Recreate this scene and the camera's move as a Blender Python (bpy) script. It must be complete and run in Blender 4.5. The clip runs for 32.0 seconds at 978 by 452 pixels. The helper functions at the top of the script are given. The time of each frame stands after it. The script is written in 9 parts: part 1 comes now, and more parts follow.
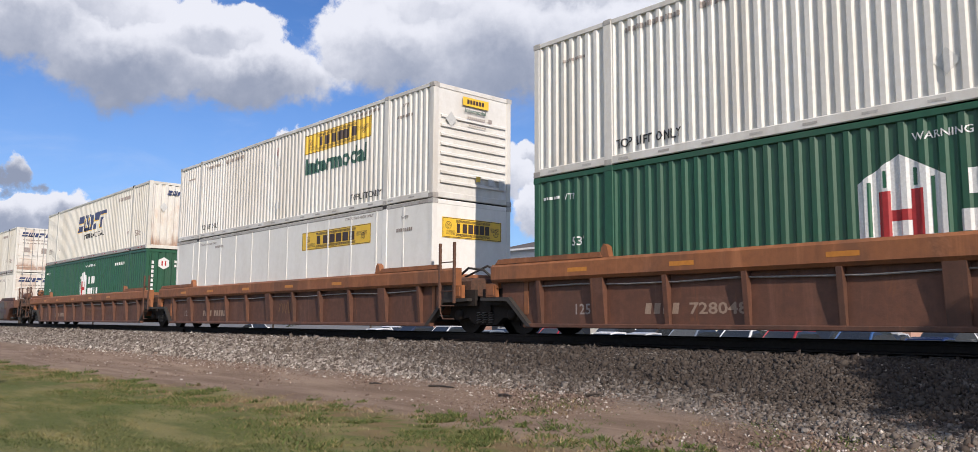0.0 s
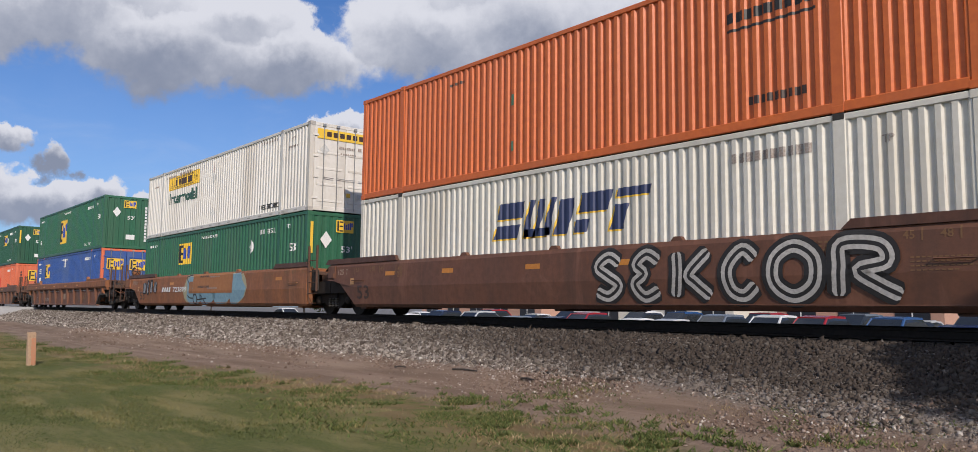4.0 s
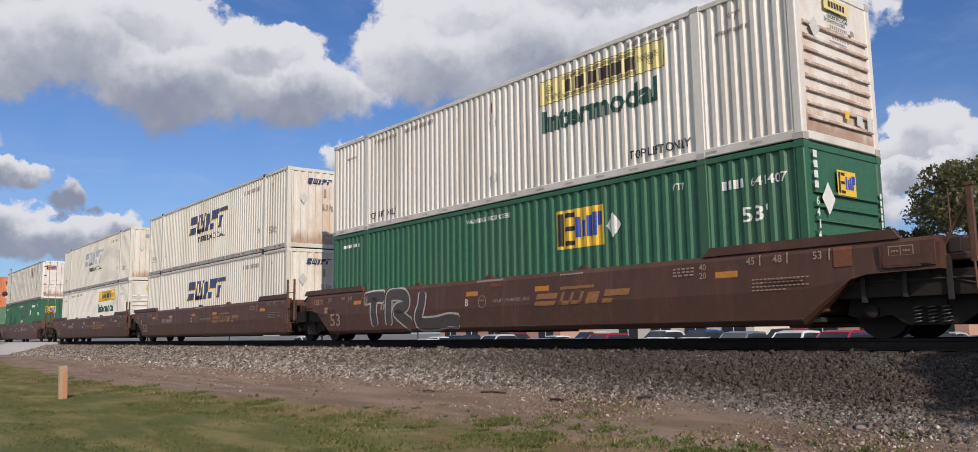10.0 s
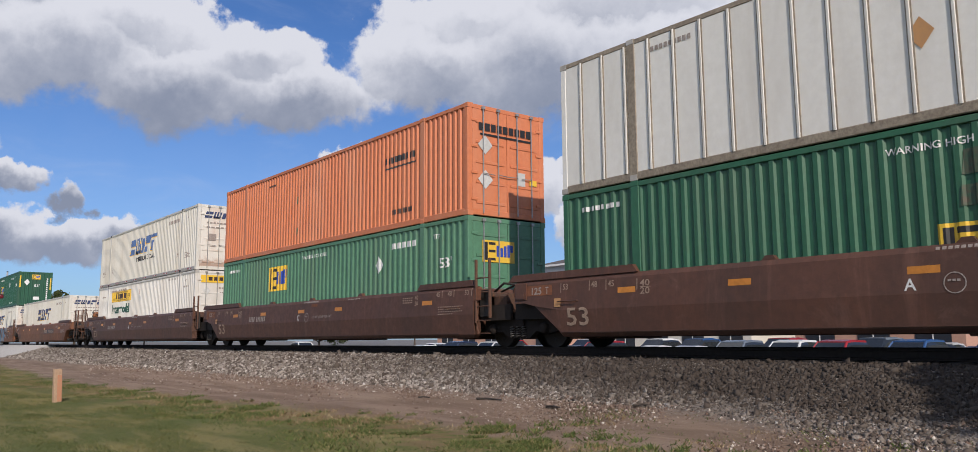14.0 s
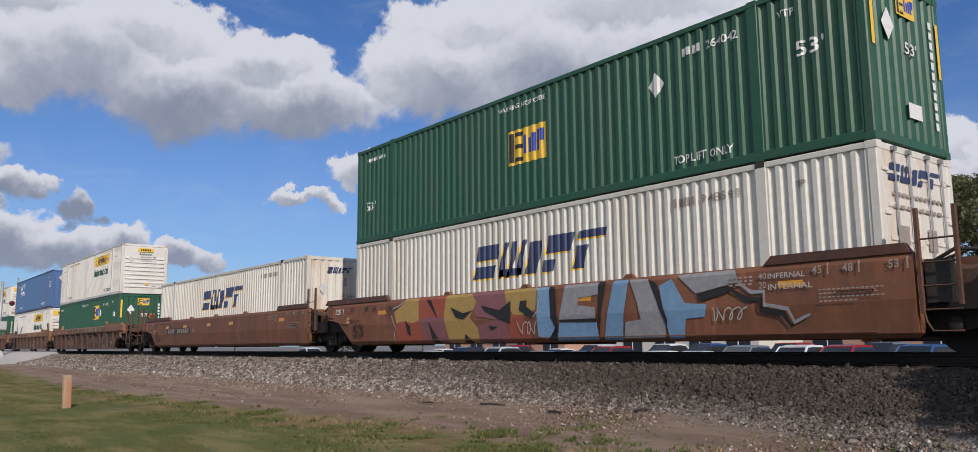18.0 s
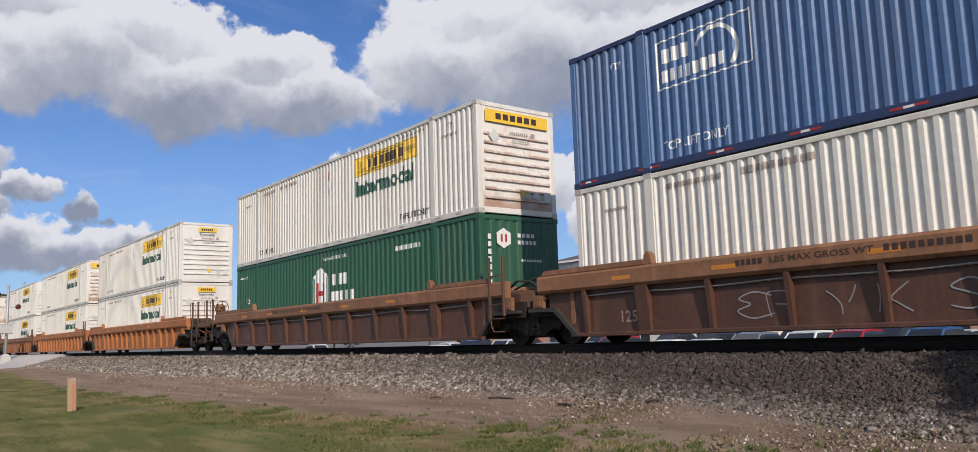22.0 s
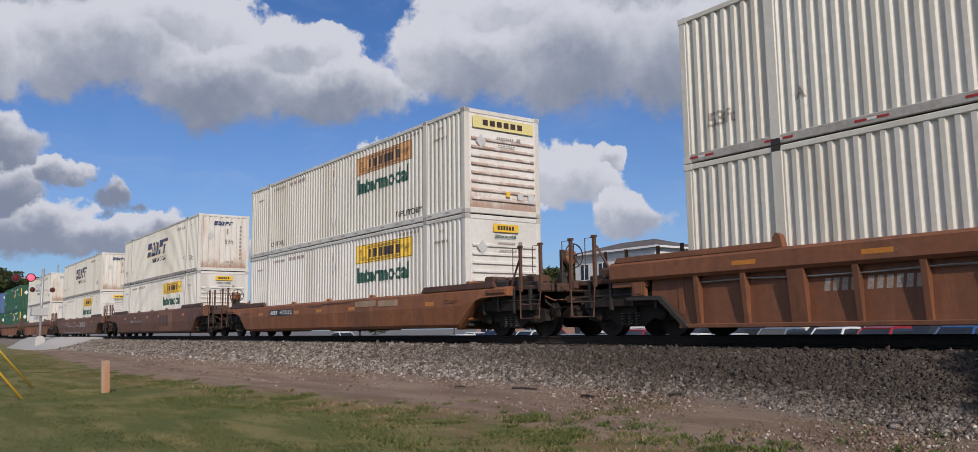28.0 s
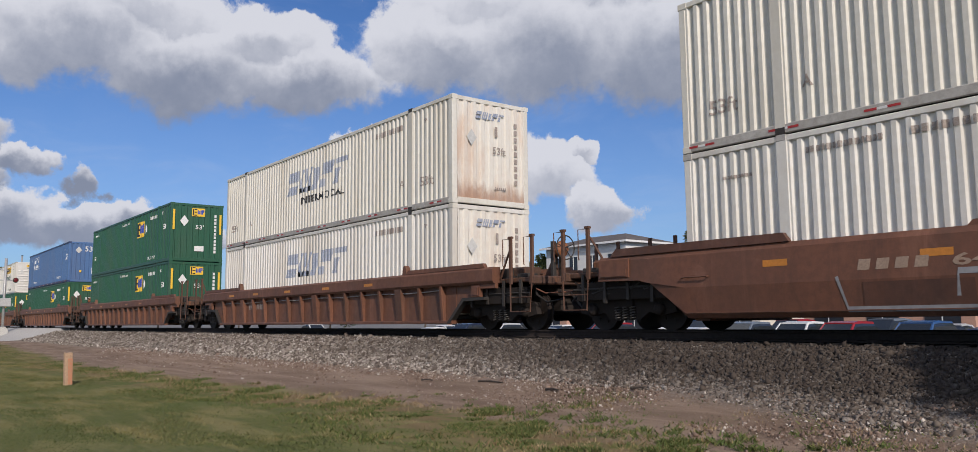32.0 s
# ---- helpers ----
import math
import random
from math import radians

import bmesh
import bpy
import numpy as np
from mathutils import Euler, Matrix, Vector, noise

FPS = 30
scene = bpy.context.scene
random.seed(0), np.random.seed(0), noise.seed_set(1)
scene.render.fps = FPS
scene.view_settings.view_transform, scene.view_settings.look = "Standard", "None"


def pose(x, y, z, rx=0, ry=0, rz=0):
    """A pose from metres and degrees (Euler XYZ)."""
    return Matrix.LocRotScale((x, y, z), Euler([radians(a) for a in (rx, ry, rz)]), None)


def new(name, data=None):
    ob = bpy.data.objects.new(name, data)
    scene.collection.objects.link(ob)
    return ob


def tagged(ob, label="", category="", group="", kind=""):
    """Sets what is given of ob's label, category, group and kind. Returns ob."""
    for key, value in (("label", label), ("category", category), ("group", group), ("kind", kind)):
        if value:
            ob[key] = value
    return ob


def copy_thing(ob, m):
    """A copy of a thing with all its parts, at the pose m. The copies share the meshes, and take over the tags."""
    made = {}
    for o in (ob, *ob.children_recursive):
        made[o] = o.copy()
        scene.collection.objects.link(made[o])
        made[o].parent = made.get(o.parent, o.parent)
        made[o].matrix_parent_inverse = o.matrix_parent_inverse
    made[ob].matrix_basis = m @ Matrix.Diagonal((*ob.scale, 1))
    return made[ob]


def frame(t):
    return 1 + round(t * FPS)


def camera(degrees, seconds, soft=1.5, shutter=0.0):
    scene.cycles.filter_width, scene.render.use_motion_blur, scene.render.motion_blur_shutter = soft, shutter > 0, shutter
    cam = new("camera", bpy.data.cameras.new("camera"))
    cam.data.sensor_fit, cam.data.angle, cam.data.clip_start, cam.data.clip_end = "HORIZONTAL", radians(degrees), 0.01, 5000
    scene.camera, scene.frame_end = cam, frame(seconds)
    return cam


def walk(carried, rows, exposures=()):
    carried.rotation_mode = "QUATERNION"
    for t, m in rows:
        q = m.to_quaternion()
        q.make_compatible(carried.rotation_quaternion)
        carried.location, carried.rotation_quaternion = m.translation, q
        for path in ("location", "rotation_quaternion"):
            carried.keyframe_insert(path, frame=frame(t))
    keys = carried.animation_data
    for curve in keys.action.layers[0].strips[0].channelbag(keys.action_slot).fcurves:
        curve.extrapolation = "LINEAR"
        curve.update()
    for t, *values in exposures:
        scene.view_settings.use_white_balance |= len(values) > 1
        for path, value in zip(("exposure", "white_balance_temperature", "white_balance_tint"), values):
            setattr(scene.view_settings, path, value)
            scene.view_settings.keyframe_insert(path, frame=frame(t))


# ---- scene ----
from functools import lru_cache

cam = camera(61.84, 32.0, soft=0.75, shutter=0.012)
PATH = [
    (0.0, pose(-0.201, 0.143, 0.252, 96.73, -0.34, 48.28)),
    (0.5, pose(-0.137, 0.152, 0.232, 96.75, -0.51, 50.60)),
    (1.0, pose(-0.148, 0.121, 0.278, 96.81, -0.77, 49.76)),
    (1.5, pose(-0.117, 0.143, 0.245, 96.93, -0.32, 50.10)),
    (2.0, pose(-0.099, 0.153, 0.239, 96.44, 0.29, 51.13)),
    (2.5, pose(-0.078, 0.160, 0.218, 96.79, 0.51, 52.10)),
    (3.0, pose(-0.074, 0.164, 0.212, 96.74, 0.76, 52.20)),
    (3.5, pose(-0.057, 0.191, 0.223, 96.16, 0.44, 51.86)),
    (5.5, pose(-0.102, 0.066, 0.216, 96.25, -3.31, 44.76)),
    (6.0, pose(-0.072, 0.082, 0.259, 96.26, -1.77, 45.55)),
    (6.5, pose(-0.082, 0.020, 0.252, 95.58, -1.37, 46.46)),
    (7.0, pose(-0.061, -0.045, 0.237, 95.31, 0.28, 49.31)),
    (7.5, pose(-0.087, -0.126, 0.224, 95.38, -0.85, 47.44)),
    (8.0, pose(-0.101, -0.134, 0.220, 96.96, 0.56, 48.20)),
    (8.5, pose(-0.109, -0.119, 0.199, 99.12, 1.09, 50.23)),
    (9.0, pose(-0.094, -0.108, 0.200, 99.72, 1.05, 49.97)),
    (9.5, pose(-0.090, -0.111, 0.214, 97.21, 0.42, 48.11)),
    (10.0, pose(-0.067, -0.068, 0.191, 97.42, 0.88, 51.47)),
    (10.5, pose(-0.074, -0.055, 0.189, 98.08, 1.31, 50.62)),
    (11.0, pose(-0.070, -0.013, 0.200, 98.07, 1.23, 51.04)),
    (11.5, pose(-0.086, -0.040, 0.197, 97.32, 0.78, 51.20)),
    (12.0, pose(-0.090, -0.043, 0.205, 97.47, -0.11, 51.60)),
    (12.5, pose(-0.093, -0.048, 0.197, 97.43, -0.09, 51.39)),
    (13.0, pose(-0.095, -0.040, 0.202, 96.65, -0.13, 52.00)),
    (13.5, pose(-0.081, -0.039, 0.195, 97.35, 0.19, 51.82)),
    (15.5, pose(-0.009, -0.101, 0.181, 98.53, -0.92, 48.00)),
    (16.0, pose(0.055, -0.133, 0.230, 98.12, -1.59, 46.22)),
    (16.5, pose(0.109, -0.064, 0.222, 98.26, -1.60, 49.03)),
    (17.0, pose(0.121, -0.070, 0.209, 99.05, -1.39, 49.46)),
    (17.5, pose(0.129, -0.052, 0.189, 98.38, -0.96, 53.02)),
    (18.0, pose(0.115, -0.062, 0.186, 98.28, 0.51, 51.87)),
    (18.5, pose(0.125, -0.075, 0.188, 97.96, 0.22, 50.44)),
    (19.0, pose(0.124, -0.088, 0.186, 97.18, 0.22, 51.27)),
    (19.5, pose(0.127, -0.054, 0.195, 97.66, 0.36, 52.02)),
    (20.0, pose(0.125, -0.037, 0.179, 97.74, 0.17, 51.94)),
    (20.5, pose(0.077, -0.015, 0.200, 97.13, 0.26, 51.61)),
    (21.0, pose(-0.030, 0.018, 0.230, 98.99, 0.54, 53.43)),
    (21.5, pose(-0.081, 0.044, 0.199, 98.98, 0.87, 51.55)),
    (22.0, pose(-0.076, 0.080, 0.197, 97.78, 1.80, 52.35)),
    (22.5, pose(-0.071, 0.088, 0.213, 97.47, 2.35, 52.94)),
    (23.0, pose(-0.069, 0.087, 0.224, 98.09, 3.04, 55.19)),
    (23.5, pose(-0.073, 0.108, 0.198, 97.23, 3.66, 55.59)),
    (24.0, pose(-0.019, 0.095, 0.167, 96.45, 2.99, 55.26)),
    (24.5, pose(-0.038, 0.077, 0.198, 95.80, 1.29, 53.92)),
    (26.5, pose(-0.006, 0.018, 0.193, 97.12, 0.80, 51.01)),
    (27.0, pose(-0.001, 0.012, 0.193, 97.54, 0.74, 51.64)),
    (27.5, pose(0.006, 0.021, 0.209, 97.32, 1.10, 53.85)),
    (28.0, pose(0.024, 0.007, 0.207, 97.13, 0.82, 54.06)),
    (28.5, pose(0.047, -0.013, 0.212, 97.94, 1.03, 51.65)),
    (29.0, pose(0.154, -0.030, 0.199, 94.76, -0.05, 50.41)),
    (29.5, pose(0.199, -0.041, 0.207, 95.93, -1.29, 51.27)),
    (30.0, pose(0.206, -0.053, 0.220, 97.17, -0.54, 51.64)),
    (30.5, pose(0.203, -0.038, 0.209, 97.89, -0.58, 51.79)),
    (31.0, pose(0.218, -0.039, 0.198, 97.63, 0.22, 50.76)),
    (31.5, pose(0.228, -0.019, 0.207, 97.12, 0.30, 51.17)),
    (32.0, pose(0.144, 0.037, 0.220, 96.62, 0.54, 52.09)),
]

EXPOSURES = [(0.0, -0.03, 6300), (1.0, -0.2, 6300), (2.0, -0.13, 6300), (3.5, -0.29, 6300), (5.5, -0.02, 6300), (7.0, 0.42, 6850), (8.0, 0.27, 6750), (9.0, -0.24, 6450), (10.0, -0.27, 6480), (13.0, -0.31, 6300), (16.0, -0.19, 6300), (17.0, -0.43, 6250), (17.5, -0.45, 6250), (19.0, -0.21, 6300), (20.2, -0.35, 6300), (21.0, -0.15, 6350), (22.0, -0.23, 6420), (23.0, -0.27, 6300), (24.0, -0.51, 6200), (27.0, -0.43, 6100), (29.0, -0.51, 6380), (30.0, -0.47, 6250), (32.0, -0.37, 6300)]
walk(cam, PATH, [(t, stops, kelvin, 16) for t, stops, kelvin in EXPOSURES])

# ---------------------------------------------------------------- plan
# z = 0 is the top of the rails, x runs along the track, the train goes towards +x
TRACK_Y = 13.413
GRASS_Z = -1.14
SPEED, SLOWING = 18.664, -0.012357
FRONTS = [3.91, -15.70, -35.25, -59.10, -78.55, -97.94, -121.64, -145.32, -168.83, -192.45, -212.04, -231.64, -255.38, -274.91, -294.37, -318.13, -337.73, -357.28, -381.30, -400.99, -420.54, -444.19, -463.79, -483.38, -506.98, -530.58, -554.24, -577.87, -601.44, -625.18, -648.78, -672.43]
COUPLED_AHEAD = (3, 6, 7, 8, 9, 12, 15, 18, 21, 24, 25, 26, 27, 28, 29, 30, 31)

# ---------------------------------------------------------------- light
SUN_DIR = Vector((-0.930 * math.cos(radians(31)), 0.3665 * math.cos(radians(31)), -math.sin(radians(31))))
sun = new("sun", bpy.data.lights.new("sun", "SUN"))
sun.data.energy, sun.data.angle, sun.data.color = 4.6, radians(0.53), (1.0, 0.905, 0.755)
sun.rotation_mode = "QUATERNION"
sun.rotation_quaternion = SUN_DIR.to_track_quat("-Z", "Y")


class Net:
    """Short way to wire shader nodes."""

    def __init__(self, tree):
        self.tree = tree

    def add(self, kind, ins=None, **props):
        n = self.tree.nodes.new("ShaderNode" + kind)
        for k, val in props.items():
            if k == "operation":
                n.operation = val
            elif k == "blend_type":
                n.blend_type = val
            elif k == "data_type":
                n.data_type = val
            elif k == "sky_type":
                n.sky_type = val
            elif k == "feature":
                n.feature = val
        for k, val in (ins or {}).items():
            if hasattr(val, "is_output"):
                self.tree.links.new(val, n.inputs[k])
            else:
                n.inputs[k].default_value = val
        return n

    def math(self, op, a, b=0.0, c=0.0, clamp=False):
        n = self.add("Math", {0: a, 1: b, 2: c}, operation=op)
        n.use_clamp = clamp
        return n.outputs[0]

    def mix(self, fac, a, b, blend="MIX"):
        n = self.add("Mix", {0: fac, 6: a, 7: b}, data_type="RGBA", blend_type=blend)
        return n.outputs[2]

    def ramp(self, fac, lo, hi):
        n = self.add("MapRange", {0: fac, 1: lo, 2: hi, 3: 0.0, 4: 1.0})
        n.interpolation_type = "SMOOTHSTEP"
        return n.outputs[0]

    def noise(self, vec, scale, detail=4.0, rough=0.55, distort=0.0):
        n = self.add("TexNoise", {"Vector": vec, "Scale": scale, "Detail": detail, "Roughness": rough, "Distortion": distort})
        return n.outputs["Fac"]


def rgb(c):
    return (c[0], c[1], c[2], 1.0)


def build_sky():
    w = bpy.data.worlds.new("sky")
    scene.world = w
    w.use_nodes = True
    w.node_tree.nodes.clear()
    n = Net(w.node_tree)
    sky = n.add("TexSky", sky_type="NISHITA")
    sky.sun_disc = False
    sky.sun_elevation = radians(31)
    sky.sun_rotation = math.atan2(-SUN_DIR.x, -SUN_DIR.y)
    sky.air_density, sky.dust_density, sky.ozone_density = 1.0, 0.6, 2.2
    co = n.add("TexCoord").outputs["Generated"]
    sep = n.add("SeparateXYZ", {0: co})
    west = n.math("MULTIPLY", sep.outputs[0], -1.0)
    az = n.math("MULTIPLY", n.math("ARCTAN2", west, sep.outputs[1]), 57.2958)
    el = n.math("MULTIPLY", n.math("ARCSINE", sep.outputs[2]), 57.2958)
    fine = n.noise(co, 60.0, 6.0, 0.62)
    mid = n.noise(co, 17.0, 7.0, 0.60, 0.2)

    def warp(scale, detail):
        t = n.add("TexNoise", {"Vector": co, "Scale": scale, "Detail": detail, "Roughness": 0.6})
        return n.add("SeparateColor", {0: t.outputs["Color"]}).outputs
    for scale, detail, amount in ((9.0, 3.0, 5.5), (26.0, 5.0, 3.4)):
        wv = warp(scale, detail)
        az = n.math("ADD", az, n.math("MULTIPLY", n.math("SUBTRACT", wv[0], 0.5), amount * 1.25))
        el = n.math("ADD", el, n.math("MULTIPLY", n.math("SUBTRACT", wv[1], 0.5), amount * 0.75))
    wob = n.math("ADD", n.math("MULTIPLY", n.math("SUBTRACT", mid, 0.5), 0.55), n.math("MULTIPLY", n.math("SUBTRACT", fine, 0.5), 0.30))
    # cumulus masses: azimuth and height of the middle, half width, half height (degrees), grey of the base
    heaps = CLOUDS
    cover = shade = None
    for a, e, ra, re, grey in heaps:
        dx = n.math("DIVIDE", n.math("SUBTRACT", az, a), ra)
        dy = n.math("DIVIDE", n.math("SUBTRACT", el, e), re)
        # flat bases: below the middle a heap falls off faster
        dyb = n.math("MULTIPLY", dy, n.math("ADD", 1.0, n.math("MULTIPLY", n.math("LESS_THAN", dy, 0.0), 0.15)))
        dist = n.math("SQRT", n.math("ADD", n.math("MULTIPLY", dx, dx), n.math("MULTIPLY", dyb, dyb)))
        dens = n.math("SUBTRACT", 1.0, dist)
        lit = n.math("ADD", n.math("MULTIPLY", dy, 0.68), 1.03 - grey)
        if cover is None:
            cover, shade = dens, lit
        else:
            pick = n.math("MULTIPLY", n.math("ADD", n.math("MULTIPLY", n.math("SUBTRACT", dens, cover), 3.0), 0.5), 1.0, clamp=True)
            shade = n.add("Mix", {0: pick, 2: shade, 3: lit}).outputs[0]
            cover = n.math("SMOOTH_MAX", cover, dens, 0.12)
    body = n.math("ADD", cover, wob)
    lit_part = n.math("MULTIPLY", shade, 1.0, clamp=True)
    edge_end = n.math("SUBTRACT", 0.40, n.math("MULTIPLY", lit_part, 0.26))
    mask = n.ramp(body, -0.02, edge_end)
    tone = n.math("ADD", shade, n.math("MULTIPLY", n.math("SUBTRACT", mid, 0.5), 0.72))
    tone = n.math("ADD", tone, n.math("MULTIPLY", n.math("SUBTRACT", fine, 0.5), 0.32))
    edge = n.math("MULTIPLY", n.math("SUBTRACT", 0.45, body), 0.5)
    tone = n.math("ADD", tone, edge)
    tone = n.ramp(tone, 0.05, 0.95)
    col = n.mix(tone, (0.295, 0.345, 0.44, 1), (0.85, 0.88, 0.91, 1))
    blue = n.mix(1.0, sky.outputs[0], (SKY_GAIN * 0.54, SKY_GAIN * 0.81, SKY_GAIN * 1.16, 1), "MULTIPLY")
    haze = n.ramp(el, 9.0, -1.0)
    col = n.mix(n.math("MULTIPLY", haze, 0.60), col, (0.46, 0.53, 0.66, 1))
    veil = n.ramp(n.noise(n.add("Mapping", {0: co, 3: (1.0, 1.0, 3.0)}).outputs[0], 7.0, 6.0, 0.62, 0.5), 0.45, 0.8)
    pale = n.math("ADD", n.math("MULTIPLY", n.ramp(el, 20.0, 4.0), 0.17), n.math("MULTIPLY", veil, 0.16))
    blue = n.mix(pale, blue, (0.66, 0.75, 0.90, 1))
    full = n.mix(mask, blue, col)
    bg = n.add("Background", {0: full, 1: 1.0})
    out = n.add("OutputWorld")
    w.node_tree.links.new(bg.outputs[0], out.inputs[0])


SKY_GAIN = 0.105
CLOUDS = [
    (79.7, 18.0, 7.7, 4.1, 0.40), (72.5, 16.4, 8.2, 3.7, 0.56), (87.8, 17.3, 5.9, 4.1, 0.35), (75.4, 20.2, 6.9, 2.7, 0.18), (64.9, 16.2, 6.6, 2.9, 0.52), (67.9, 18.5, 5.2, 2.2, 0.22),
    (55.4, 18.7, 6.7, 4.4, 0.40), (47.8, 18.7, 8.6, 5.2, 0.50), (39.3, 18.7, 8.2, 5.0, 0.50), (31.7, 18.8, 6.9, 3.7, 0.40), (28.2, 19.0, 4.4, 3.1, 0.25),
    (52.3, 22.2, 6.8, 3.3, 0.15), (41.4, 23.5, 13.3, 3.6, 0.15), (86.6, 22.0, 9.8, 3.7, 0.25), (45.8, 29.9, 19.2, 4.1, 0.25),
    (61.2, 11.6, 2.8, 1.3, 0.30), (65.3, 9.9, 2.2, 0.6, 0.40), (57.9, 10.4, 1.5, 1.6, 0.45), (47.8, 10.3, 4.0, 2.8, 0.18), (51.0, 9.4, 2.9, 1.0, 0.25), (45.2, 11.9, 1.9, 1.2, 0.15),
    (33.0, 12.3, 1.3, 0.8, 0.55), (23.0, 11.6, 3.1, 2.1, 0.20), (20.5, 9.6, 3.8, 1.9, 0.50), (23.9, 9.6, 2.9, 1.4, 0.45), (17.5, 10.5, 3.0, 2.4, 0.30),
    (32.1, 9.0, 4.5, 2.6, 0.22), (30.0, 10.9, 2.9, 1.9, 0.15), (28.4, 7.6, 6.0, 2.0, 0.38), (26.8, 9.0, 3.2, 2.2, 0.30), (12.9, 9.3, 4.2, 2.8, 0.45),
    (79.2, 6.4, 4.0, 1.7, 0.56), (78.9, 8.9, 1.4, 1.4, 0.82), (82.5, 9.8, 2.0, 1.2, 0.66), (76.6, 6.8, 2.0, 1.6, 0.58), (82.3, 6.4, 5.2, 2.0, 0.70), (85.3, 8.6, 3.2, 2.2, 0.74), (86.5, 11.5, 4.0, 2.6, 0.70), (73.0, 6.0, 3.0, 1.2, 0.58),
    (44.3, 7.6, 2.4, 2.4, 0.35), (51.7, 7.6, 3.0, 2.4, 0.30),
    (-20, 18, 18, 8, 0.4), (-60, 24, 25, 10, 0.4), (-108, 22, 26, 11, 0.3), (150, 24, 28, 13, 0.3), (112, 26, 16, 9, 0.4), (-150, 30, 30, 15, 0.25), (172, 48, 40, 12, 0.2), (-172, 14, 24, 8, 0.35), (-120, 55, 40, 13, 0.2), (110, 52, 40, 12, 0.2),
]
build_sky()

# ---------------------------------------------------------------- materials
MATS = {}


def surface(name, base, second=None, scale=3.0, rough=0.6, metal=0.0, stain=None, stain_amt=0.0, stain_scale=0.7, streak=0.2,
            rust=0.0, bump=0.15, bump_scale=30.0, rand=0.08, spec=0.5, grain=0.5, foot_rust=0.0, scour=0.0):
    """A painted, rusted or bare surface: two scales of tone, streaked stains, rust spots, fine relief."""
    if name in MATS:
        return MATS[name]
    m = bpy.data.materials.new(name)
    m.use_nodes = True
    m.node_tree.nodes.clear()
    n = Net(m.node_tree)
    place = n.add("TexCoord").outputs["Object"]
    info = n.add("ObjectInfo")
    own = n.math("MULTIPLY", info.outputs["Random"], 40.0)
    co = n.add("VectorMath", {0: place, 1: n.add("CombineXYZ", {0: own, 1: own, 2: 0.0}).outputs[0]}, operation="ADD").outputs[0]
    co2 = n.add("Mapping", {0: co, 3: (1.0, 1.0, streak)}).outputs[0]
    second = second or tuple(c * 0.78 for c in base)
    fine = n.noise(co, scale * 4.0, 5.0, 0.65)
    broad = n.noise(co2, scale * 0.35, 3.0, 0.5, 0.4)
    col = n.mix(n.ramp(fine, 0.5 - 0.3 * grain - 0.05, 0.5 + 0.3 * grain + 0.05), rgb(base), rgb(second))
    col = n.mix(n.math("MULTIPLY", n.ramp(broad, 0.38, 0.72), 0.5), col, rgb(second))
    if stain and stain_amt:
        st = n.noise(co2, stain_scale, 6.0, 0.62, 0.6)
        col = n.mix(n.math("MULTIPLY", n.ramp(st, 0.44, 0.74), stain_amt), col, rgb(stain))
    if rust:
        sp = n.noise(co2, 2.6, 8.0, 0.72, 0.8)
        spot = n.ramp(sp, 0.70 - 0.22 * rust, 0.80 - 0.16 * rust)
        col = n.mix(n.math("MULTIPLY", spot, 0.85), col, (0.20, 0.075, 0.028, 1))
    if scour:
        # dust and grime washed down the sides
        wash = n.noise(n.add("Mapping", {0: co, 3: (1.0, 1.0, 0.10)}).outputs[0], 2.4, 7.0, 0.68, 0.5)
        col = n.mix(n.math("MULTIPLY", n.ramp(wash, 0.52, 0.74), scour), col, rgb(tuple(1.45 * c + 0.022 for c in base)))
        col = n.mix(n.math("MULTIPLY", n.ramp(wash, 0.48, 0.28), scour), col, rgb(tuple(0.42 * c + 0.008 for c in base)))
        pale = n.noise(co, 0.9, 6.0, 0.7, 0.8)
        col = n.mix(n.math("MULTIPLY", n.ramp(pale, 0.58, 0.70), 0.6 * scour), col, rgb(tuple(1.3 * c + 0.035 for c in base)))
    if foot_rust:
        # rust bled from the bottom sill and the corner posts of an end wall
        sep = n.add("SeparateXYZ", {0: place})
        reach = n.math("SUBTRACT", sep.outputs[2], n.math("MULTIPLY", n.noise(co2, 2.2, 6.0, 0.7, 0.6), 1.25))
        bled = n.math("MULTIPLY", n.ramp(reach, 0.05, -0.42), foot_rust)
        col = n.mix(bled, col, (0.30, 0.145, 0.075, 1))
    if rand:
        gain = n.math("ADD", 1.0 - rand, n.math("MULTIPLY", info.outputs["Random"], rand * 2.0))
        col = n.mix(1.0, col, n.add("CombineColor", {0: gain, 1: gain, 2: gain}).outputs[0], "MULTIPLY")
    rg = n.math("ADD", rough - 0.1, n.math("MULTIPLY", fine, 0.22), clamp=True)
    ins = {"Base Color": col, "Roughness": rg, "Metallic": metal, "Specular IOR Level": spec}
    if bump:
        bp = n.add("Bump", {"Strength": bump, "Distance": 0.02, "Height": n.noise(co, bump_scale, 5.0, 0.6)})
        ins["Normal"] = bp.outputs[0]
    sh = n.add("BsdfPrincipled", ins)
    out = n.add("OutputMaterial", {0: sh.outputs[0]})
    MATS[name] = m
    return m


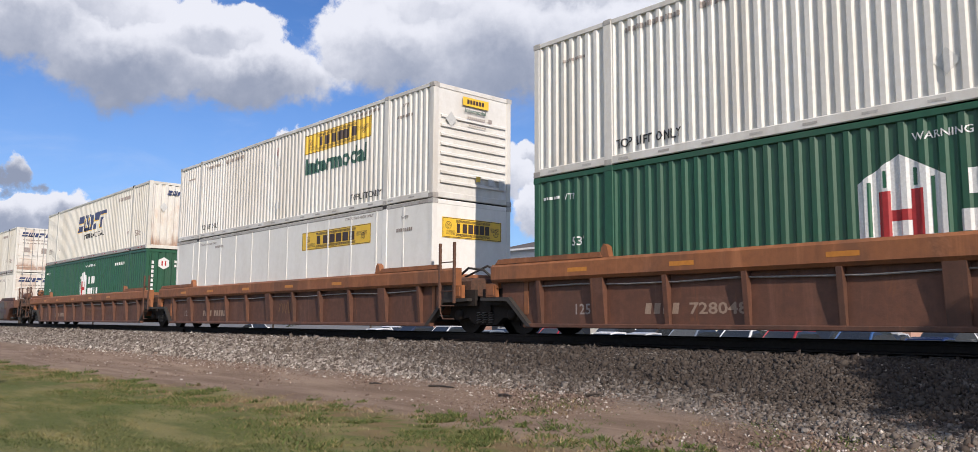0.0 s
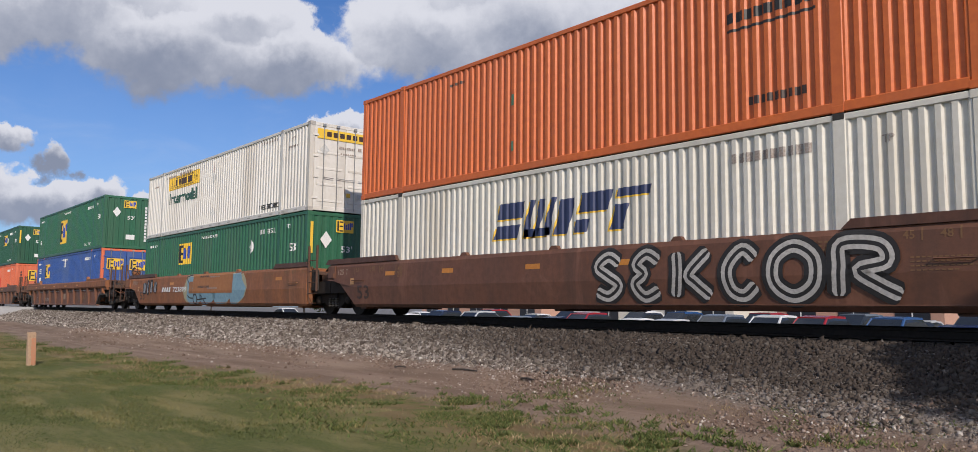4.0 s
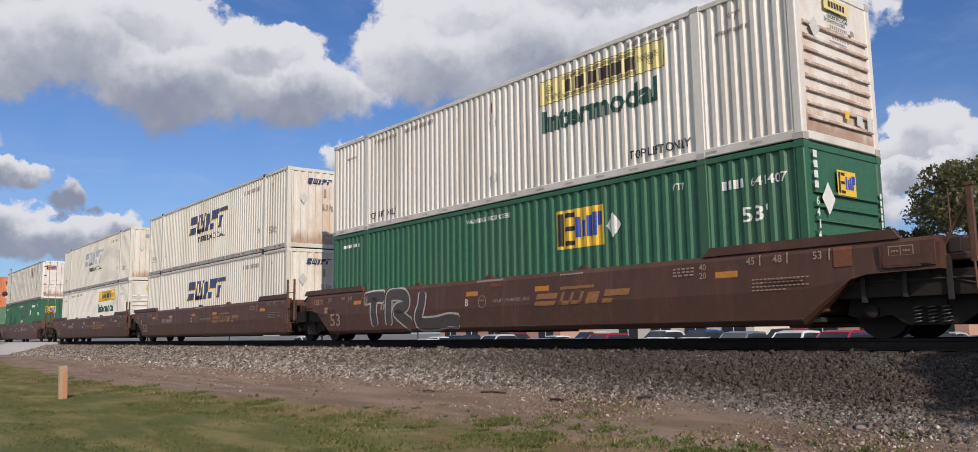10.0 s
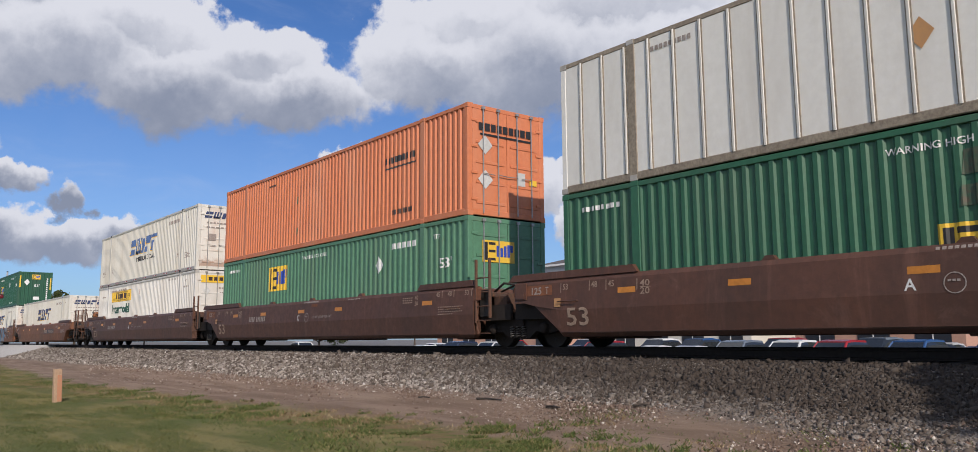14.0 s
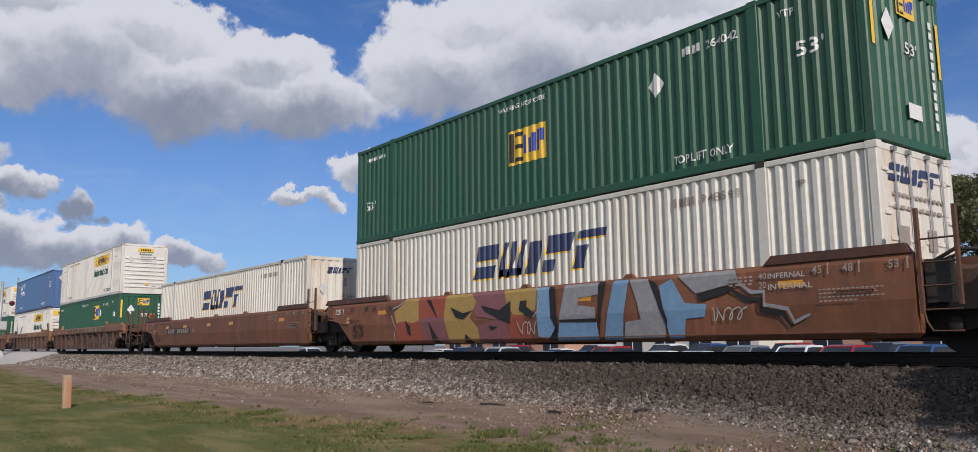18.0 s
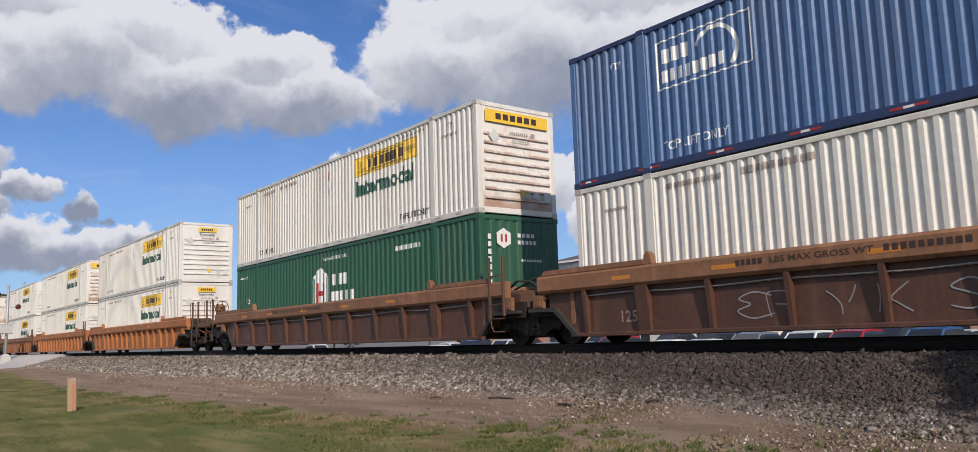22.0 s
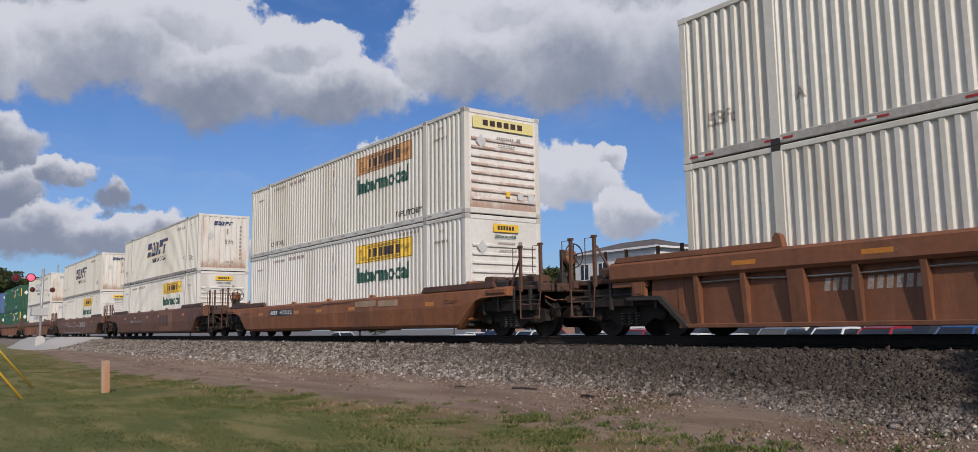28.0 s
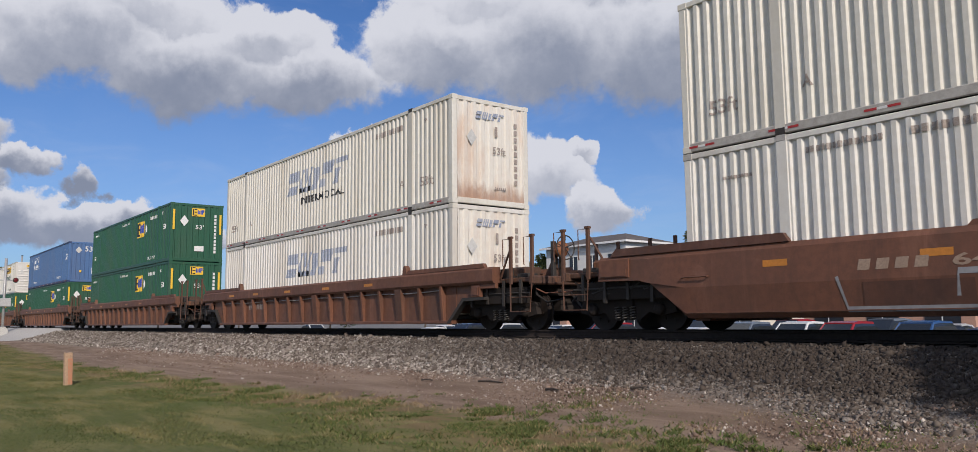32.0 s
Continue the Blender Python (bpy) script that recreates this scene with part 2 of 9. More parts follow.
white_end = surface("rust_streaked_white_paint", foot_rust=0.75, base=(0.73, 0.715, 0.675), second=(0.70, 0.66, 0.60), scale=2.0, rough=0.5, stain=(0.52, 0.30, 0.19), stain_amt=0.62, stain_scale=1.3, streak=0.45, rust=0.34, bump=0.05, rand=0.03)
cream_end = surface("rust_streaked_cream_paint", foot_rust=0.7, base=(0.70, 0.68, 0.62), second=(0.66, 0.62, 0.55), scale=2.0, rough=0.5, stain=(0.50, 0.29, 0.17), stain_amt=0.55, stain_scale=1.1, streak=0.4, rust=0.30, bump=0.05, rand=0.03)
GRIME = (0.16, 0.125, 0.095)
white_box = surface("white_container_paint", (0.71, 0.695, 0.655), (0.63, 0.605, 0.555), 2.0, 0.5, stain=(0.38, 0.33, 0.26), stain_amt=0.45, streak=0.13, rust=0.12, bump=0.05, grain=0.8, rand=0.03)
cream = surface("cream_container_paint", (0.685, 0.665, 0.605), (0.60, 0.575, 0.51), 2.0, 0.5, stain=(0.38, 0.32, 0.23), stain_amt=0.42, streak=0.13, rust=0.14, bump=0.05, grain=0.8, rand=0.04)
grey_rail = surface("grey_container_rail", (0.50, 0.48, 0.45), (0.36, 0.34, 0.31), 3.0, 0.55, stain=GRIME, stain_amt=0.5, rust=0.25, bump=0.08)
white_plate = surface("weathered_white_plate", (0.80, 0.785, 0.74), (0.73, 0.71, 0.66), 1.5, 0.5, stain=(0.42, 0.37, 0.31), stain_amt=0.32, rust=0.14, bump=0.04, grain=0.8, rand=0.03)
post_grey = surface("dirty_panel_post", (0.34, 0.29, 0.22), (0.20, 0.16, 0.12), 4.0, 0.6, rust=0.3, bump=0.06)
green = surface("green_container_paint", (0.030, 0.135, 0.070), (0.022, 0.105, 0.055), 2.0, 0.45, stain=(0.10, 0.13, 0.09), stain_amt=0.35, rust=0.05, bump=0.05, grain=0.8, rand=0.06)
green_dark = surface("deep_green_container_paint", (0.021, 0.098, 0.053), (0.016, 0.078, 0.042), 2.0, 0.45, stain=(0.07, 0.10, 0.07), stain_amt=0.35, rust=0.05, bump=0.05, grain=0.8, rand=0.04)
green_faded = surface("faded_green_paint", (0.095, 0.235, 0.140), (0.078, 0.195, 0.118), 2.0, 0.5, stain=(0.14, 0.18, 0.12), stain_amt=0.4, rust=0.06, bump=0.05, rand=0.04)
blue_deep = surface("blue_container_paint", (0.034, 0.092, 0.330), (0.030, 0.075, 0.250), 2.0, 0.45, stain=(0.13, 0.17, 0.28), stain_amt=0.5, rust=0.06, bump=0.05, rand=0.03)
blue_steel = surface("steel_blue_container_paint", (0.075, 0.160, 0.340), (0.060, 0.130, 0.280), 2.0, 0.5, stain=(0.12, 0.14, 0.20), stain_amt=0.35, rust=0.05, bump=0.05, rand=0.03)
blue_dark = surface("dark_blue_rail", (0.025, 0.045, 0.13), rust=0.1, rough=0.5)
salmon = surface("faded_red_container_paint", (0.66, 0.150, 0.065), (0.58, 0.125, 0.055), 2.0, 0.5, stain=(0.66, 0.26, 0.16), stain_amt=0.45, rust=0.04, bump=0.05, rand=0.03)
orange = surface("orange_container_paint", (0.64, 0.150, 0.030), (0.55, 0.120, 0.026), 2.0, 0.45, stain=(0.42, 0.14, 0.06), stain_amt=0.35, rust=0.12, bump=0.05, rand=0.03)
orange_faded = surface("chalky_orange_container_paint", (0.63, 0.205, 0.085), (0.56, 0.175, 0.075), 2.0, 0.5, stain=(0.60, 0.30, 0.18), stain_amt=0.4, rust=0.1, bump=0.05, rand=0.03)
galv = surface("galvanised_rod", (0.42, 0.42, 0.41), rough=0.4, metal=0.6, rust=0.3, bump=0.05)
dark_steel = surface("blackened_steel", (0.040, 0.034, 0.030), (0.028, 0.024, 0.021), 5.0, 0.65, rust=0.3, bump=0.2)
truck_steel = surface("oily_truck_steel", (0.022, 0.018, 0.016), (0.032, 0.025, 0.021), 5.0, 0.75, spec=0.2, rust=0.0, bump=0.25)
wheel_steel = surface("wheel_steel", (0.020, 0.016, 0.014), (0.030, 0.022, 0.018), 6.0, 0.65, spec=0.3, rust=0.0, bump=0.1)
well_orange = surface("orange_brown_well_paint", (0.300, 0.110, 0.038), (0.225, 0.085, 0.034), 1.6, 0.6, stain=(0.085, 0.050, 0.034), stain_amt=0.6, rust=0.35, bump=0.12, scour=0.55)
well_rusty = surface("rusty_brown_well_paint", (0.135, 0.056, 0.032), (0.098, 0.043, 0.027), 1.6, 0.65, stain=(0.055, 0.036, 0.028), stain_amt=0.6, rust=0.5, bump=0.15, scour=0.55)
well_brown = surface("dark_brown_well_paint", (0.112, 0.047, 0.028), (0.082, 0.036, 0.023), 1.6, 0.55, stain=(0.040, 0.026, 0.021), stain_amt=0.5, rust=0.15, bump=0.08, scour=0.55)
well_mid = surface("mid_brown_well_paint", (0.172, 0.070, 0.038), (0.128, 0.054, 0.032), 1.6, 0.58, stain=(0.060, 0.038, 0.028), stain_amt=0.55, rust=0.3, bump=0.1, scour=0.55)
well_bright = surface("bright_orange_well_paint", (0.420, 0.150, 0.040), (0.330, 0.120, 0.038), 1.6, 0.58, stain=(0.15, 0.070, 0.035), stain_amt=0.5, rust=0.3, bump=0.1, scour=0.55)
well_russet = surface("russet_well_paint", (0.215, 0.082, 0.036), (0.165, 0.066, 0.033), 1.6, 0.6, stain=(0.075, 0.044, 0.031), stain_amt=0.6, rust=0.3, bump=0.1, scour=0.55)
rust_deck = surface("rusted_deck_steel", (0.105, 0.050, 0.030), (0.060, 0.034, 0.024), 4.0, 0.75, rust=0.7, bump=0.3)
logo_yellow = surface("yellow_sign_film", (0.80, 0.52, 0.035), (0.74, 0.46, 0.04), 3.0, 0.45, stain=(0.5, 0.36, 0.10), stain_amt=0.3, bump=0.0, rand=0.0)
logo_tan = surface("faded_tan_sign_film", (0.52, 0.27, 0.10), (0.46, 0.25, 0.11), 3.0, 0.5, bump=0.0, rand=0.0)
logo_straw = surface("faded_straw_sign_film", (0.72, 0.62, 0.24), (0.66, 0.57, 0.26), 3.0, 0.5, bump=0.0, rand=0.0)
ink_brown = surface("dark_brown_ink", (0.055, 0.030, 0.022), rough=0.5, bump=0.0, rand=0.0)
ink_black = surface("black_ink", (0.022, 0.020, 0.020), rough=0.5, bump=0.0, rand=0.0)
ink_navy = surface("navy_ink", (0.030, 0.042, 0.110), (0.036, 0.050, 0.125), rough=0.5, bump=0.0, rand=0.0)
ink_royal = surface("weathered_royal_blue_ink", (0.050, 0.105, 0.27), (0.075, 0.14, 0.31), 5.0, rough=0.5, bump=0.0, rand=0.0)
ink_fade = surface("faded_blue_ink", (0.16, 0.21, 0.33), (0.42, 0.44, 0.48), 6.0, rough=0.5, bump=0.0, rand=0.0)
ink_blue = surface("bright_blue_ink", (0.030, 0.075, 0.42), rough=0.5, bump=0.0, rand=0.0)
ink_green = surface("dark_green_ink", (0.020, 0.085, 0.060), rough=0.5, bump=0.0, rand=0.0)
ink_white = surface("white_stencil_paint", (0.78, 0.78, 0.76), (0.62, 0.62, 0.60), 6.0, rough=0.5, bump=0.0, rand=0.0)
ink_dull = surface("worn_grey_stencil_paint", (0.40, 0.36, 0.33), (0.24, 0.19, 0.16), 8.0, rough=0.6, bump=0.0, rand=0.0)
ink_red = surface("red_sign_paint", (0.42, 0.030, 0.030), rough=0.5, bump=0.0, rand=0.0)
ink_gold = surface("old_gold_stencil_paint", (0.22, 0.115, 0.045), (0.15, 0.08, 0.04), 6.0, rough=0.6, bump=0.0, rand=0.0)
reflect_orange = surface("yellow_orange_reflector", (0.60, 0.23, 0.030), rough=0.4, bump=0.0, rand=0.05)
placard = surface("grey_placard_plate", (0.60, 0.60, 0.58), (0.48, 0.48, 0.46), rough=0.5, metal=0.0, bump=0.05)
graf_grey = surface("grey_spray_paint", (0.118, 0.102, 0.091), (0.086, 0.073, 0.065), 2.0, rough=0.6, bump=0.0, rand=0.1)
graf_white = surface("white_spray_paint", (0.52, 0.50, 0.47), (0.36, 0.34, 0.32), 4.0, rough=0.6, bump=0.0)
graf_cyan = surface("pale_blue_spray_paint", (0.22, 0.36, 0.42), (0.16, 0.28, 0.36), 2.0, rough=0.6, bump=0.0)
graf_cream = surface("cream_spray_paint", (0.42, 0.38, 0.24), (0.33, 0.30, 0.20), 2.0, rough=0.6, bump=0.0)
graf_tan = surface("tan_spray_paint", (0.20, 0.118, 0.060), (0.145, 0.086, 0.050), 2.0, rough=0.6, bump=0.0)
graf_plum = surface("faded_purple_spray_paint", (0.13, 0.085, 0.105), (0.10, 0.065, 0.075), 2.0, rough=0.6, bump=0.0)
graf_blue = surface("sky_blue_spray_paint", (0.19, 0.33, 0.50), (0.15, 0.27, 0.42), 2.0, rough=0.6, bump=0.0)
graf_stone = surface("stone_grey_spray_paint", (0.30, 0.30, 0.31), (0.23, 0.23, 0.24), 2.0, rough=0.6, bump=0.0)
reflect_yellow = surface("yellow_reflector_tape", (0.74, 0.34, 0.025), rough=0.35, bump=0.0, rand=0.05)
graf_black = surface("black_spray_paint", (0.02, 0.018, 0.018), rough=0.6, bump=0.0)
tag_brown = surface("faded_brown_spray_paint", (0.085, 0.062, 0.042), (0.040, 0.090, 0.055), 3.0, rough=0.6, bump=0.0)
patch_red = surface("fresh_red_paint", (0.62, 0.060, 0.030), rough=0.5, bump=0.0, rand=0.0)

# ---------------------------------------------------------------- mesh helpers
class Shape:
    """Collects vertices and faces of one part."""

    def __init__(self):
        self.v, self.f = [], []

    def quad(self, *pts):
        k = len(self.v)
        self.v += [tuple(p) for p in pts]
        self.f.append(tuple(range(k, k + len(pts))))
        return self

    def box(self, x0, x1, y0, y1, z0, z1, c=0.0):
        """A box; c: chamfer of the edges along its length."""
        if not c:
            k = len(self.v)
            self.v += [(x, y, z) for x in (x0, x1) for y in (y0, y1) for z in (z0, z1)]
            for a in ((0, 1, 3, 2), (4, 6, 7, 5), (0, 4, 5, 1), (2, 3, 7, 6), (0, 2, 6, 4), (1, 5, 7, 3)):
                self.f.append(tuple(k + i for i in a))
            return self
        size = (x1 - x0, y1 - y0, z1 - z0)
        ax = size.index(max(size))
        lo, hi = (x0, y0, z0), (x1, y1, z1)
        o = [i for i in range(3) if i != ax]
        ring = []
        for su, sv in ((0, 0), (1, 0), (1, 1), (0, 1)):
            u, w = (lo, hi)[su][o[0]], (lo, hi)[sv][o[1]]
            du, dw = (c, -c)[su], (c, -c)[sv]
            pair = [(u, w + dw), (u + du, w)]
            ring += pair if (su, sv) in ((0, 0), (1, 1)) else pair[::-1]
        pts = []
        for e in (lo[ax], hi[ax]):
            for u, w in ring:
                p = [0, 0, 0]
                p[ax], p[o[0]], p[o[1]] = e, u, w
                pts.append(tuple(p))
        k, m = len(self.v), len(ring)
        self.v += pts
        for i in range(m):
            self.f.append((k + i, k + (i + 1) % m, k + m + (i + 1) % m, k + m + i))
        self.f.append(tuple(k + i for i in range(m))[::-1])
        self.f.append(tuple(k + m + i for i in range(m)))
        return self

    def prism(self, pts, a, b, axis="y"):
        """A closed outline drawn in the two other axes, pushed from a to b along axis."""
        k, m = len(self.v), len(pts)
        for e in (a, b):
            for u, w in pts:
                self.v.append({"x": (e, u, w), "y": (u, e, w), "z": (u, w, e)}[axis])
        for i in range(m):
            self.f.append((k + i, k + (i + 1) % m, k + m + (i + 1) % m, k + m + i))
        self.f.append(tuple(k + i for i in range(m))[::-1])
        self.f.append(tuple(k + m + i for i in range(m)))
        return self

    def tube(self, pts, r, n=6, r1=None):
        pts = [Vector(p) for p in pts]
        rings = []
        for i, p in enumerate(pts):
            d = (pts[min(i + 1, len(pts) - 1)] - pts[max(i - 1, 0)]).normalized()
            side = d.cross(Vector((0, 0, 1)) if abs(d.z) < 0.9 else Vector((1, 0, 0))).normalized()
            up = side.cross(d)
            rr = r if r1 is None else r + (r1 - r) * i / (len(pts) - 1)
            k = len(self.v)
            for j in range(n):
                t = 2 * math.pi * j / n
                self.v.append(tuple(p + side * (rr * math.cos(t)) + up * (rr * math.sin(t))))
            rings.append(k)
        for a, b in zip(rings, rings[1:]):
            for j in range(n):
                self.f.append((a + j, a + (j + 1) % n, b + (j + 1) % n, b + j))
        self.f.append(tuple(rings[0] + j for j in range(n))[::-1])
        self.f.append(tuple(rings[-1] + j for j in range(n)))
        return self

    def lathe(self, prof, centre, axis="y", n=20):
        """Turned shape: prof is (distance along the axis, radius)."""
        k0 = len(self.v)
        for e, r in prof:
            for j in range(n):
                t = 2 * math.pi * j / n
                c, s = r * math.cos(t), r * math.sin(t)
                p = {"y": (c, e, s), "x": (e, c, s), "z": (c, s, e)}[axis]
                self.v.append(tuple(p[i] + centre[i] for i in range(3)))
        for i in range(len(prof) - 1):
            for j in range(n):
                a, b = k0 + i * n + j, k0 + i * n + (j + 1) % n
                self.f.append((a, b, b + n, a + n))
        self.f.append(tuple(k0 + j for j in range(n))[::-1])
        self.f.append(tuple(k0 + (len(prof) - 1) * n + j for j in range(n)))
        return self

    def mesh(self, name, material, smooth=False):
        me = bpy.data.meshes.new(name)
        me.from_pydata(self.v, [], self.f)
        me.materials.append(material)
        if smooth:
            me.shade_smooth()
        me.update()
        return me


def part(name, shape, material, parent, label="", smooth=False):
    ob = new(name, shape.mesh(name, material, smooth) if isinstance(shape, Shape) else shape)
    ob.parent = parent
    if label:
        tagged(ob, label)
    return ob


def again(name, ob, parent, x=0.0, y=0.0, z=0.0, flip=False):
    """Another part on the same mesh."""
    o = new(name, ob.data)
    o.parent = parent
    o.location = (x, y, z)
    if flip:
        o.rotation_euler = (0, 0, math.pi)
    return o


# ---- painted marks: flat outlines in (x, z), cut along the folds of the sheet they lie on
def clip(poly, lo, hi):
    for sign, lim in ((1, lo), (-1, -hi)):
        res = []
        for a, b in zip(poly, poly[1:] + poly[:1]):
            da, db = sign * a[0] - lim, sign * b[0] - lim
            if da >= 0:
                res.append(a)
            if da * db < 0:
                t = da / (da - db)
                res.append((a[0] + t * (b[0] - a[0]), a[1] + t * (b[1] - a[1])))
        poly = res
        if not poly:
            break
    return poly


def lay(shape, polys, folds, depth, lift=0.004):
    """Lay outlines on a sheet that is folded at the given x; depth(x) is its y."""
    for poly in polys:
        x0, x1 = min(p[0] for p in poly), max(p[0] for p in poly)
        cuts = [x0] + [f for f in folds if x0 < f < x1] + [x1]
        for a, b in zip(cuts, cuts[1:]):
            c = clip(poly, a, b)
            if len(c) > 2:
                shape.quad(*[(p[0], depth(p[0]) - lift, p[1]) for p in c])
    return shape


@lru_cache(None)
def letters(text, bold=0.0):
    """Triangles of a word in the built-in font, one unit high, from x = 0; also its width."""
    cu = bpy.data.curves.new("word", "FONT")
    cu.body = text
    cu.resolution_u = 2
    cu.offset = bold
    ob = bpy.data.objects.new("word", cu)
    me = bpy.data.meshes.new_from_object(ob)
    me.calc_loop_triangles()
    pts = [(v.co.x, v.co.y) for v in me.vertices]
    tris = [[pts[i] for i in t.vertices] for t in me.loop_triangles]
    bpy.data.objects.remove(ob)
    bpy.data.curves.remove(cu)
    bpy.data.meshes.remove(me)
    w = max(p[0] for p in pts)
    return tris, w


def word(text, x, z, h, width=None, bold=0.012):
    """Outlines of a word with its lower left corner at x, z and capitals h high."""
    tris, w = letters(text, bold)
    k = h / 0.70
    kx = k if width is None else width / w
    return [[(x + p[0] * kx, z + p[1] * k) for p in t] for t in tris]


def rect(x0, x1, z0, z1, slant=0.0):
    return [(x0, z0), (x1, z0), (x1 + slant, z1), (x0 + slant, z1)]


def bars(x0, x1, z0, z1, n, gap=0.3, slant=0.0):
    """Unreadable writing: a row of plain bars."""
    w = (x1 - x0) / n
    return [rect(x0 + i * w, x0 + (i + 1 - gap) * w, z0, z1, slant) for i in range(n)]


def ring(x0, x1, z0, z1, t):
    return [rect(x0, x1, z0, z0 + t), rect(x0, x1, z1 - t, z1), rect(x0, x0 + t, z0 + t, z1 - t), rect(x1 - t, x1, z0 + t, z1 - t)]


def strokes(x0, z0, h, count, step, thick, lean=0.30):
    """A company mark as heavy leaning blocks with a slit each, not lettered."""
    polys = []
    for i in range(count):
        x, w = x0 + i * step, step * (0.84 if i != 2 else 0.42)
        if i > 2:
            x -= step * 0.40
        cut = (0.46, 0.30, 1.0, 0.42, 0.70)[i % 5]
        if i % 5 == 1:
            for k in range(3):
                a = x + k * (w - thick) / 2
                polys.append(rect(a, a + thick, z0, z0 + h, lean * h))
            polys.append(rect(x, x + w, z0, z0 + thick, lean * thick))
            continue
        for lo, hi, a, b in ((0.0, cut - 0.09, 0.0, 1.0 if i % 5 < 3 else 0.42), (cut + 0.09, 1.0, 0.0, 1.0)):
            lo, hi = max(0.0, lo), min(1.0, hi)
            if hi - lo < 0.05:
                continue
            p = rect(x + a * w, x + b * w, z0 + lo * h, z0 + hi * h, lean * (hi - lo) * h)
            polys.append([(q[0] + lean * lo * h, q[1]) for q in p])
    return polys


# ---------------------------------------------------------------- containers
LONG, TALL, HALF = 16.15, 2.89, 1.295
LIFT = (-2.03, -14.12)


class Folds:
    """The folded side sheet of a container: where it bends, and how deep it lies."""

    def __init__(self, pitch, deep, crest=0.36, slope=0.13):
        self.pts = []
        for a, b in ((-LONG + 0.16, LIFT[1] - 0.10), (LIFT[1] + 0.10, LIFT[0] - 0.10), (LIFT[0] + 0.10, -0.16)):
            k = max(2, round((b - a) / pitch))
            p = (b - a) / k
            for i in range(k):
                x = a + i * p
                self.pts += [(x, 0.0), (x + crest * p * 0.5, 0.0), (x + (crest * 0.5 + slope) * p, deep),
                             (x + (1 - crest * 0.5 - slope) * p, deep), (x + (1 - crest * 0.5) * p, 0.0)]
            self.pts.append((b, 0.0))
        self.xs = [p[0] for p in self.pts]
        self.ds = [p[1] for p in self.pts]

    def y(self, x):
        return -HALF + 0.012 + float(np.interp(x, self.xs, self.ds))


FINE = Folds(0.222, 0.036)
WIDE = Folds(0.262, 0.036, 0.30, 0.14)
FLAT = Folds(1.21, 0.0)


def side_sheet(folds, z0, z1):
    s = Shape()
    for x, d in folds.pts:
        y = -HALF + 0.012 + d
        s.v += [(x, y, z0), (x, y, z1)]
    k = len(folds.pts)
    for i in range(k - 1):
        s.f.append((2 * i, 2 * i + 2, 2 * i + 3, 2 * i + 1))
    return s


def end_sheet_upright(z0, z1, pitch=0.30, deep=0.035):
    """End wall with upright folds, at x = 0."""
    s, ys = Shape(), []
    k = round((2 * HALF - 0.32) / pitch)
    p = (2 * HALF - 0.32) / k
    for i in range(k):
        y = -HALF + 0.16 + i * p
        ys += [(y, 0.0), (y + 0.2 * p, 0.0), (y + 0.33 * p, deep), (y + 0.67 * p, deep), (y + 0.8 * p, 0.0)]
    ys.append((HALF - 0.16, 0.0))
    for y, d in ys:
        s.v += [(-0.012 - d, y, z0), (-0.012 - d, y, z1)]
    for i in range(len(ys) - 1):
        s.f.append((2 * i, 2 * i + 2, 2 * i + 3, 2 * i + 1))
    return s


def diamond(y, z, r, x=0.006):
    return [(x, y, z - r), (x, y + r * 0.8, z), (x, y, z + r), (x, y - r * 0.8, z)]


def pieces(name, polys):
    """Signs, strips and patches are parts of their own; a line of writing stays one."""
    return [[q] for q in polys] if name in ("placard_holder", "small_sign", "corner_strip", "repainted_patch", "data_plate") else [polys]


def end_marks(shape, items, x=0.004):
    """Marks on the end wall: outlines given in (y, z)."""
    for poly in items:
        shape.quad(*[(x, p[0], p[1]) for p in poly])
    return shape


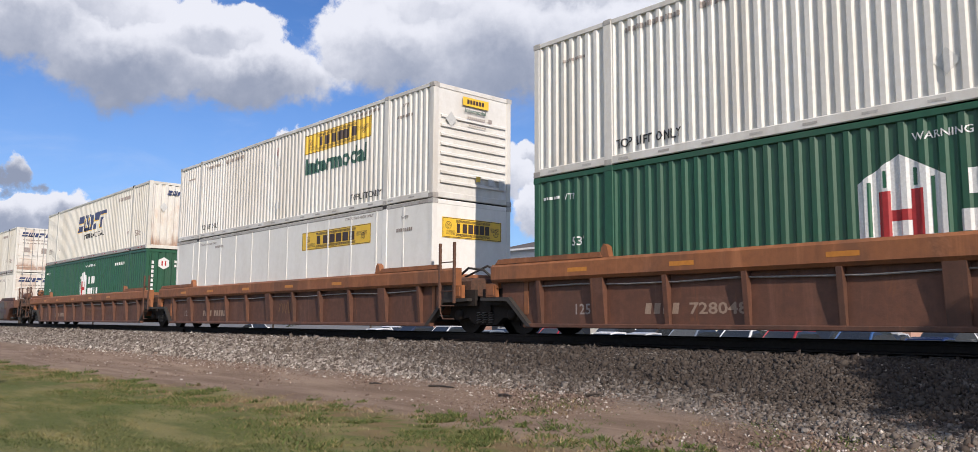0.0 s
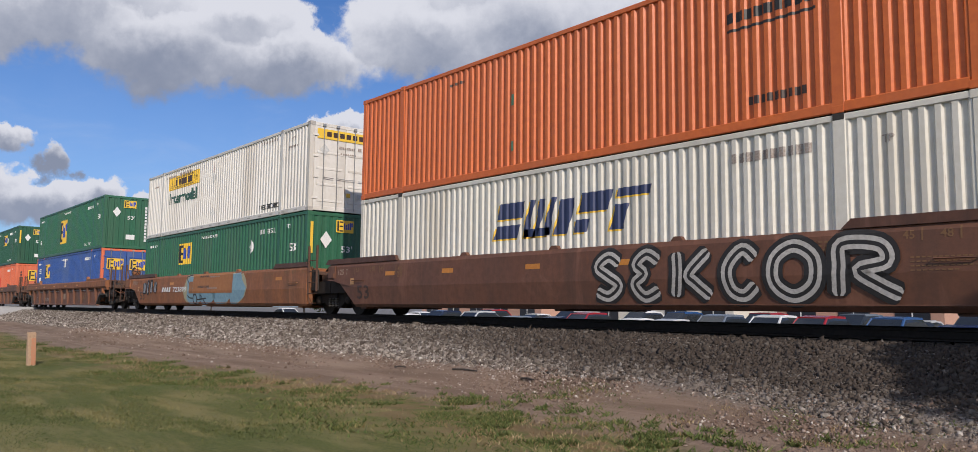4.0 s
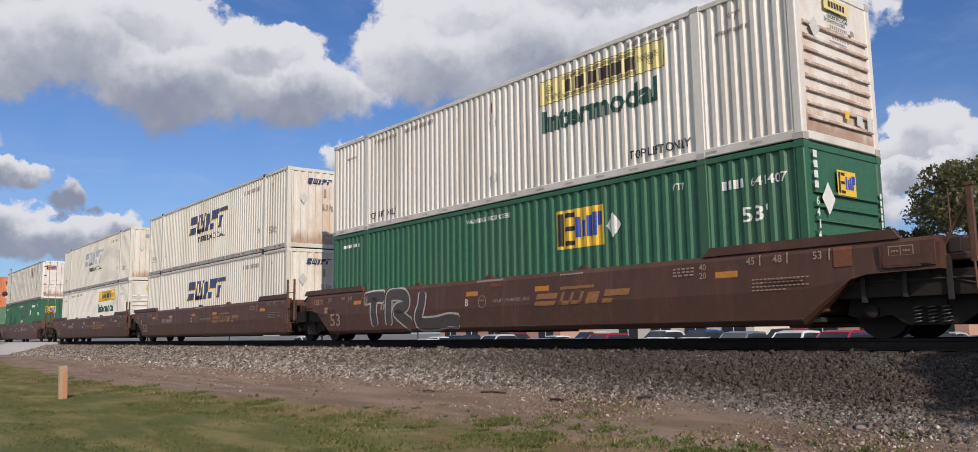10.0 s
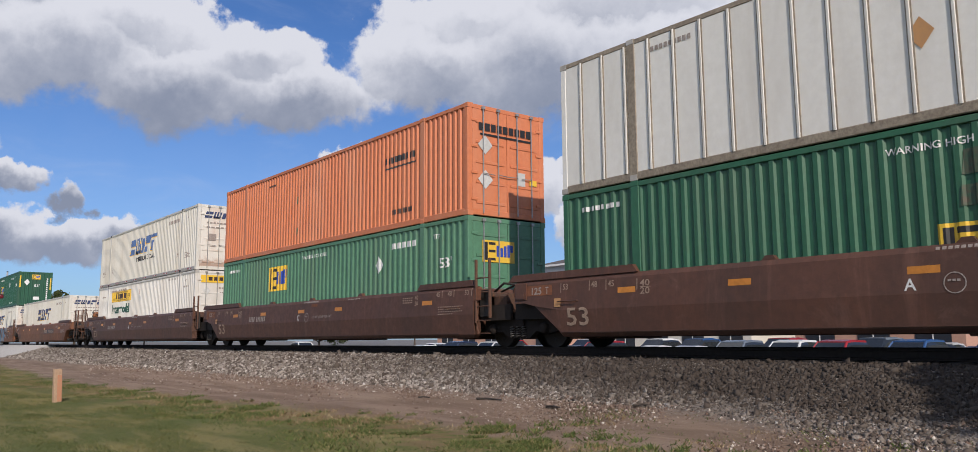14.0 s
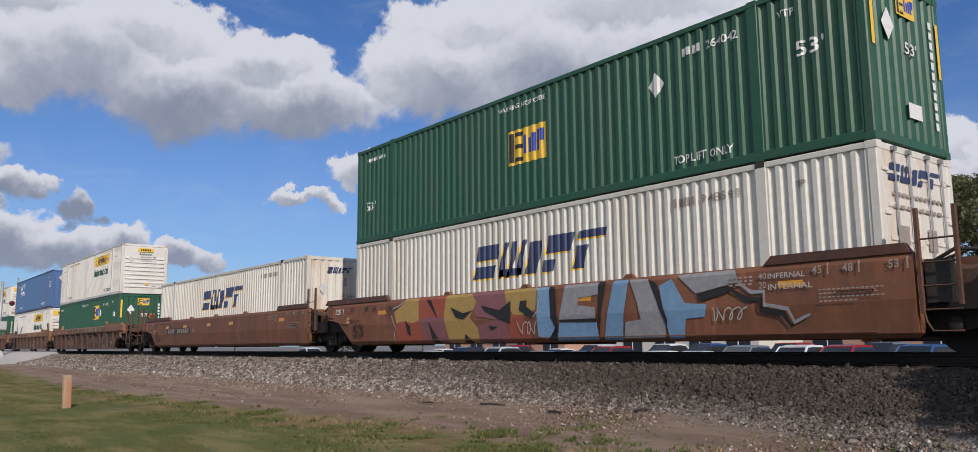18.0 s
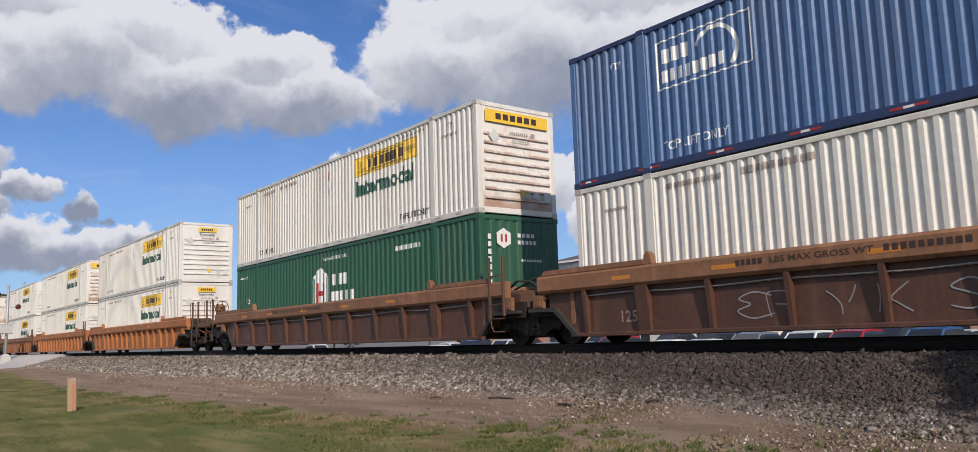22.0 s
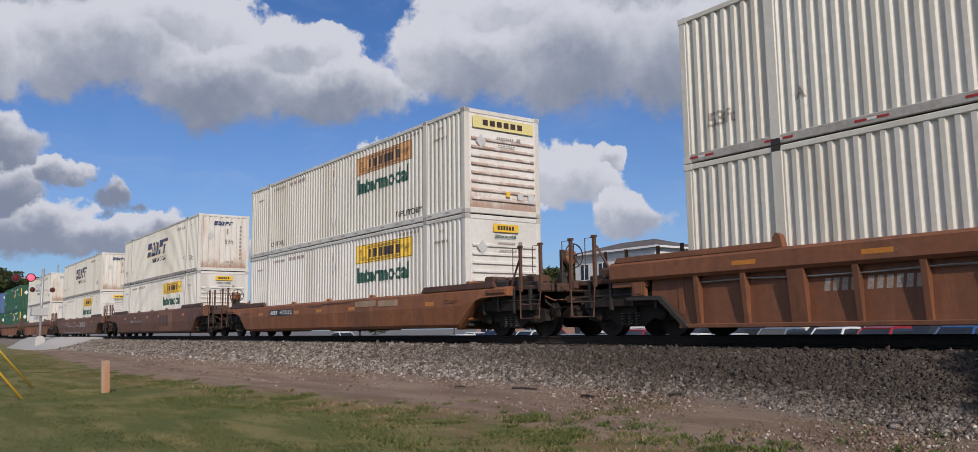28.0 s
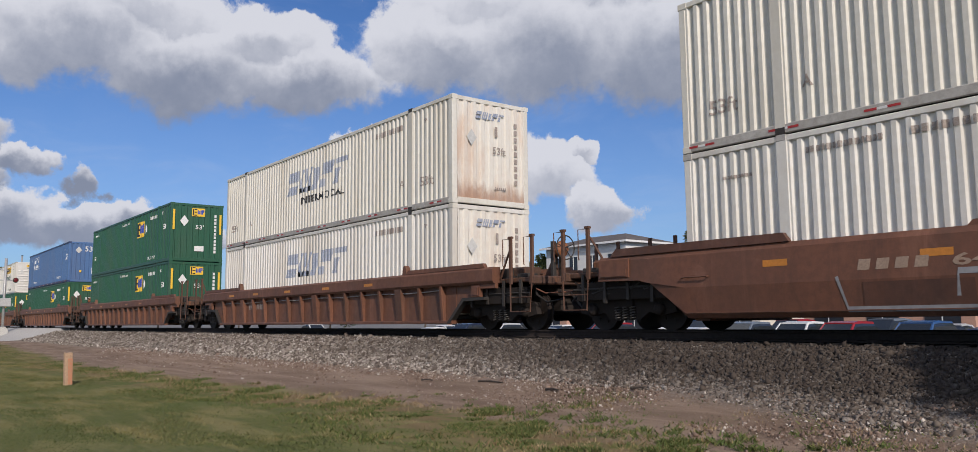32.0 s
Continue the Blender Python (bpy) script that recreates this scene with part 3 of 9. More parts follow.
def build_container(spec):
    """One 53-foot container with its origin at the middle of its front sill. spec: a dict of its paint, folds, ends and marks."""
    root = new("shipping_container")
    root.empty_display_size = 0.3
    paint, rail, post = spec["paint"], spec.get("rail", spec["paint"]), spec.get("post", spec["paint"])
    folds = spec.get("folds", FINE)
    zb, zt = 0.17, TALL - 0.10
    near = part("side_panel", side_sheet(folds, zb - 0.01, zt + 0.01), paint, root)
    far = again("side_panel", near, root, x=-LONG, flip=True)
    part("roof_panel", Shape().box(-LONG + 0.05, -0.05, -HALF + 0.05, HALF - 0.05, TALL - 0.045, TALL - 0.02), paint, root)
    part("floor_panel", Shape().box(-LONG + 0.05, -0.05, -HALF + 0.06, HALF - 0.06, 0.10, 0.16), dark_steel, root)
    top = part("top_rail", Shape().box(-LONG + 0.17, -0.17, -HALF, -HALF + 0.07, TALL - 0.11, TALL - 0.005, 0.012), spec.get("top", rail), root)
    again("top_rail", top, root, x=-LONG, flip=True)
    low = part("bottom_rail", Shape().box(-LONG + 0.17, -0.17, -HALF - 0.004, -HALF + 0.06, 0.012, 0.175, 0.014), rail, root)
    again("bottom_rail", low, root, x=-LONG, flip=True)
    corner = part("corner_post", Shape().box(-0.165, 0.0, -HALF, -HALF + 0.16, 0.12, TALL - 0.12, 0.02), spec.get("corner", post), root)
    again("corner_post", corner, root, y=2 * HALF - 0.16)
    again("corner_post", corner, root, x=-LONG + 0.165)
    again("corner_post", corner, root, x=-LONG + 0.165, y=2 * HALF - 0.16)
    lift = part("lift_post", Shape().box(LIFT[0] - 0.105, LIFT[0] + 0.105, -HALF - 0.006, -HALF + 0.08, 0.10, TALL - 0.04, 0.012), post, root)
    again("lift_post", lift, root, x=LIFT[1] - LIFT[0])
    again("lift_post", lift, root, x=-LONG, flip=True)
    cast = part("corner_casting", Shape().box(-0.178, 0.006, -HALF - 0.008, -HALF + 0.165, 0.0, 0.125, 0.01), spec.get("corner_cast", spec.get("cast", rail)), root)
    for x in (0.0, -LONG + 0.178):
        for y in (0.0, 2 * HALF - 0.157):
            for z in (0.0, TALL - 0.123):
                if (x, y, z) != (0.0, 0.0, 0.0):
                    again("corner_casting", cast, root, x, y, z)
    lock = part("lift_casting", Shape().box(LIFT[0] - 0.09, LIFT[0] + 0.09, -HALF - 0.012, -HALF + 0.1, TALL - 0.10, TALL + 0.012, 0.01), spec.get("cast", dark_steel), root)
    again("lift_casting", lock, root, x=LIFT[1] - LIFT[0])
    shoe = part("lift_casting", Shape().box(LIFT[0] - 0.09, LIFT[0] + 0.09, -HALF - 0.012, -HALF + 0.1, -0.006, 0.12, 0.01), spec.get("cast", dark_steel), root)
    again("lift_casting", shoe, root, x=LIFT[1] - LIFT[0])
    # cross rails of the ends
    head = part("end_header", Shape().box(-0.10, -0.004, -HALF + 0.16, HALF - 0.16, TALL - 0.13, TALL - 0.01, 0.012), spec.get("corner", post), root)
    part("end_sill", Shape().box(-0.10, -0.004, -HALF + 0.16, HALF - 0.16, 0.02, 0.17, 0.012), spec.get("corner", post), root)
    part("rear_end_panel", Shape().box(-LONG + 0.02, -LONG + 0.05, -HALF + 0.15, HALF - 0.15, 0.05, TALL - 0.05), paint, root)
    # panel posts of plate-sided containers
    if spec.get("panel_posts"):
        pm = spec["panel_posts"]
        one = None
        k = round(LONG / 0.622)
        for i in range(1, k):
            x = -i * LONG / k
            if min(abs(x - q) for q in LIFT) < 0.16:
                continue
            if one is None:
                at = x
                one = part("panel_post", Shape().box(x - 0.026, x + 0.026, -HALF - 0.022, -HALF + 0.02, 0.16, TALL - 0.1, 0.008), pm, root)
                # dark strip behind each post, drawing in the shadow line it throws
                edge = part("post_seam", Shape().box(x - 0.046, x + 0.050, -HALF - 0.004, -HALF + 0.01, 0.16, TALL - 0.1), post_grey, root, "brown strip painted as the shade beside a post")
            else:
                again("panel_post", one, root, x=x - at)
                again("post_seam", edge, root, x=x - at)
    if spec.get("rivets"):
        seam = None
        for i in range(1, 13):
            x = -i * LONG / 13.3
            if min(abs(x - q) for q in LIFT) < 0.16:
                continue
            if seam is None:
                at = x
                sh = Shape().box(x - 0.03, x + 0.03, -HALF + 0.002, -HALF + 0.02, 0.17, TALL - 0.1)
                for q in range(34):
                    z = 0.24 + q * 0.074
                    for dx in (-0.018, 0.018):
                        sh.box(x + dx - 0.006, x + dx + 0.006, -HALF - 0.003, -HALF + 0.004, z - 0.006, z + 0.006)
                seam = part("riveted_seam", sh, paint, root)
            else:
                again("riveted_seam", seam, root, x=x - at)
    # slots or reflectors along the bottom rail
    style = spec.get("sill_marks")
    if style == "slots":
        s = Shape()
        for i in range(17):
            x = -0.75 - i * 0.92
            s.quad(*[(p[0], -HALF - 0.009, p[1]) for p in rect(x - 0.24, x, 0.070, 0.112)])
        part("sill_slots", s, grey_rail, root)
    elif style == "reflectors":
        r, w = Shape(), Shape()
        for i in range(10):
            x = -0.5 - i * 1.66
            lay(r, [rect(x - 0.20, x, 0.075, 0.115), rect(x - 0.56, x - 0.36, 0.075, 0.115)], (), lambda q: -HALF - 0.005)
            lay(w, [rect(x - 0.36, x - 0.20, 0.075, 0.115)], (), lambda q: -HALF - 0.005)
        part("reflector_strip", r, ink_red, root, "dull red reflector strip on the lower rail")
        part("reflector_strip", w, ink_white, root)
    # front end
    end = spec.get("end", "upright")
    em = spec.get("end_paint", paint)
    if end == "upright":
        part("end_panel", end_sheet_upright(0.15, TALL - 0.11), em, root)
    elif end == "level":
        part("end_panel", Shape().box(-0.06, -0.022, -HALF + 0.14, HALF - 0.14, 0.15, TALL - 0.11), em, root)
        rib = None
        for i in range(8):
            z = 0.42 + i * 0.235
            if rib is None:
                rib = part("end_rib", Shape().prism([(-0.024, z - 0.040), (0.030, z - 0.036), (0.030, z + 0.01), (-0.024, z + 0.05)], -HALF + 0.22, HALF - 0.22, "y"), em, root)
            else:
                again("end_rib", rib, root, z=i * 0.235)
    elif end in ("flat", "flat_posts"):
        part("end_panel", Shape().box(-0.06, -0.012, -HALF + 0.14, HALF - 0.14, 0.15, TALL - 0.11), em, root)
        if end == "flat_posts":
            for i in range(5):
                y = -0.74 + i * 0.37
                part("panel_post", Shape().box(-0.014, 0.012, y - 0.03, y + 0.03, 0.16, TALL - 0.12, 0.006), spec["panel_posts"], root)
    else:
        for sgn in (-1, 1):
            y0, y1 = sorted((0.008 * sgn, (HALF - 0.165) * sgn))
            leaf = part("door", Shape().box(-0.055, -0.012, y0, y1, 0.17, TALL - 0.13, 0.01), em, root)
            for q in range(5):
                z = 0.35 + q * 0.52
                part("door_rib", Shape().box(-0.014, 0.004, y0 + 0.10, y1 - 0.10, z - 0.04, z + 0.04, 0.01), em, leaf)
            for q in (0.28, 0.72):
                y = y0 + (y1 - y0) * q
                part("lock_rod", Shape().tube([(0.028, y, 0.08), (0.028, y, TALL - 0.06)], 0.017, 6), galv, leaf)
                part("rod_keeper", Shape().box(0.0, 0.06, y - 0.05, y + 0.05, TALL - 0.12, TALL - 0.05), spec.get("rod", galv), leaf)
                part("door_handle", Shape().tube([(0.05, y, 1.10), (0.055, y - 0.36 * sgn, 1.08)], 0.012, 5), galv, leaf)
            for q in range(4):
                z = 0.42 + q * 0.68
                part("hinge", Shape().box(-0.01, 0.014, *sorted(((HALF - 0.30) * sgn, (HALF - 0.10) * sgn)), z - 0.035, z + 0.035, 0.008), spec.get("hinge", em), leaf)
    # painted marks
    for k, (name, material, polys, label) in enumerate(spec.get("marks", ())):
        for piece in pieces(name, polys):
            part(name, lay(Shape(), piece, folds.xs, folds.y, 0.004 + 0.002 * k), material, root, label)
    for k, (name, material, polys, label) in enumerate(spec.get("end_marks", ())):
        for piece in pieces(name, polys):
            part(name, end_marks(Shape(), piece, (0.010 if end in ("doors", "flat_posts") else (0.034 if end == "level" else 0.006)) + 0.002 * k), material, root, label)
    return root


# ---- the marks of each kind of container
def yellow_sign(x0, x1, z0, z1, film, ink):
    """Yellow panel with a dark border, fine rules and a row of heavy blocks across its middle."""
    w, h = x1 - x0, z1 - z0
    items = [("sign_panel", film, [rect(x0, x1, z0, z1)], "yellow sign panel with a dark border")]
    polys = ring(x0 + 0.015, x1 - 0.015, z0 + 0.012, z1 - 0.012, 0.014)
    a, b = x0 + 0.22 * w, x1 - 0.20 * w
    for i in range(5):
        z = z0 + h * (0.16 + 0.045 * i)
        polys += [rect(x0 + 0.06 * w, a - 0.01 * w, z, z + 0.008), rect(b + 0.01 * w, x1 - 0.05 * w, z + 0.3 * h, z + 0.3 * h + 0.008)]
    for i in range(6):
        z = z0 + h * (0.10 + 0.022 * i)
        polys.append(rect(a, b, z, z + 0.006))
        polys.append(rect(a, b, z1 - h * (0.10 + 0.022 * i) - 0.006, z1 - h * (0.10 + 0.022 * i)))
    for x, s in ((x0 + 0.10 * w, 1), (x1 - 0.10 * w, -1)):
        for r in (0.10, 0.065, 0.03):
            for q in range(10):
                t0, t1 = q * math.pi / 5, (q + 1) * math.pi / 5
                polys.append([(x + r * math.cos(t0), (z0 + z1) / 2 + 0.05 * s + r * math.sin(t0)), (x + r * math.cos(t1), (z0 + z1) / 2 + 0.05 * s + r * math.sin(t1)),
                              (x + (r - 0.012) * math.cos(t1), (z0 + z1) / 2 + 0.05 * s + (r - 0.012) * math.sin(t1)), (x + (r - 0.012) * math.cos(t0), (z0 + z1) / 2 + 0.05 * s + (r - 0.012) * math.sin(t0))])
    items.append(("sign_border", ink, polys, ""))
    blocks, step, bh = [], (b - a) / 7.3, 0.46 * h
    zc = z0 + 0.27 * h
    for i, k in enumerate((0.42, 0.60, 0.66, 0.66, 0.66, 0.60)):
        x = a + (0.20 + i * 1.2) * step
        blocks.append(rect(x, x + step * k * 1.5, zc, zc + bh))
    items.append(("sign_mark", ink, blocks, ""))
    return items


def yellow_marks(flip=False, film=logo_yellow, small=True):
    x0 = -13.35 if flip else -6.42
    items = yellow_sign(x0, x0 + 3.66, 1.97, 2.56, film, ink_brown)
    items.append(("service_word", ink_green, word("Intermodal", x0 + 0.10, 1.37, 0.46, 3.35, 0.035), "dark green service lettering"))
    if small:
        xr = -13.95 if not flip else -3.6
        items.append(("handling_word", ink_black, word("TOP LIFT ONLY", xr, 0.30, 0.17, 1.5) + word("TOP LIFT ONLY", -3.75, 0.30, 0.17, 1.5), ""))
        items.append(("number_stencil", ink_dull, bars(-13.7, -12.4, 2.52, 2.62, 14) + bars(-12.0, -10.6, 2.52, 2.64, 10) + bars(-3.7, -2.4, 2.62, 2.70, 12) + bars(-15.3, -14.7, 2.3, 2.36, 8) + word("WTP", -1.35, 2.46, 0.10) + bars(-1.6, -0.9, 2.2, 2.27, 9), ""))
        x = -8.08
        for k, z in enumerate((2.0, 0.62)):
            items.append(("placard_holder", placard, [[(x - 0.17, z), (x, z - 0.20), (x + 0.17, z), (x, z + 0.20)]], "grey diamond placard holder" if k == 0 else ""))
        items.append(("red_strip", ink_red, [rect(x - 0.02, x + 0.02, 2.22, 2.48)], ""))
    return items


def yellow_end(film=logo_yellow, wide=False, rust=0):
    y0, y1 = (-1.05, 1.05) if wide else (-0.40, 0.46)
    z0, z1 = (2.36, 2.68) if wide else (2.44, 2.66)
    w = y1 - y0
    items = [("sign_panel", film, [rect(y0, y1, z0, z1)], "small yellow sign panel"),
             ("end_stencil", ink_dull, bars(-0.25, 0.35, 2.10, 2.17, 9) + [rect(0.45, 0.58, 2.10, 2.2)] + bars(-0.2, 0.4, 1.92, 1.96, 7), "")]
    h = z1 - z0
    items.append(("sign_mark", ink_brown, bars(y0 + 0.16 * w, y1 - 0.16 * w, z0 + 0.26 * h, z1 - 0.24 * h, 6, 0.28), ""))
    if not wide:
        items.append(("service_word", ink_green, word("Intermodal", y0 + 0.06, z0 - 0.16, 0.10, 0.70, 0.02), ""))
    x, z = -0.78, 2.0
    items.append(("placard_holder", placard, [[(x - 0.17, z), (x, z - 0.2), (x + 0.17, z), (x, z + 0.2)]], ""))
    items.append(("small_sign", logo_yellow, [rect(0.05, 0.19, 0.52, 0.66)], ""))
    items.append(("small_sign", placard, [rect(0.45, 0.65, 0.46, 0.64), rect(0.82, 1.02, 0.40, 0.66)], ""))
    return items


def slant_marks(ink=ink_navy, second=True, number=ink_dull):
    items = [("mark_shadow", logo_yellow, [[(p[0] - 0.05, p[1] - 0.035) for p in q] for q in strokes(-10.25, 1.42, 0.80, 5, 0.98, 0.17)], "")] if ink in (ink_navy, ink_royal) else []
    items.append(("company_mark", ink, strokes(-10.25, 1.42, 0.80, 5, 0.98, 0.17), "heavy slanted dark blue company mark"))
    if second:
        items.append(("service_word", ink_black, word("INTERMODAL", -9.15, 1.02, 0.24, 3.2), ""))
    items.append(("serial_stencil", number, bars(-3.95, -2.45, 2.36, 2.52, 10), ""))
    items.append(("number_stencil", number, word("53ft", -1.55, 0.62, 0.26, 0.62) + word("53ft", -15.55, 0.62, 0.26, 0.62) + word("A", -13.7, 0.72, 0.2) + word("A", -2.6, 0.72, 0.2) + word("TP", -1.4, 2.35, 0.12), ""))
    return items


def slant_end(ink=ink_navy):
    return [("company_mark", ink, strokes(-0.55, 2.34, 0.20, 5, 0.21, 0.045), ""),
            ("end_stencil", ink_dull, [[(p[0], p[1]) for p in q] for q in word("53ft", 0.02, 1.42, 0.2, 0.46)] + [rect(0.78, 0.88, 0.62 + i * 0.2, 0.76 + i * 0.2) for i in range(9)] + bars(0.1, 0.5, 0.45, 0.52, 6) + [rect(0.12, 0.2, 1.9, 2.18)], ""),
            ("placard_holder", placard, [[(-0.85, 1.8), (-0.68, 1.58), (-0.51, 1.8), (-0.68, 2.02)]], "")]


def block_sign(x0, x1, z0, z1, film):
    """Square yellow sign with one black and one blue block of strokes."""
    w, h = x1 - x0, z1 - z0
    black = [rect(x0 + 0.06 * w, x0 + 0.16 * w, z0 + 0.08 * h, z1 - 0.08 * h)]
    for k in (0.08, 0.45, 0.80):
        black.append(rect(x0 + 0.19 * w, x0 + 0.40 * w, z0 + k * h, z0 + (k + 0.12) * h))
    bl = []
    for k, g in ((0.43, 0.52), (0.55, 0.42), (0.66, 0.52), (0.77, 0.58)):
        bl.append(rect(x0 + k * w, x0 + (k + 0.085) * w, z0 + 0.26 * h, z0 + (0.26 + g) * h))
    bl.append(rect(x0 + 0.865 * w, x0 + 0.95 * w, z0 + 0.50 * h, z0 + 0.84 * h))
    return [("sign_panel", film, [rect(x0, x1, z0, z1)], "square yellow sign panel"), ("sign_mark", ink_black, black, ""), ("sign_mark", ink_blue, bl, "")]


def block_marks(sign, film=logo_yellow, ink=ink_white, warn=True, lozenge=True, big=True, serial=(-3.6, -2.3, 2.34, 2.50)):
    items = block_sign(*sign, film)
    items.append(("serial_stencil", ink, bars(*serial, 10), ""))
    polys = bars(-15.6, -14.5, 2.45, 2.55, 8)
    if warn:
        polys += word("WARNING HIGH CUBE", -9.2, 2.50, 0.11, 1.7)
    if big:
        polys += word("53'", -1.25, 1.65, 0.26, 0.52) + word("53'", -15.6, 0.95, 0.26, 0.52)
    polys += word("TOP LIFT ONLY", -3.9, 0.28, 0.16, 1.35) + word("VTP", -1.55 if serial[0] < -2.5 else -2.75, 2.42, 0.13)
    items.append(("stencil", ink, polys, ""))
    if lozenge:
        x, z = -4.25, 1.95
        items.append(("placard_holder", ink_white, [[(x - 0.2, z), (x, z - 0.26), (x + 0.2, z), (x, z + 0.26)]], "white diamond placard"))
    return items


def block_end(film=logo_yellow, side=True):
    items = [(n, m, p, lab) for n, m, p, lab in block_sign(-0.28, 0.36, 2.26, 2.66, film)]
    items.append(("stencil", ink_white, word("53'", -0.1, 1.62, 0.2, 0.42) + [rect(0.84, 0.95, 0.45 + i * 0.18, 0.58 + i * 0.18) for i in range(11)], ""))
    items.append(("data_plate", ink_white, [rect(-0.12, 0.34, 0.52, 0.78)], "white data plate"))
    items.append(("placard_holder", ink_white, [[(-0.85, 2.0), (-0.64, 1.72), (-0.43, 2.0), (-0.64, 2.28)]], ""))
    if side:
        items.append(("corner_strip", logo_yellow, [rect(-1.20, -1.10, 1.55, 2.55), rect(1.10, 1.20, 1.4, 2.4)], ""))
    return items


def gable_marks():
    x0 = -9.40
    house = [[(x0, 1.05), (x0 + 1.22, 1.05), (x0 + 1.22, 1.95), (x0 + 0.61, 2.32), (x0, 1.95)]]
    red = [rect(x0 + 0.30, x0 + 0.47, 1.10, 1.80), rect(x0 + 0.75, x0 + 0.92, 1.10, 1.80), rect(x0 + 0.47, x0 + 0.75, 1.36, 1.52)]
    lines = [rect(x0 + 0.15, x0 + 0.20, 1.15, 1.95), rect(x0 + 1.02, x0 + 1.07, 1.15, 1.95), rect(x0 + 0.38, x0 + 0.43, 1.85, 2.10), rect(x0 + 0.79, x0 + 0.84, 1.85, 2.10)]
    txt = bars(x0 + 1.5, x0 + 2.6, 1.65, 2.0, 3, 0.35) + bars(x0 + 1.38, x0 + 2.95, 1.15, 1.45, 5, 0.3)
    st = word("WARNING HIGH CUBE", -8.6, 2.48, 0.11, 1.7) + bars(-4.0, -2.7, 2.35, 2.48, 10) + word("53'", -1.3, 0.62, 0.28, 0.55) + word("53'", -15.12, 1.42, 0.17, 0.34) + word("VTP", -15.3, 2.36, 0.12) + bars(-15.9, -15.4, 2.4, 2.46, 5)
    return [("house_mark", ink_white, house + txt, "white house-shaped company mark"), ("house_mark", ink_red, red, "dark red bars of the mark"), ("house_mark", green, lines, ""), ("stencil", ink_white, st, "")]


def gable_end():
    hexa = [[(-0.55 + 0.26 * math.cos(math.pi / 3 * k + math.pi / 6), 2.30 + 0.26 * math.sin(math.pi / 3 * k + math.pi / 6)) for k in range(6)]]
    return [("company_mark", ink_white, hexa + bars(-0.1, 0.5, 2.34, 2.44, 4) + bars(-0.1, 0.55, 2.16, 2.26, 5), ""), ("company_mark", ink_red, [rect(-0.65, -0.59, 2.2, 2.4), rect(-0.51, -0.45, 2.2, 2.4)], ""),
            ("stencil", ink_white, [rect(-1.06, -0.96, 0.55 + i * 0.19, 0.68 + i * 0.19) for i in range(10)] + bars(0.0, 0.7, 1.72, 1.78, 8), "")]


def amber_marks():
    return [("company_mark", ink_black, bars(-4.0, -2.35, 1.92, 2.10, 9, 0.22) + [rect(-4.0, -2.35, 1.76, 1.81)], "small dark company mark"),
            ("stencil", ink_brown, bars(-3.6, -2.5, 0.42, 0.56, 9) + bars(-12, -11.4, 2.45, 2.52, 6), ""),
            ("placard_holder", green_faded, [rect(-9.7, -9.58, 1.55, 1.8), rect(-9.7, -9.58, 0.5, 0.72)], "")]


def amber_end():
    return [("company_mark", ink_black, bars(-0.95, 0.85, 2.22, 2.42, 9, 0.2) + [rect(-0.9, 0.85, 2.10, 2.15)], ""),
            ("placard_holder", placard, [[(-0.98, 1.85), (-0.74, 1.6), (-0.5, 1.85), (-0.74, 2.1)], [(-0.98, 0.95), (-0.74, 0.7), (-0.5, 0.95), (-0.74, 1.2)]], "grey diamond placard"),
            ("small_sign", placard, [rect(0.35, 0.6, 0.9, 1.25)], ""), ("small_sign", logo_yellow, [rect(0.75, 1.0, 0.95, 1.1)], "")]


def arc_marks():
    x0, x1, z0, z1 = -13.75, -11.60, 1.55, 2.52
    arc = []
    for q in range(12):
        t0, t1 = math.radians(150 - q * 16), math.radians(150 - (q + 1) * 16)
        arc.append([(x0 + 1.35 + r * math.cos(t), z0 + 0.40 + r * math.sin(t)) for r, t in ((0.52, t0), (0.52, t1), (0.44, t1), (0.44, t0))])
    return [("company_mark", ink_white, ring(x0, x1, z0, z1, 0.03) + arc + bars(x0 + 0.15, x0 + 0.85, z0 + 0.5, z0 + 0.78, 3) + bars(x0 + 0.12, x0 + 1.6, z0 + 0.12, z0 + 0.36, 8), "white outlined company mark"),
            ("stencil", ink_white, word("53", -1.05, 1.62, 0.42, 0.62) + word("TOP LIFT ONLY", -13.7, 0.36, 0.17, 1.5) + word("TOP LIFT ONLY", -4.0, 0.36, 0.17, 1.5) + word("VTP", -1.6, 2.3, 0.14) + word("VTP", -15.0, 2.3, 0.14), "")]


def arc_end():
    return [("stencil", ink_white, word("53", -0.25, 2.22, 0.36, 0.52) + [rect(0.72, 0.76, 1.2, 2.3)], ""), ("company_mark", ink_white, ring(0.25, 1.0, 0.6, 1.05, 0.03) + bars(0.32, 0.9, 0.7, 0.82, 5), ""),
            ("placard_holder", placard, [[(-0.85, 2.3), (-0.64, 2.05), (-0.43, 2.3), (-0.64, 2.55)]], ""), ("small_sign", logo_yellow, [rect(-0.55, -0.42, 0.7, 0.86)], "")]


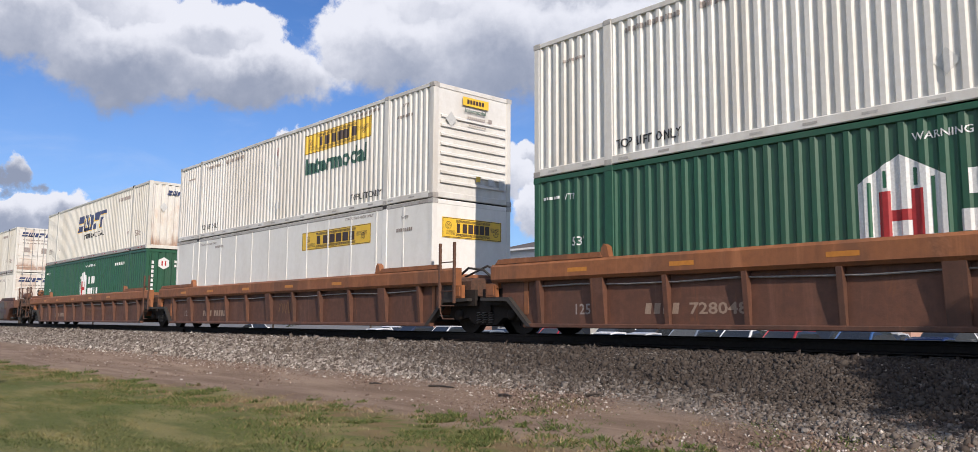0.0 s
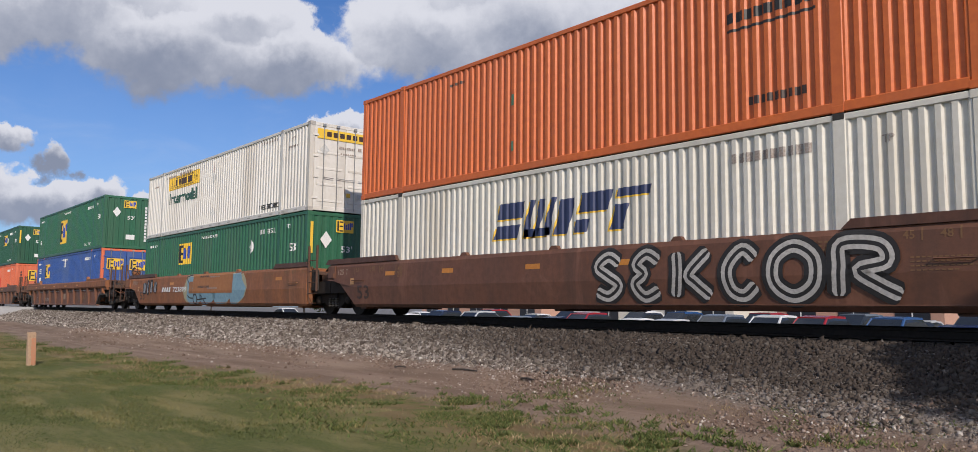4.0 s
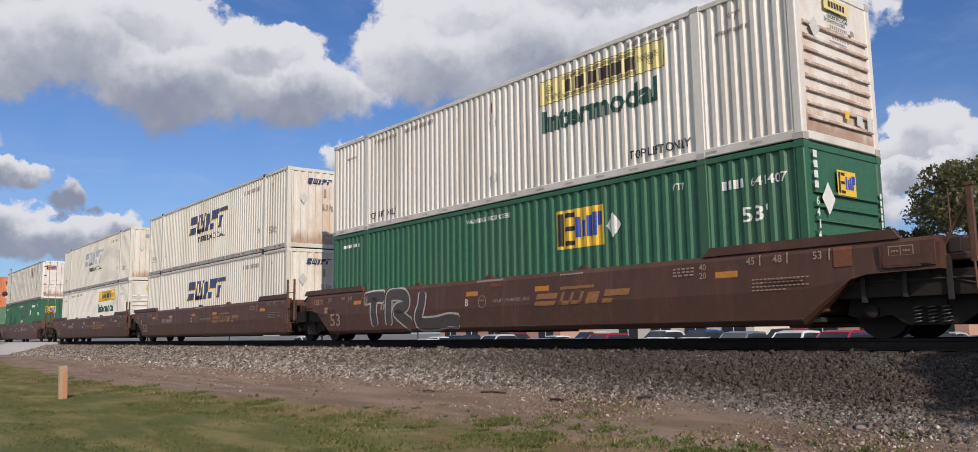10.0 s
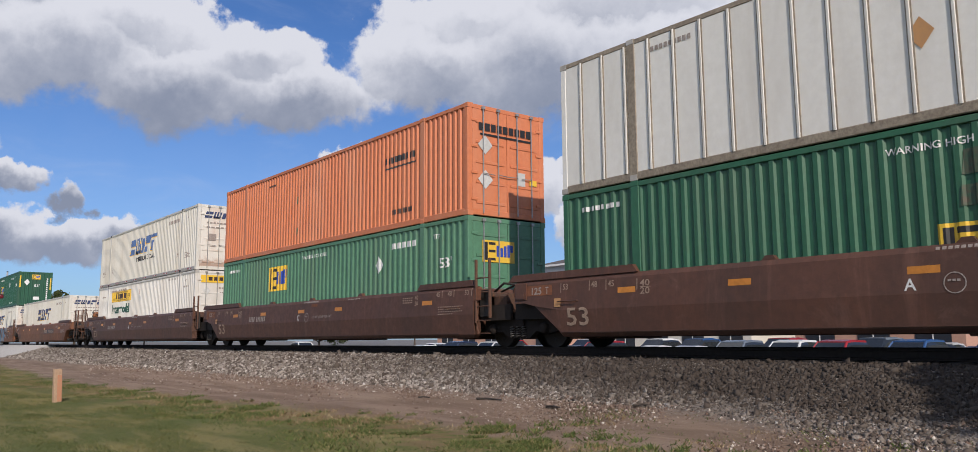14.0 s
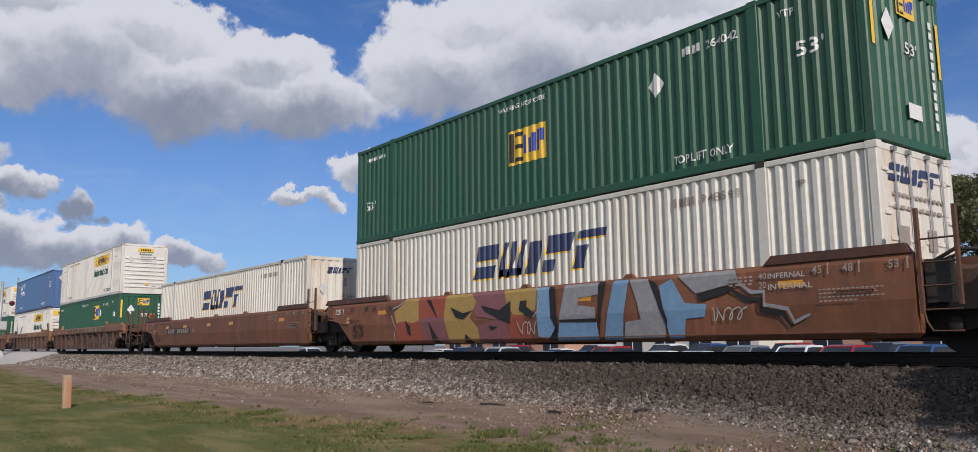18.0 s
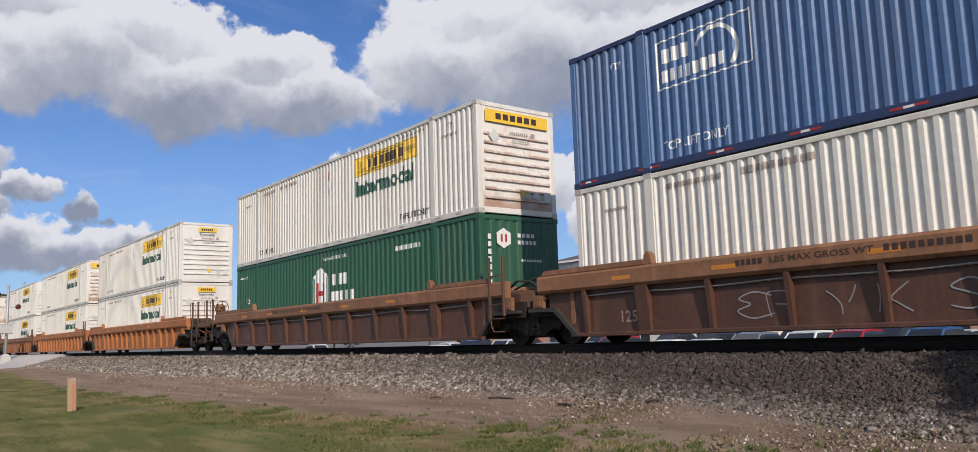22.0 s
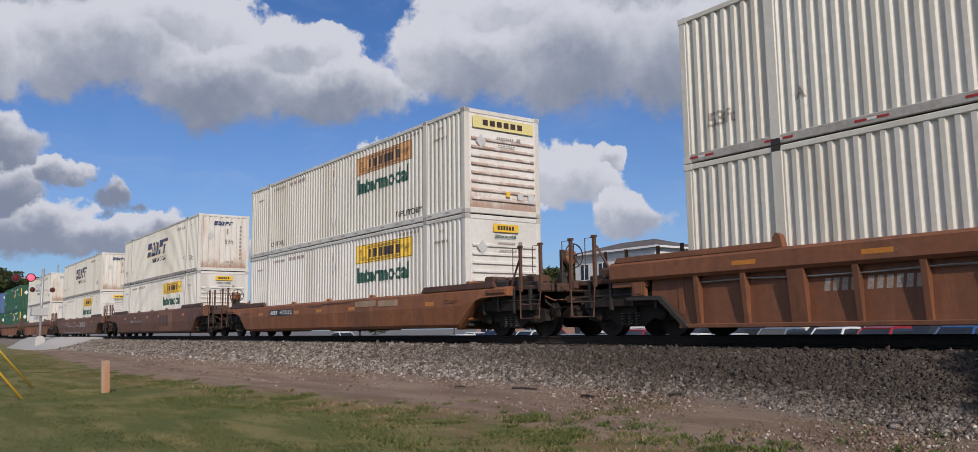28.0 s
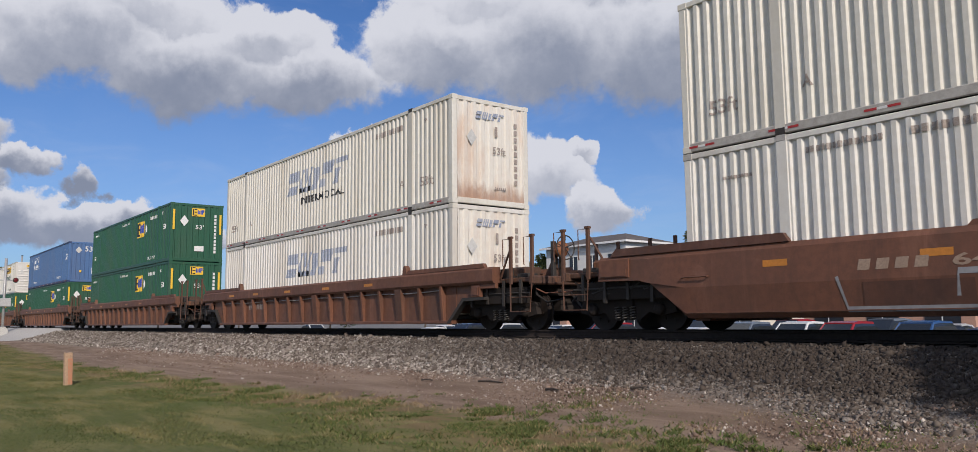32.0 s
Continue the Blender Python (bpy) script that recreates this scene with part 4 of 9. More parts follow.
SPECS = {
    "yellow": dict(paint=white_box, rail=white_box, cast=grey_rail, sill_marks="slots", end="level", marks=yellow_marks(), end_marks=yellow_end()),
    "yellow_wide": dict(paint=white_box, end_paint=white_end, rail=white_box, cast=grey_rail, sill_marks="slots", end="level", marks=yellow_marks(), end_marks=yellow_end(wide=True)),
    "yellow_flip": dict(paint=white_box, rail=white_box, cast=grey_rail, sill_marks="slots", end="doors", marks=yellow_marks(flip=True), end_marks=yellow_end(wide=True)),
    "yellow_old": dict(paint=white_box, end_paint=white_end, rail=white_box, cast=grey_rail, sill_marks="slots", end="level", marks=yellow_marks(film=logo_straw), end_marks=yellow_end(film=logo_straw)),
    "yellow_tan": dict(paint=cream, end_paint=white_end, rail=white_box, cast=grey_rail, sill_marks="slots", end="level", marks=yellow_marks(film=logo_tan), end_marks=yellow_end(film=logo_straw, wide=True)),
    "yellow_plate": dict(paint=white_plate, rail=grey_rail, post=white_plate, corner=white_plate, folds=FLAT, rivets=True, end="flat", marks=yellow_sign(-6.35, -2.68, 1.97, 2.50, logo_yellow, ink_brown) + [("stencil", ink_dull, word("STACK TWO HIGH ONLY", -3.95, 2.66, 0.075, 1.4) + word("WTP", -1.3, 2.45, 0.1) + bars(-1.5, -0.8, 2.15, 2.24, 8) + bars(-12.6, -11.9, 2.45, 2.53, 9) + word("STACK TWO HIGH ONLY", -13.9, 2.6, 0.075, 1.4), "")], end_marks=yellow_sign(-1.0, 0.95, 1.95, 2.45, logo_yellow, ink_brown)),
    "slant": dict(paint=cream, rail=grey_rail, top=cream, corner_cast=cream, cast=dark_steel, end_paint=cream_end, sill_marks="reflectors", end="upright", marks=slant_marks(), end_marks=slant_end()),
    "slant_faded": dict(paint=cream, rail=grey_rail, top=cream, corner_cast=cream, cast=dark_steel, end_paint=cream_end, sill_marks="reflectors", end="upright", marks=slant_marks(ink_fade), end_marks=slant_end(ink_fade)),
    "slant_low": dict(paint=cream, rail=grey_rail, top=cream, corner_cast=cream, cast=dark_steel, end_paint=cream_end, sill_marks="reflectors", end="upright", marks=slant_marks(second=False), end_marks=slant_end()),
    "slant_low_faded": dict(paint=white_box, rail=grey_rail, top=white_box, corner_cast=cream, cast=dark_steel, end_paint=cream_end, sill_marks="reflectors", end="upright", marks=slant_marks(ink_fade, second=False), end_marks=slant_end(ink_fade)),
    "slant_doors": dict(paint=cream, rail=grey_rail, top=cream, corner_cast=cream, cast=dark_steel, end_paint=cream_end, sill_marks="reflectors", end="doors", marks=slant_marks(), end_marks=[("company_mark", ink_navy, strokes(-1.0, 2.30, 0.28, 5, 0.38, 0.075), ""), ("end_stencil", ink_dull, bars(-0.9, 0.9, 2.06, 2.12, 12) + bars(-0.9, 0.8, 1.86, 1.92, 8) + [rect(-0.8, -0.45, 1.3, 1.6), rect(0.2, 0.5, 1.25, 1.6)], "")]),
    "slant_low_doors": dict(paint=cream, rail=grey_rail, top=cream, corner_cast=cream, cast=dark_steel, end_paint=cream_end, sill_marks="reflectors", end="doors", marks=slant_marks(second=False), end_marks=[("company_mark", ink_navy, strokes(-1.0, 2.30, 0.28, 5, 0.38, 0.075), ""), ("end_stencil", ink_dull, bars(-0.9, 0.9, 2.06, 2.12, 12) + bars(-0.9, 0.8, 1.86, 1.92, 8) + [rect(-0.8, -0.45, 1.3, 1.6), rect(0.2, 0.5, 1.25, 1.6)], "")]),
    "block_green": dict(paint=green_dark, folds=WIDE, end="upright", cast=green_dark, marks=block_marks((-5.95, -4.50, 1.58, 2.42)), end_marks=block_end()),
    "block_green_front": dict(paint=green, folds=WIDE, end="level", cast=green, marks=block_marks((-5.95, -4.50, 1.58, 2.42), serial=(-1.62, -0.30, 2.26, 2.42)),
                              end_marks=block_sign(-0.36, 0.26, 2.05, 2.48, logo_yellow) + [("placard_holder", ink_white, [[(-0.90, 1.95), (-0.69, 1.67), (-0.48, 1.95), (-0.69, 2.23)]], "white diamond placard"),
                                                                                            ("stencil", ink_white, [rect(-1.10, -0.98, 2.10 + i * 0.17, 2.22 + i * 0.17) for i in range(4)] + [q for i, c in enumerate("641407") for q in word(c, -1.09, 1.82 - 0.19 * i, 0.14, 0.10, 0.012)] + [rect(1.08, 1.14, 0.8 + i * 0.13, 0.9 + i * 0.13) for i in range(11)], "")]),
    "block_green_low": dict(paint=green_dark, folds=WIDE, end="upright", cast=green_dark, marks=block_marks((-8.86, -7.50, 1.13, 1.97)), end_marks=block_end()),
    "block_green_mid": dict(paint=green, folds=WIDE, end="upright", cast=green, marks=block_marks((-9.95, -8.25, 0.70, 2.16), lozenge=False), end_marks=block_end(side=False)),
    "block_green_back": dict(paint=green, folds=WIDE, end="upright", cast=green, marks=block_marks((-11.75, -10.25, 1.56, 2.44)), end_marks=block_end()),
    "block_green_doors": dict(paint=green, folds=WIDE, end="doors", cast=green, marks=block_marks((-8.55, -7.20, 0.66, 1.40)) + [("spray_tag", tag_brown, strokes(-8.2, 1.62, 0.80, 4, 0.80, 0.10, 0.1), "faded brown spray-painted tag")], end_marks=[(n, m, p, lab) for n, m, p, lab in block_sign(-0.95, -0.25, 1.85, 2.35, logo_yellow)] + [("stencil", ink_white, bars(0.25, 0.9, 2.1, 2.28, 4) + word("270 828", 0.22, 1.80, 0.19, 0.80, 0.02) + bars(0.3, 0.9, 1.5, 1.6, 5), "")]),
    "block_faded": dict(paint=green_faded, folds=WIDE, end="doors", cast=green_faded, marks=block_marks((-11.85, -10.3, 1.56, 2.42)), end_marks=[(n, m, p, lab) for n, m, p, lab in block_sign(-0.85, 0.2, 1.75, 2.3, logo_yellow)]),
    "block_white": dict(paint=white_plate, rail=post_grey, top=post_grey, post=post_grey, corner=white_plate, folds=FLAT, panel_posts=white_box, end_paint=white_end, end="flat_posts", cast=grey_rail, marks=block_sign(-12.80, -11.42, 1.88, 2.50, logo_tan) + [("stencil", ink_black, word("53/102", -8.1, 2.4, 0.14, 0.5), ""), ("serial_stencil", ink_black, bars(-4.85, -3.4, 2.31, 2.48, 10), ""), ("placard_holder", logo_tan, [[(-8.75, 1.85), (-8.55, 1.6), (-8.35, 1.85), (-8.55, 2.1)]], "")], end_marks=block_sign(-0.6, 0.1, 2.25, 2.6, logo_tan) + [("end_stencil", ink_dull, [rect(0.85, 0.95, 0.7 + i * 0.19, 0.83 + i * 0.19) for i in range(8)], ""), ("rust_patch", rust_deck, [rect(-1.05, -0.45, 1.15, 1.5)], "")]),
    "block_white_brown": dict(paint=white_plate, rail=post_grey, top=post_grey, post=post_grey, corner=white_plate, folds=FLAT, panel_posts=post_grey, end_paint=white_end, end="flat_posts", cast=grey_rail, marks=block_sign(-12.80, -11.42, 1.88, 2.50, logo_tan) + [("stencil", ink_black, word("53/102", -8.1, 2.4, 0.14, 0.5), ""), ("stencil", ink_dull, bars(-3.1, -2.3, 0.33, 0.39, 9), ""), ("placard_holder", logo_tan, [[(-8.75, 1.85), (-8.55, 1.6), (-8.35, 1.85), (-8.55, 2.1)]], "")], end_marks=block_sign(-0.6, 0.1, 2.25, 2.6, logo_tan) + [("end_stencil", ink_dull, [rect(0.85, 0.95, 0.7 + i * 0.19, 0.83 + i * 0.19) for i in range(8)], ""), ("rust_patch", rust_deck, [rect(-1.05, -0.45, 1.15, 1.5)], "")]),
    "block_white_front": dict(paint=white_plate, rail=post_grey, top=post_grey, post=post_grey, corner=white_plate, folds=FLAT, panel_posts=white_box, end="doors", end_paint=white_end, hinge=dark_steel, cast=grey_rail, marks=block_sign(-4.72, -3.38, 1.82, 2.62, logo_tan) + [("stencil", ink_dull, word("53/102", -8.6, 2.4, 0.14, 0.5) + bars(-13.6, -12.6, 2.5, 2.6, 9), ""), ("placard_holder", logo_tan, [[(-8.75, 1.35), (-8.55, 1.1), (-8.35, 1.35), (-8.55, 1.6)]], "")], end_marks=block_sign(-1.05, -0.35, 2.2, 2.55, logo_tan)),
    "block_blue": dict(paint=blue_deep, post=blue_deep, corner=salmon, folds=WIDE, end="doors", cast=salmon, marks=block_marks((-13.64, -12.28, 1.53, 2.43), lozenge=False, big=False) + [("data_plate", ink_white, [rect(-8.35, -7.95, 2.1, 2.6)], ""), ("data_plate", ink_white, [rect(-15.28, -15.06, 1.30, 1.58)], "white data plate"), ("data_plate", ink_white, [rect(-15.02, -14.80, 1.34, 1.62)], ""), ("stencil", ink_white, word("53", -15.27, 1.87, 0.32, 0.50, 0.012), "")], end_marks=[(n, m, p, lab) for k in (-1.02, 0.16) for n, m, p, lab in block_sign(k, k + 0.86, 1.75, 2.35, logo_yellow)] + [("stencil", ink_white, bars(0.3, 0.9, 0.9, 1.02, 5) + bars(0.3, 0.9, 0.65, 0.75, 7), "")]),
    "block_salmon": dict(paint=salmon, folds=WIDE, end="upright", cast=salmon, marks=block_marks((-8.38, -7.17, 1.16, 1.90), lozenge=False, big=False) + [("repainted_patch", patch_red, [rect(-9.6, -8.42, 1.15, 2.05), rect(-7.13, -6.2, 1.15, 1.95)], "brighter red repainted patch")], end_marks=block_sign(-0.45, 0.62, 1.60, 2.42, logo_yellow) + [("stencil", ink_brown, word("53'", -0.2, 0.9, 0.22, 0.45) + [rect(-0.98, -0.88, 1.55 + i * 0.2, 1.7 + i * 0.2) for i in range(4)], "")]),
    "gable": dict(paint=green_dark, folds=WIDE, end="upright", cast=green_dark, marks=gable_marks(), end_marks=gable_end()),
    "amber": dict(paint=orange, end="doors", cast=orange, marks=amber_marks(), end_marks=amber_end()),
    "arc": dict(paint=blue_steel, rail=blue_dark, end="upright", sill_marks="reflectors", cast=blue_dark, marks=arc_marks(), end_marks=arc_end()),
}
SPECS["amber_faded"] = dict(SPECS["amber"], paint=orange_faded, cast=orange_faded)
SPECS["slant_doors_blue"] = dict(SPECS["slant_doors"], marks=slant_marks(ink_royal))
SPECS["slant_low_blue"] = dict(SPECS["slant_low"], marks=slant_marks(ink_royal, second=False))
LABELS = {
    "amber_faded": "chalky faded orange container, doors leading",
    "slant_doors_blue": "cream corrugated container, doors leading, royal blue mark", "slant_low_blue": "cream corrugated container with a royal blue mark",
    "yellow": "white corrugated container with a yellow sign", "yellow_wide": "white corrugated container with a wide yellow end sign",
    "yellow_flip": "white container, yellow sign near its rear", "yellow_old": "white corrugated container with a faded straw-yellow sign",
    "yellow_tan": "off-white corrugated container with a browned sign panel", "yellow_plate": "smooth white plate-sided container with riveted seams",
    "slant": "cream corrugated container with a slanted navy company mark", "slant_faded": "cream corrugated container with a faded blue company mark",
    "slant_low": "cream corrugated container, plain navy mark", "slant_low_faded": "white corrugated container, worn blue mark",
    "slant_doors": "cream corrugated container, doors leading, navy mark", "slant_low_doors": "cream corrugated container, doors leading",
    "block_green": "dark green corrugated container with a square yellow sign", "block_green_front": "dark green container, serial in its front bay", "block_green_mid": "dark green container with a tall yellow sign", "block_green_low": "dark green container with a yellow sign at mid-length",
    "block_green_back": "dark green container, yellow sign near its rear", "block_green_doors": "dark green container, doors leading, low yellow sign",
    "block_faded": "faded green container with doors leading", "block_white": "weathered white plate container with raised white panel posts", "block_white_brown": "weathered white plate container with browned panel posts",
    "block_white_front": "white plate container with rust-streaked doors", "block_blue": "deep blue container with red corner posts and doors",
    "block_salmon": "sun-faded red corrugated container with a yellow sign", "gable": "dark green container with a white house-shaped mark",
    "amber": "orange corrugated container with doors leading", "arc": "steel-blue container with a white outlined mark",
}

# ---------------------------------------------------------------- well cars
REAR = -LONG


def loft(sections):
    """A skin through closed sections, each a list of points."""
    s = Shape()
    m = len(sections[0])
    for sec in sections:
        s.v += sec
    for i in range(len(sections) - 1):
        for j in range(m):
            a, b = i * m + j, i * m + (j + 1) % m
            s.f.append((a, b, b + m, a + m))
    s.f.append(tuple(range(m))[::-1])
    s.f.append(tuple((len(sections) - 1) * m + j for j in range(m)))
    return s


SMOOTH_PROF = [(-1.30, 0.22), (-1.43, 0.23), (-1.49, 0.30), (-1.535, 0.78), (-1.505, 1.36), (-1.46, 1.45), (-1.31, 1.45)]


def smooth_y(z):
    return float(np.interp(z, [p[1] for p in SMOOTH_PROF[1:6]], [p[0] for p in SMOOTH_PROF[1:6]]))


def smooth_section(x, zb, top=1.45):
    k = (top - 0.78) / 0.67
    return [(x, y, max(z if z < 0.8 else 0.78 + (z - 0.78) * k, zb)) for y, z in SMOOTH_PROF[:-1]] + [(x, -1.31, top), (x, -1.30, max(0.40, zb))]


def bogie():
    """A two-axle freight truck with its origin on the rail tops below its middle."""
    root = new("truck")
    prof = [(-1.28, 0.36), (-1.22, 0.62), (-0.98, 0.66), (-0.62, 0.80), (0.62, 0.80), (0.98, 0.66), (1.22, 0.62), (1.28, 0.36), (0.98, 0.30), (0.60, 0.36),
            (0.36, 0.20), (-0.36, 0.20), (-0.60, 0.36), (-0.98, 0.30)]
    sf = part("side_frame", Shape().prism(prof, -1.10, -0.95, "y"), truck_steel, root)
    again("side_frame", sf, root, y=2.05)
    part("bolster", Shape().box(-0.22, 0.22, -1.15, 1.15, 0.46, 0.72, 0.05), truck_steel, root)
    spring = None
    for y in (-1.115,):
        for x in (-0.2, 0.0, 0.2):
            sh = Shape().tube([(x + 0.06 * math.cos(q * 0.9), y + 0.06 * math.sin(q * 0.9), 0.21 + q * 0.0075) for q in range(36)], 0.013, 5)
            if spring is None:
                spring = part("spring", sh, spring_grey, root, "dull grey coil spring", smooth=True)
                x00, y00 = x, y
            else:
                again("spring", spring, root, x - x00, y - y00)
    for x in (-0.89, 0.89):
        for y in (-1.12,):
            part("bearing_cap", Shape().lathe([(-0.07, 0.05), (-0.06, 0.115), (0.05, 0.13), (0.07, 0.10)] if y < 0 else [(-0.07, 0.10), (-0.05, 0.13), (0.06, 0.115), (0.07, 0.05)], (x, y, 0.42), "y", 12), truck_steel, root, smooth=True)
        part("brake_beam", Shape().box(x * 0.42 - 0.04, x * 0.42 + 0.04, -0.85, 0.85, 0.34, 0.42, 0.01), truck_steel, root)
    for k, x in enumerate((-0.89, 0.89)):
        sh = Shape()
        for sgn in (-1, 1):
            y = 0.7175 * sgn
            pr = [(-0.07, 0.16), (-0.068, 0.33), (-0.07, 0.42), (0.055, 0.425), (0.06, 0.455), (0.085, 0.455), (0.088, 0.33), (0.09, 0.14)]
            if sgn > 0:
                pr = [(-e, r) for e, r in pr][::-1]
            sh.lathe(pr, (0, y, 0), "y", 28)
            for q in range(6):
                t = math.pi / 3 * q
                sh.box(0.24 * math.cos(t) - 0.03, 0.24 * math.cos(t) + 0.03, y - 0.085, y + 0.085, 0.24 * math.sin(t) - 0.03, 0.24 * math.sin(t) + 0.03)
        sh.lathe([(-1.05, 0.075), (1.05, 0.075)], (0, 0, 0), "y", 10)
        ws = part("wheelset", sh, wheel_steel, root)
        ws.location = (x, 0, 0.42)
    return root


post_rust = surface("dark_rusted_post", (0.145, 0.064, 0.036), (0.085, 0.042, 0.027), 4.0, 0.75, stain=(0.04, 0.028, 0.022), stain_amt=0.6, rust=0.5, bump=0.25)
pipe_grey = surface("grey_air_pipe", (0.34, 0.33, 0.32), (0.22, 0.20, 0.18), 4.0, 0.5, rust=0.2)
well_buff = surface("buff_patch_paint", (0.48, 0.36, 0.25), (0.40, 0.27, 0.17), 2.0, 0.6, stain=(0.12, 0.07, 0.04), stain_amt=0.4, rust=0.3)
ink_amber = surface("amber_company_paint", (0.33, 0.155, 0.052), (0.24, 0.11, 0.044), 5.0, rough=0.6, bump=0.0, rand=0.0)
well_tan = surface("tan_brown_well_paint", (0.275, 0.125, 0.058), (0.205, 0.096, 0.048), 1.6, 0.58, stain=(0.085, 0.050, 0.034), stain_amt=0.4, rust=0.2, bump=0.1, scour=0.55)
rust_bleed = surface("orange_rust_bleed", (0.25, 0.085, 0.030), (0.12, 0.050, 0.028), 2.2, 0.7, rust=0.4, bump=0.2, grain=0.9)
ink_tan = surface("dusty_tan_stencil_paint", (0.40, 0.29, 0.21), (0.27, 0.19, 0.14), 8.0, rough=0.6, bump=0.0, rand=0.0)
spring_grey = surface("spring_steel", (0.13, 0.118, 0.105), rough=0.5, metal=0.3, rust=0.2)
TRUCK = bogie()


def add_truck(car, x):
    """Puts a copy of the truck under a car as one of its parts."""
    t = copy_thing(TRUCK, pose(x, 0, 0))
    t.parent = car
    return t


def stanchion(root, x, y, z0, z1, paint, r=0.028):
    part("grab_post", Shape().box(x - 0.045, x + 0.045, y - 0.03, y + 0.03, z0, z1, 0.01).box(x - 0.06, x + 0.06, y - 0.04, y + 0.04, z1 - 0.02, z1 + 0.03), paint, root)
    part("grab_iron", Shape().tube([(x - 0.045, y, z1 - 0.02), (x - 0.27, y - 0.02, z1 - 0.02), (x - 0.27, y - 0.02, z1 - 0.62), (x - 0.25, y - 0.02, z1 - 0.66)], 0.012, 5), paint, root)


def hand_wheel(root, x, y, z, sgn, paint):
    """A spoked brake wheel that faces the end of the car, its gear housing and the frame that holds it."""
    sh = Shape()
    n, R, r = 24, 0.28, 0.016
    rim = [(x, y + R * math.cos(2 * math.pi * i / n), z + R * math.sin(2 * math.pi * i / n)) for i in range(n + 1)]
    sh.tube(rim, r, 6)
    for i in range(5):
        a = math.pi / 2 + 2 * math.pi / 5 * i
        sh.tube([(x - sgn * 0.03, y, z), (x, y + R * math.cos(a), z + R * math.sin(a))], 0.013, 5)
    part("hand_brake_wheel", sh, paint, root)
    prof = [(0.05, 0.05), (0.07, 0.17), (0.13, 0.20), (0.22, 0.18), (0.24, 0.06)]
    part("brake_housing", Shape().lathe([(-sgn * e, q) for e, q in (prof if sgn < 0 else prof[::-1])][::1], (x, y, z - 0.03), "x", 14), well_orange, root, "rusty round brake housing", smooth=True)
    part("brake_post", Shape().box(x - sgn * 0.30 - 0.05, x - sgn * 0.30 + 0.05, y - 0.16, y - 0.06, 1.1, z + 0.16, 0.01), paint, root)
    part("brake_post", Shape().box(x - sgn * 0.30 - 0.05, x - sgn * 0.30 + 0.05, y + 0.10, y + 0.20, 1.1, z + 0.10, 0.01), paint, root)
    part("brake_frame", Shape().prism([(x - sgn * 0.34, 1.12), (x - sgn * 0.78, 1.12), (x - sgn * 0.34, z - 0.12)], y - 0.04, y + 0.06, "y"), rust_deck, root)
    part("brake_chain", Shape().tube([(x - sgn * 0.16, y, z - 0.2), (x - sgn * 0.14, y + 0.04, 1.0)], 0.016, 5), dark_steel, root)


def ladder(root, x0, x1, y, z0, z1, n, paint):
    sh = Shape()
    for i in range(n):
        z = z0 + (z1 - z0) * i / (n - 1)
        sh.tube([(x0, y, z), (x1, y, z)], 0.014, 5)
    part("ladder_rungs", sh, paint, root)
    part("ladder_stile", Shape().box(x0 - 0.03, x0 + 0.03, y - 0.03, y + 0.03, z0 - 0.05, z1 + 0.45, 0.008), paint, root)
    part("ladder_stile", Shape().box(x1 - 0.03, x1 + 0.03, y - 0.03, y + 0.03, z0 + 0.06, z1 + 0.45, 0.008), paint, root)
    part("step_bracket", Shape().tube([(x0, y, z0 + 0.05), (x0 + 0.04, y, z0 - 0.16), (x0 + 0.12, y, z0 - 0.30), (x1, y, z0 - 0.30)], 0.016, 5), paint, root)


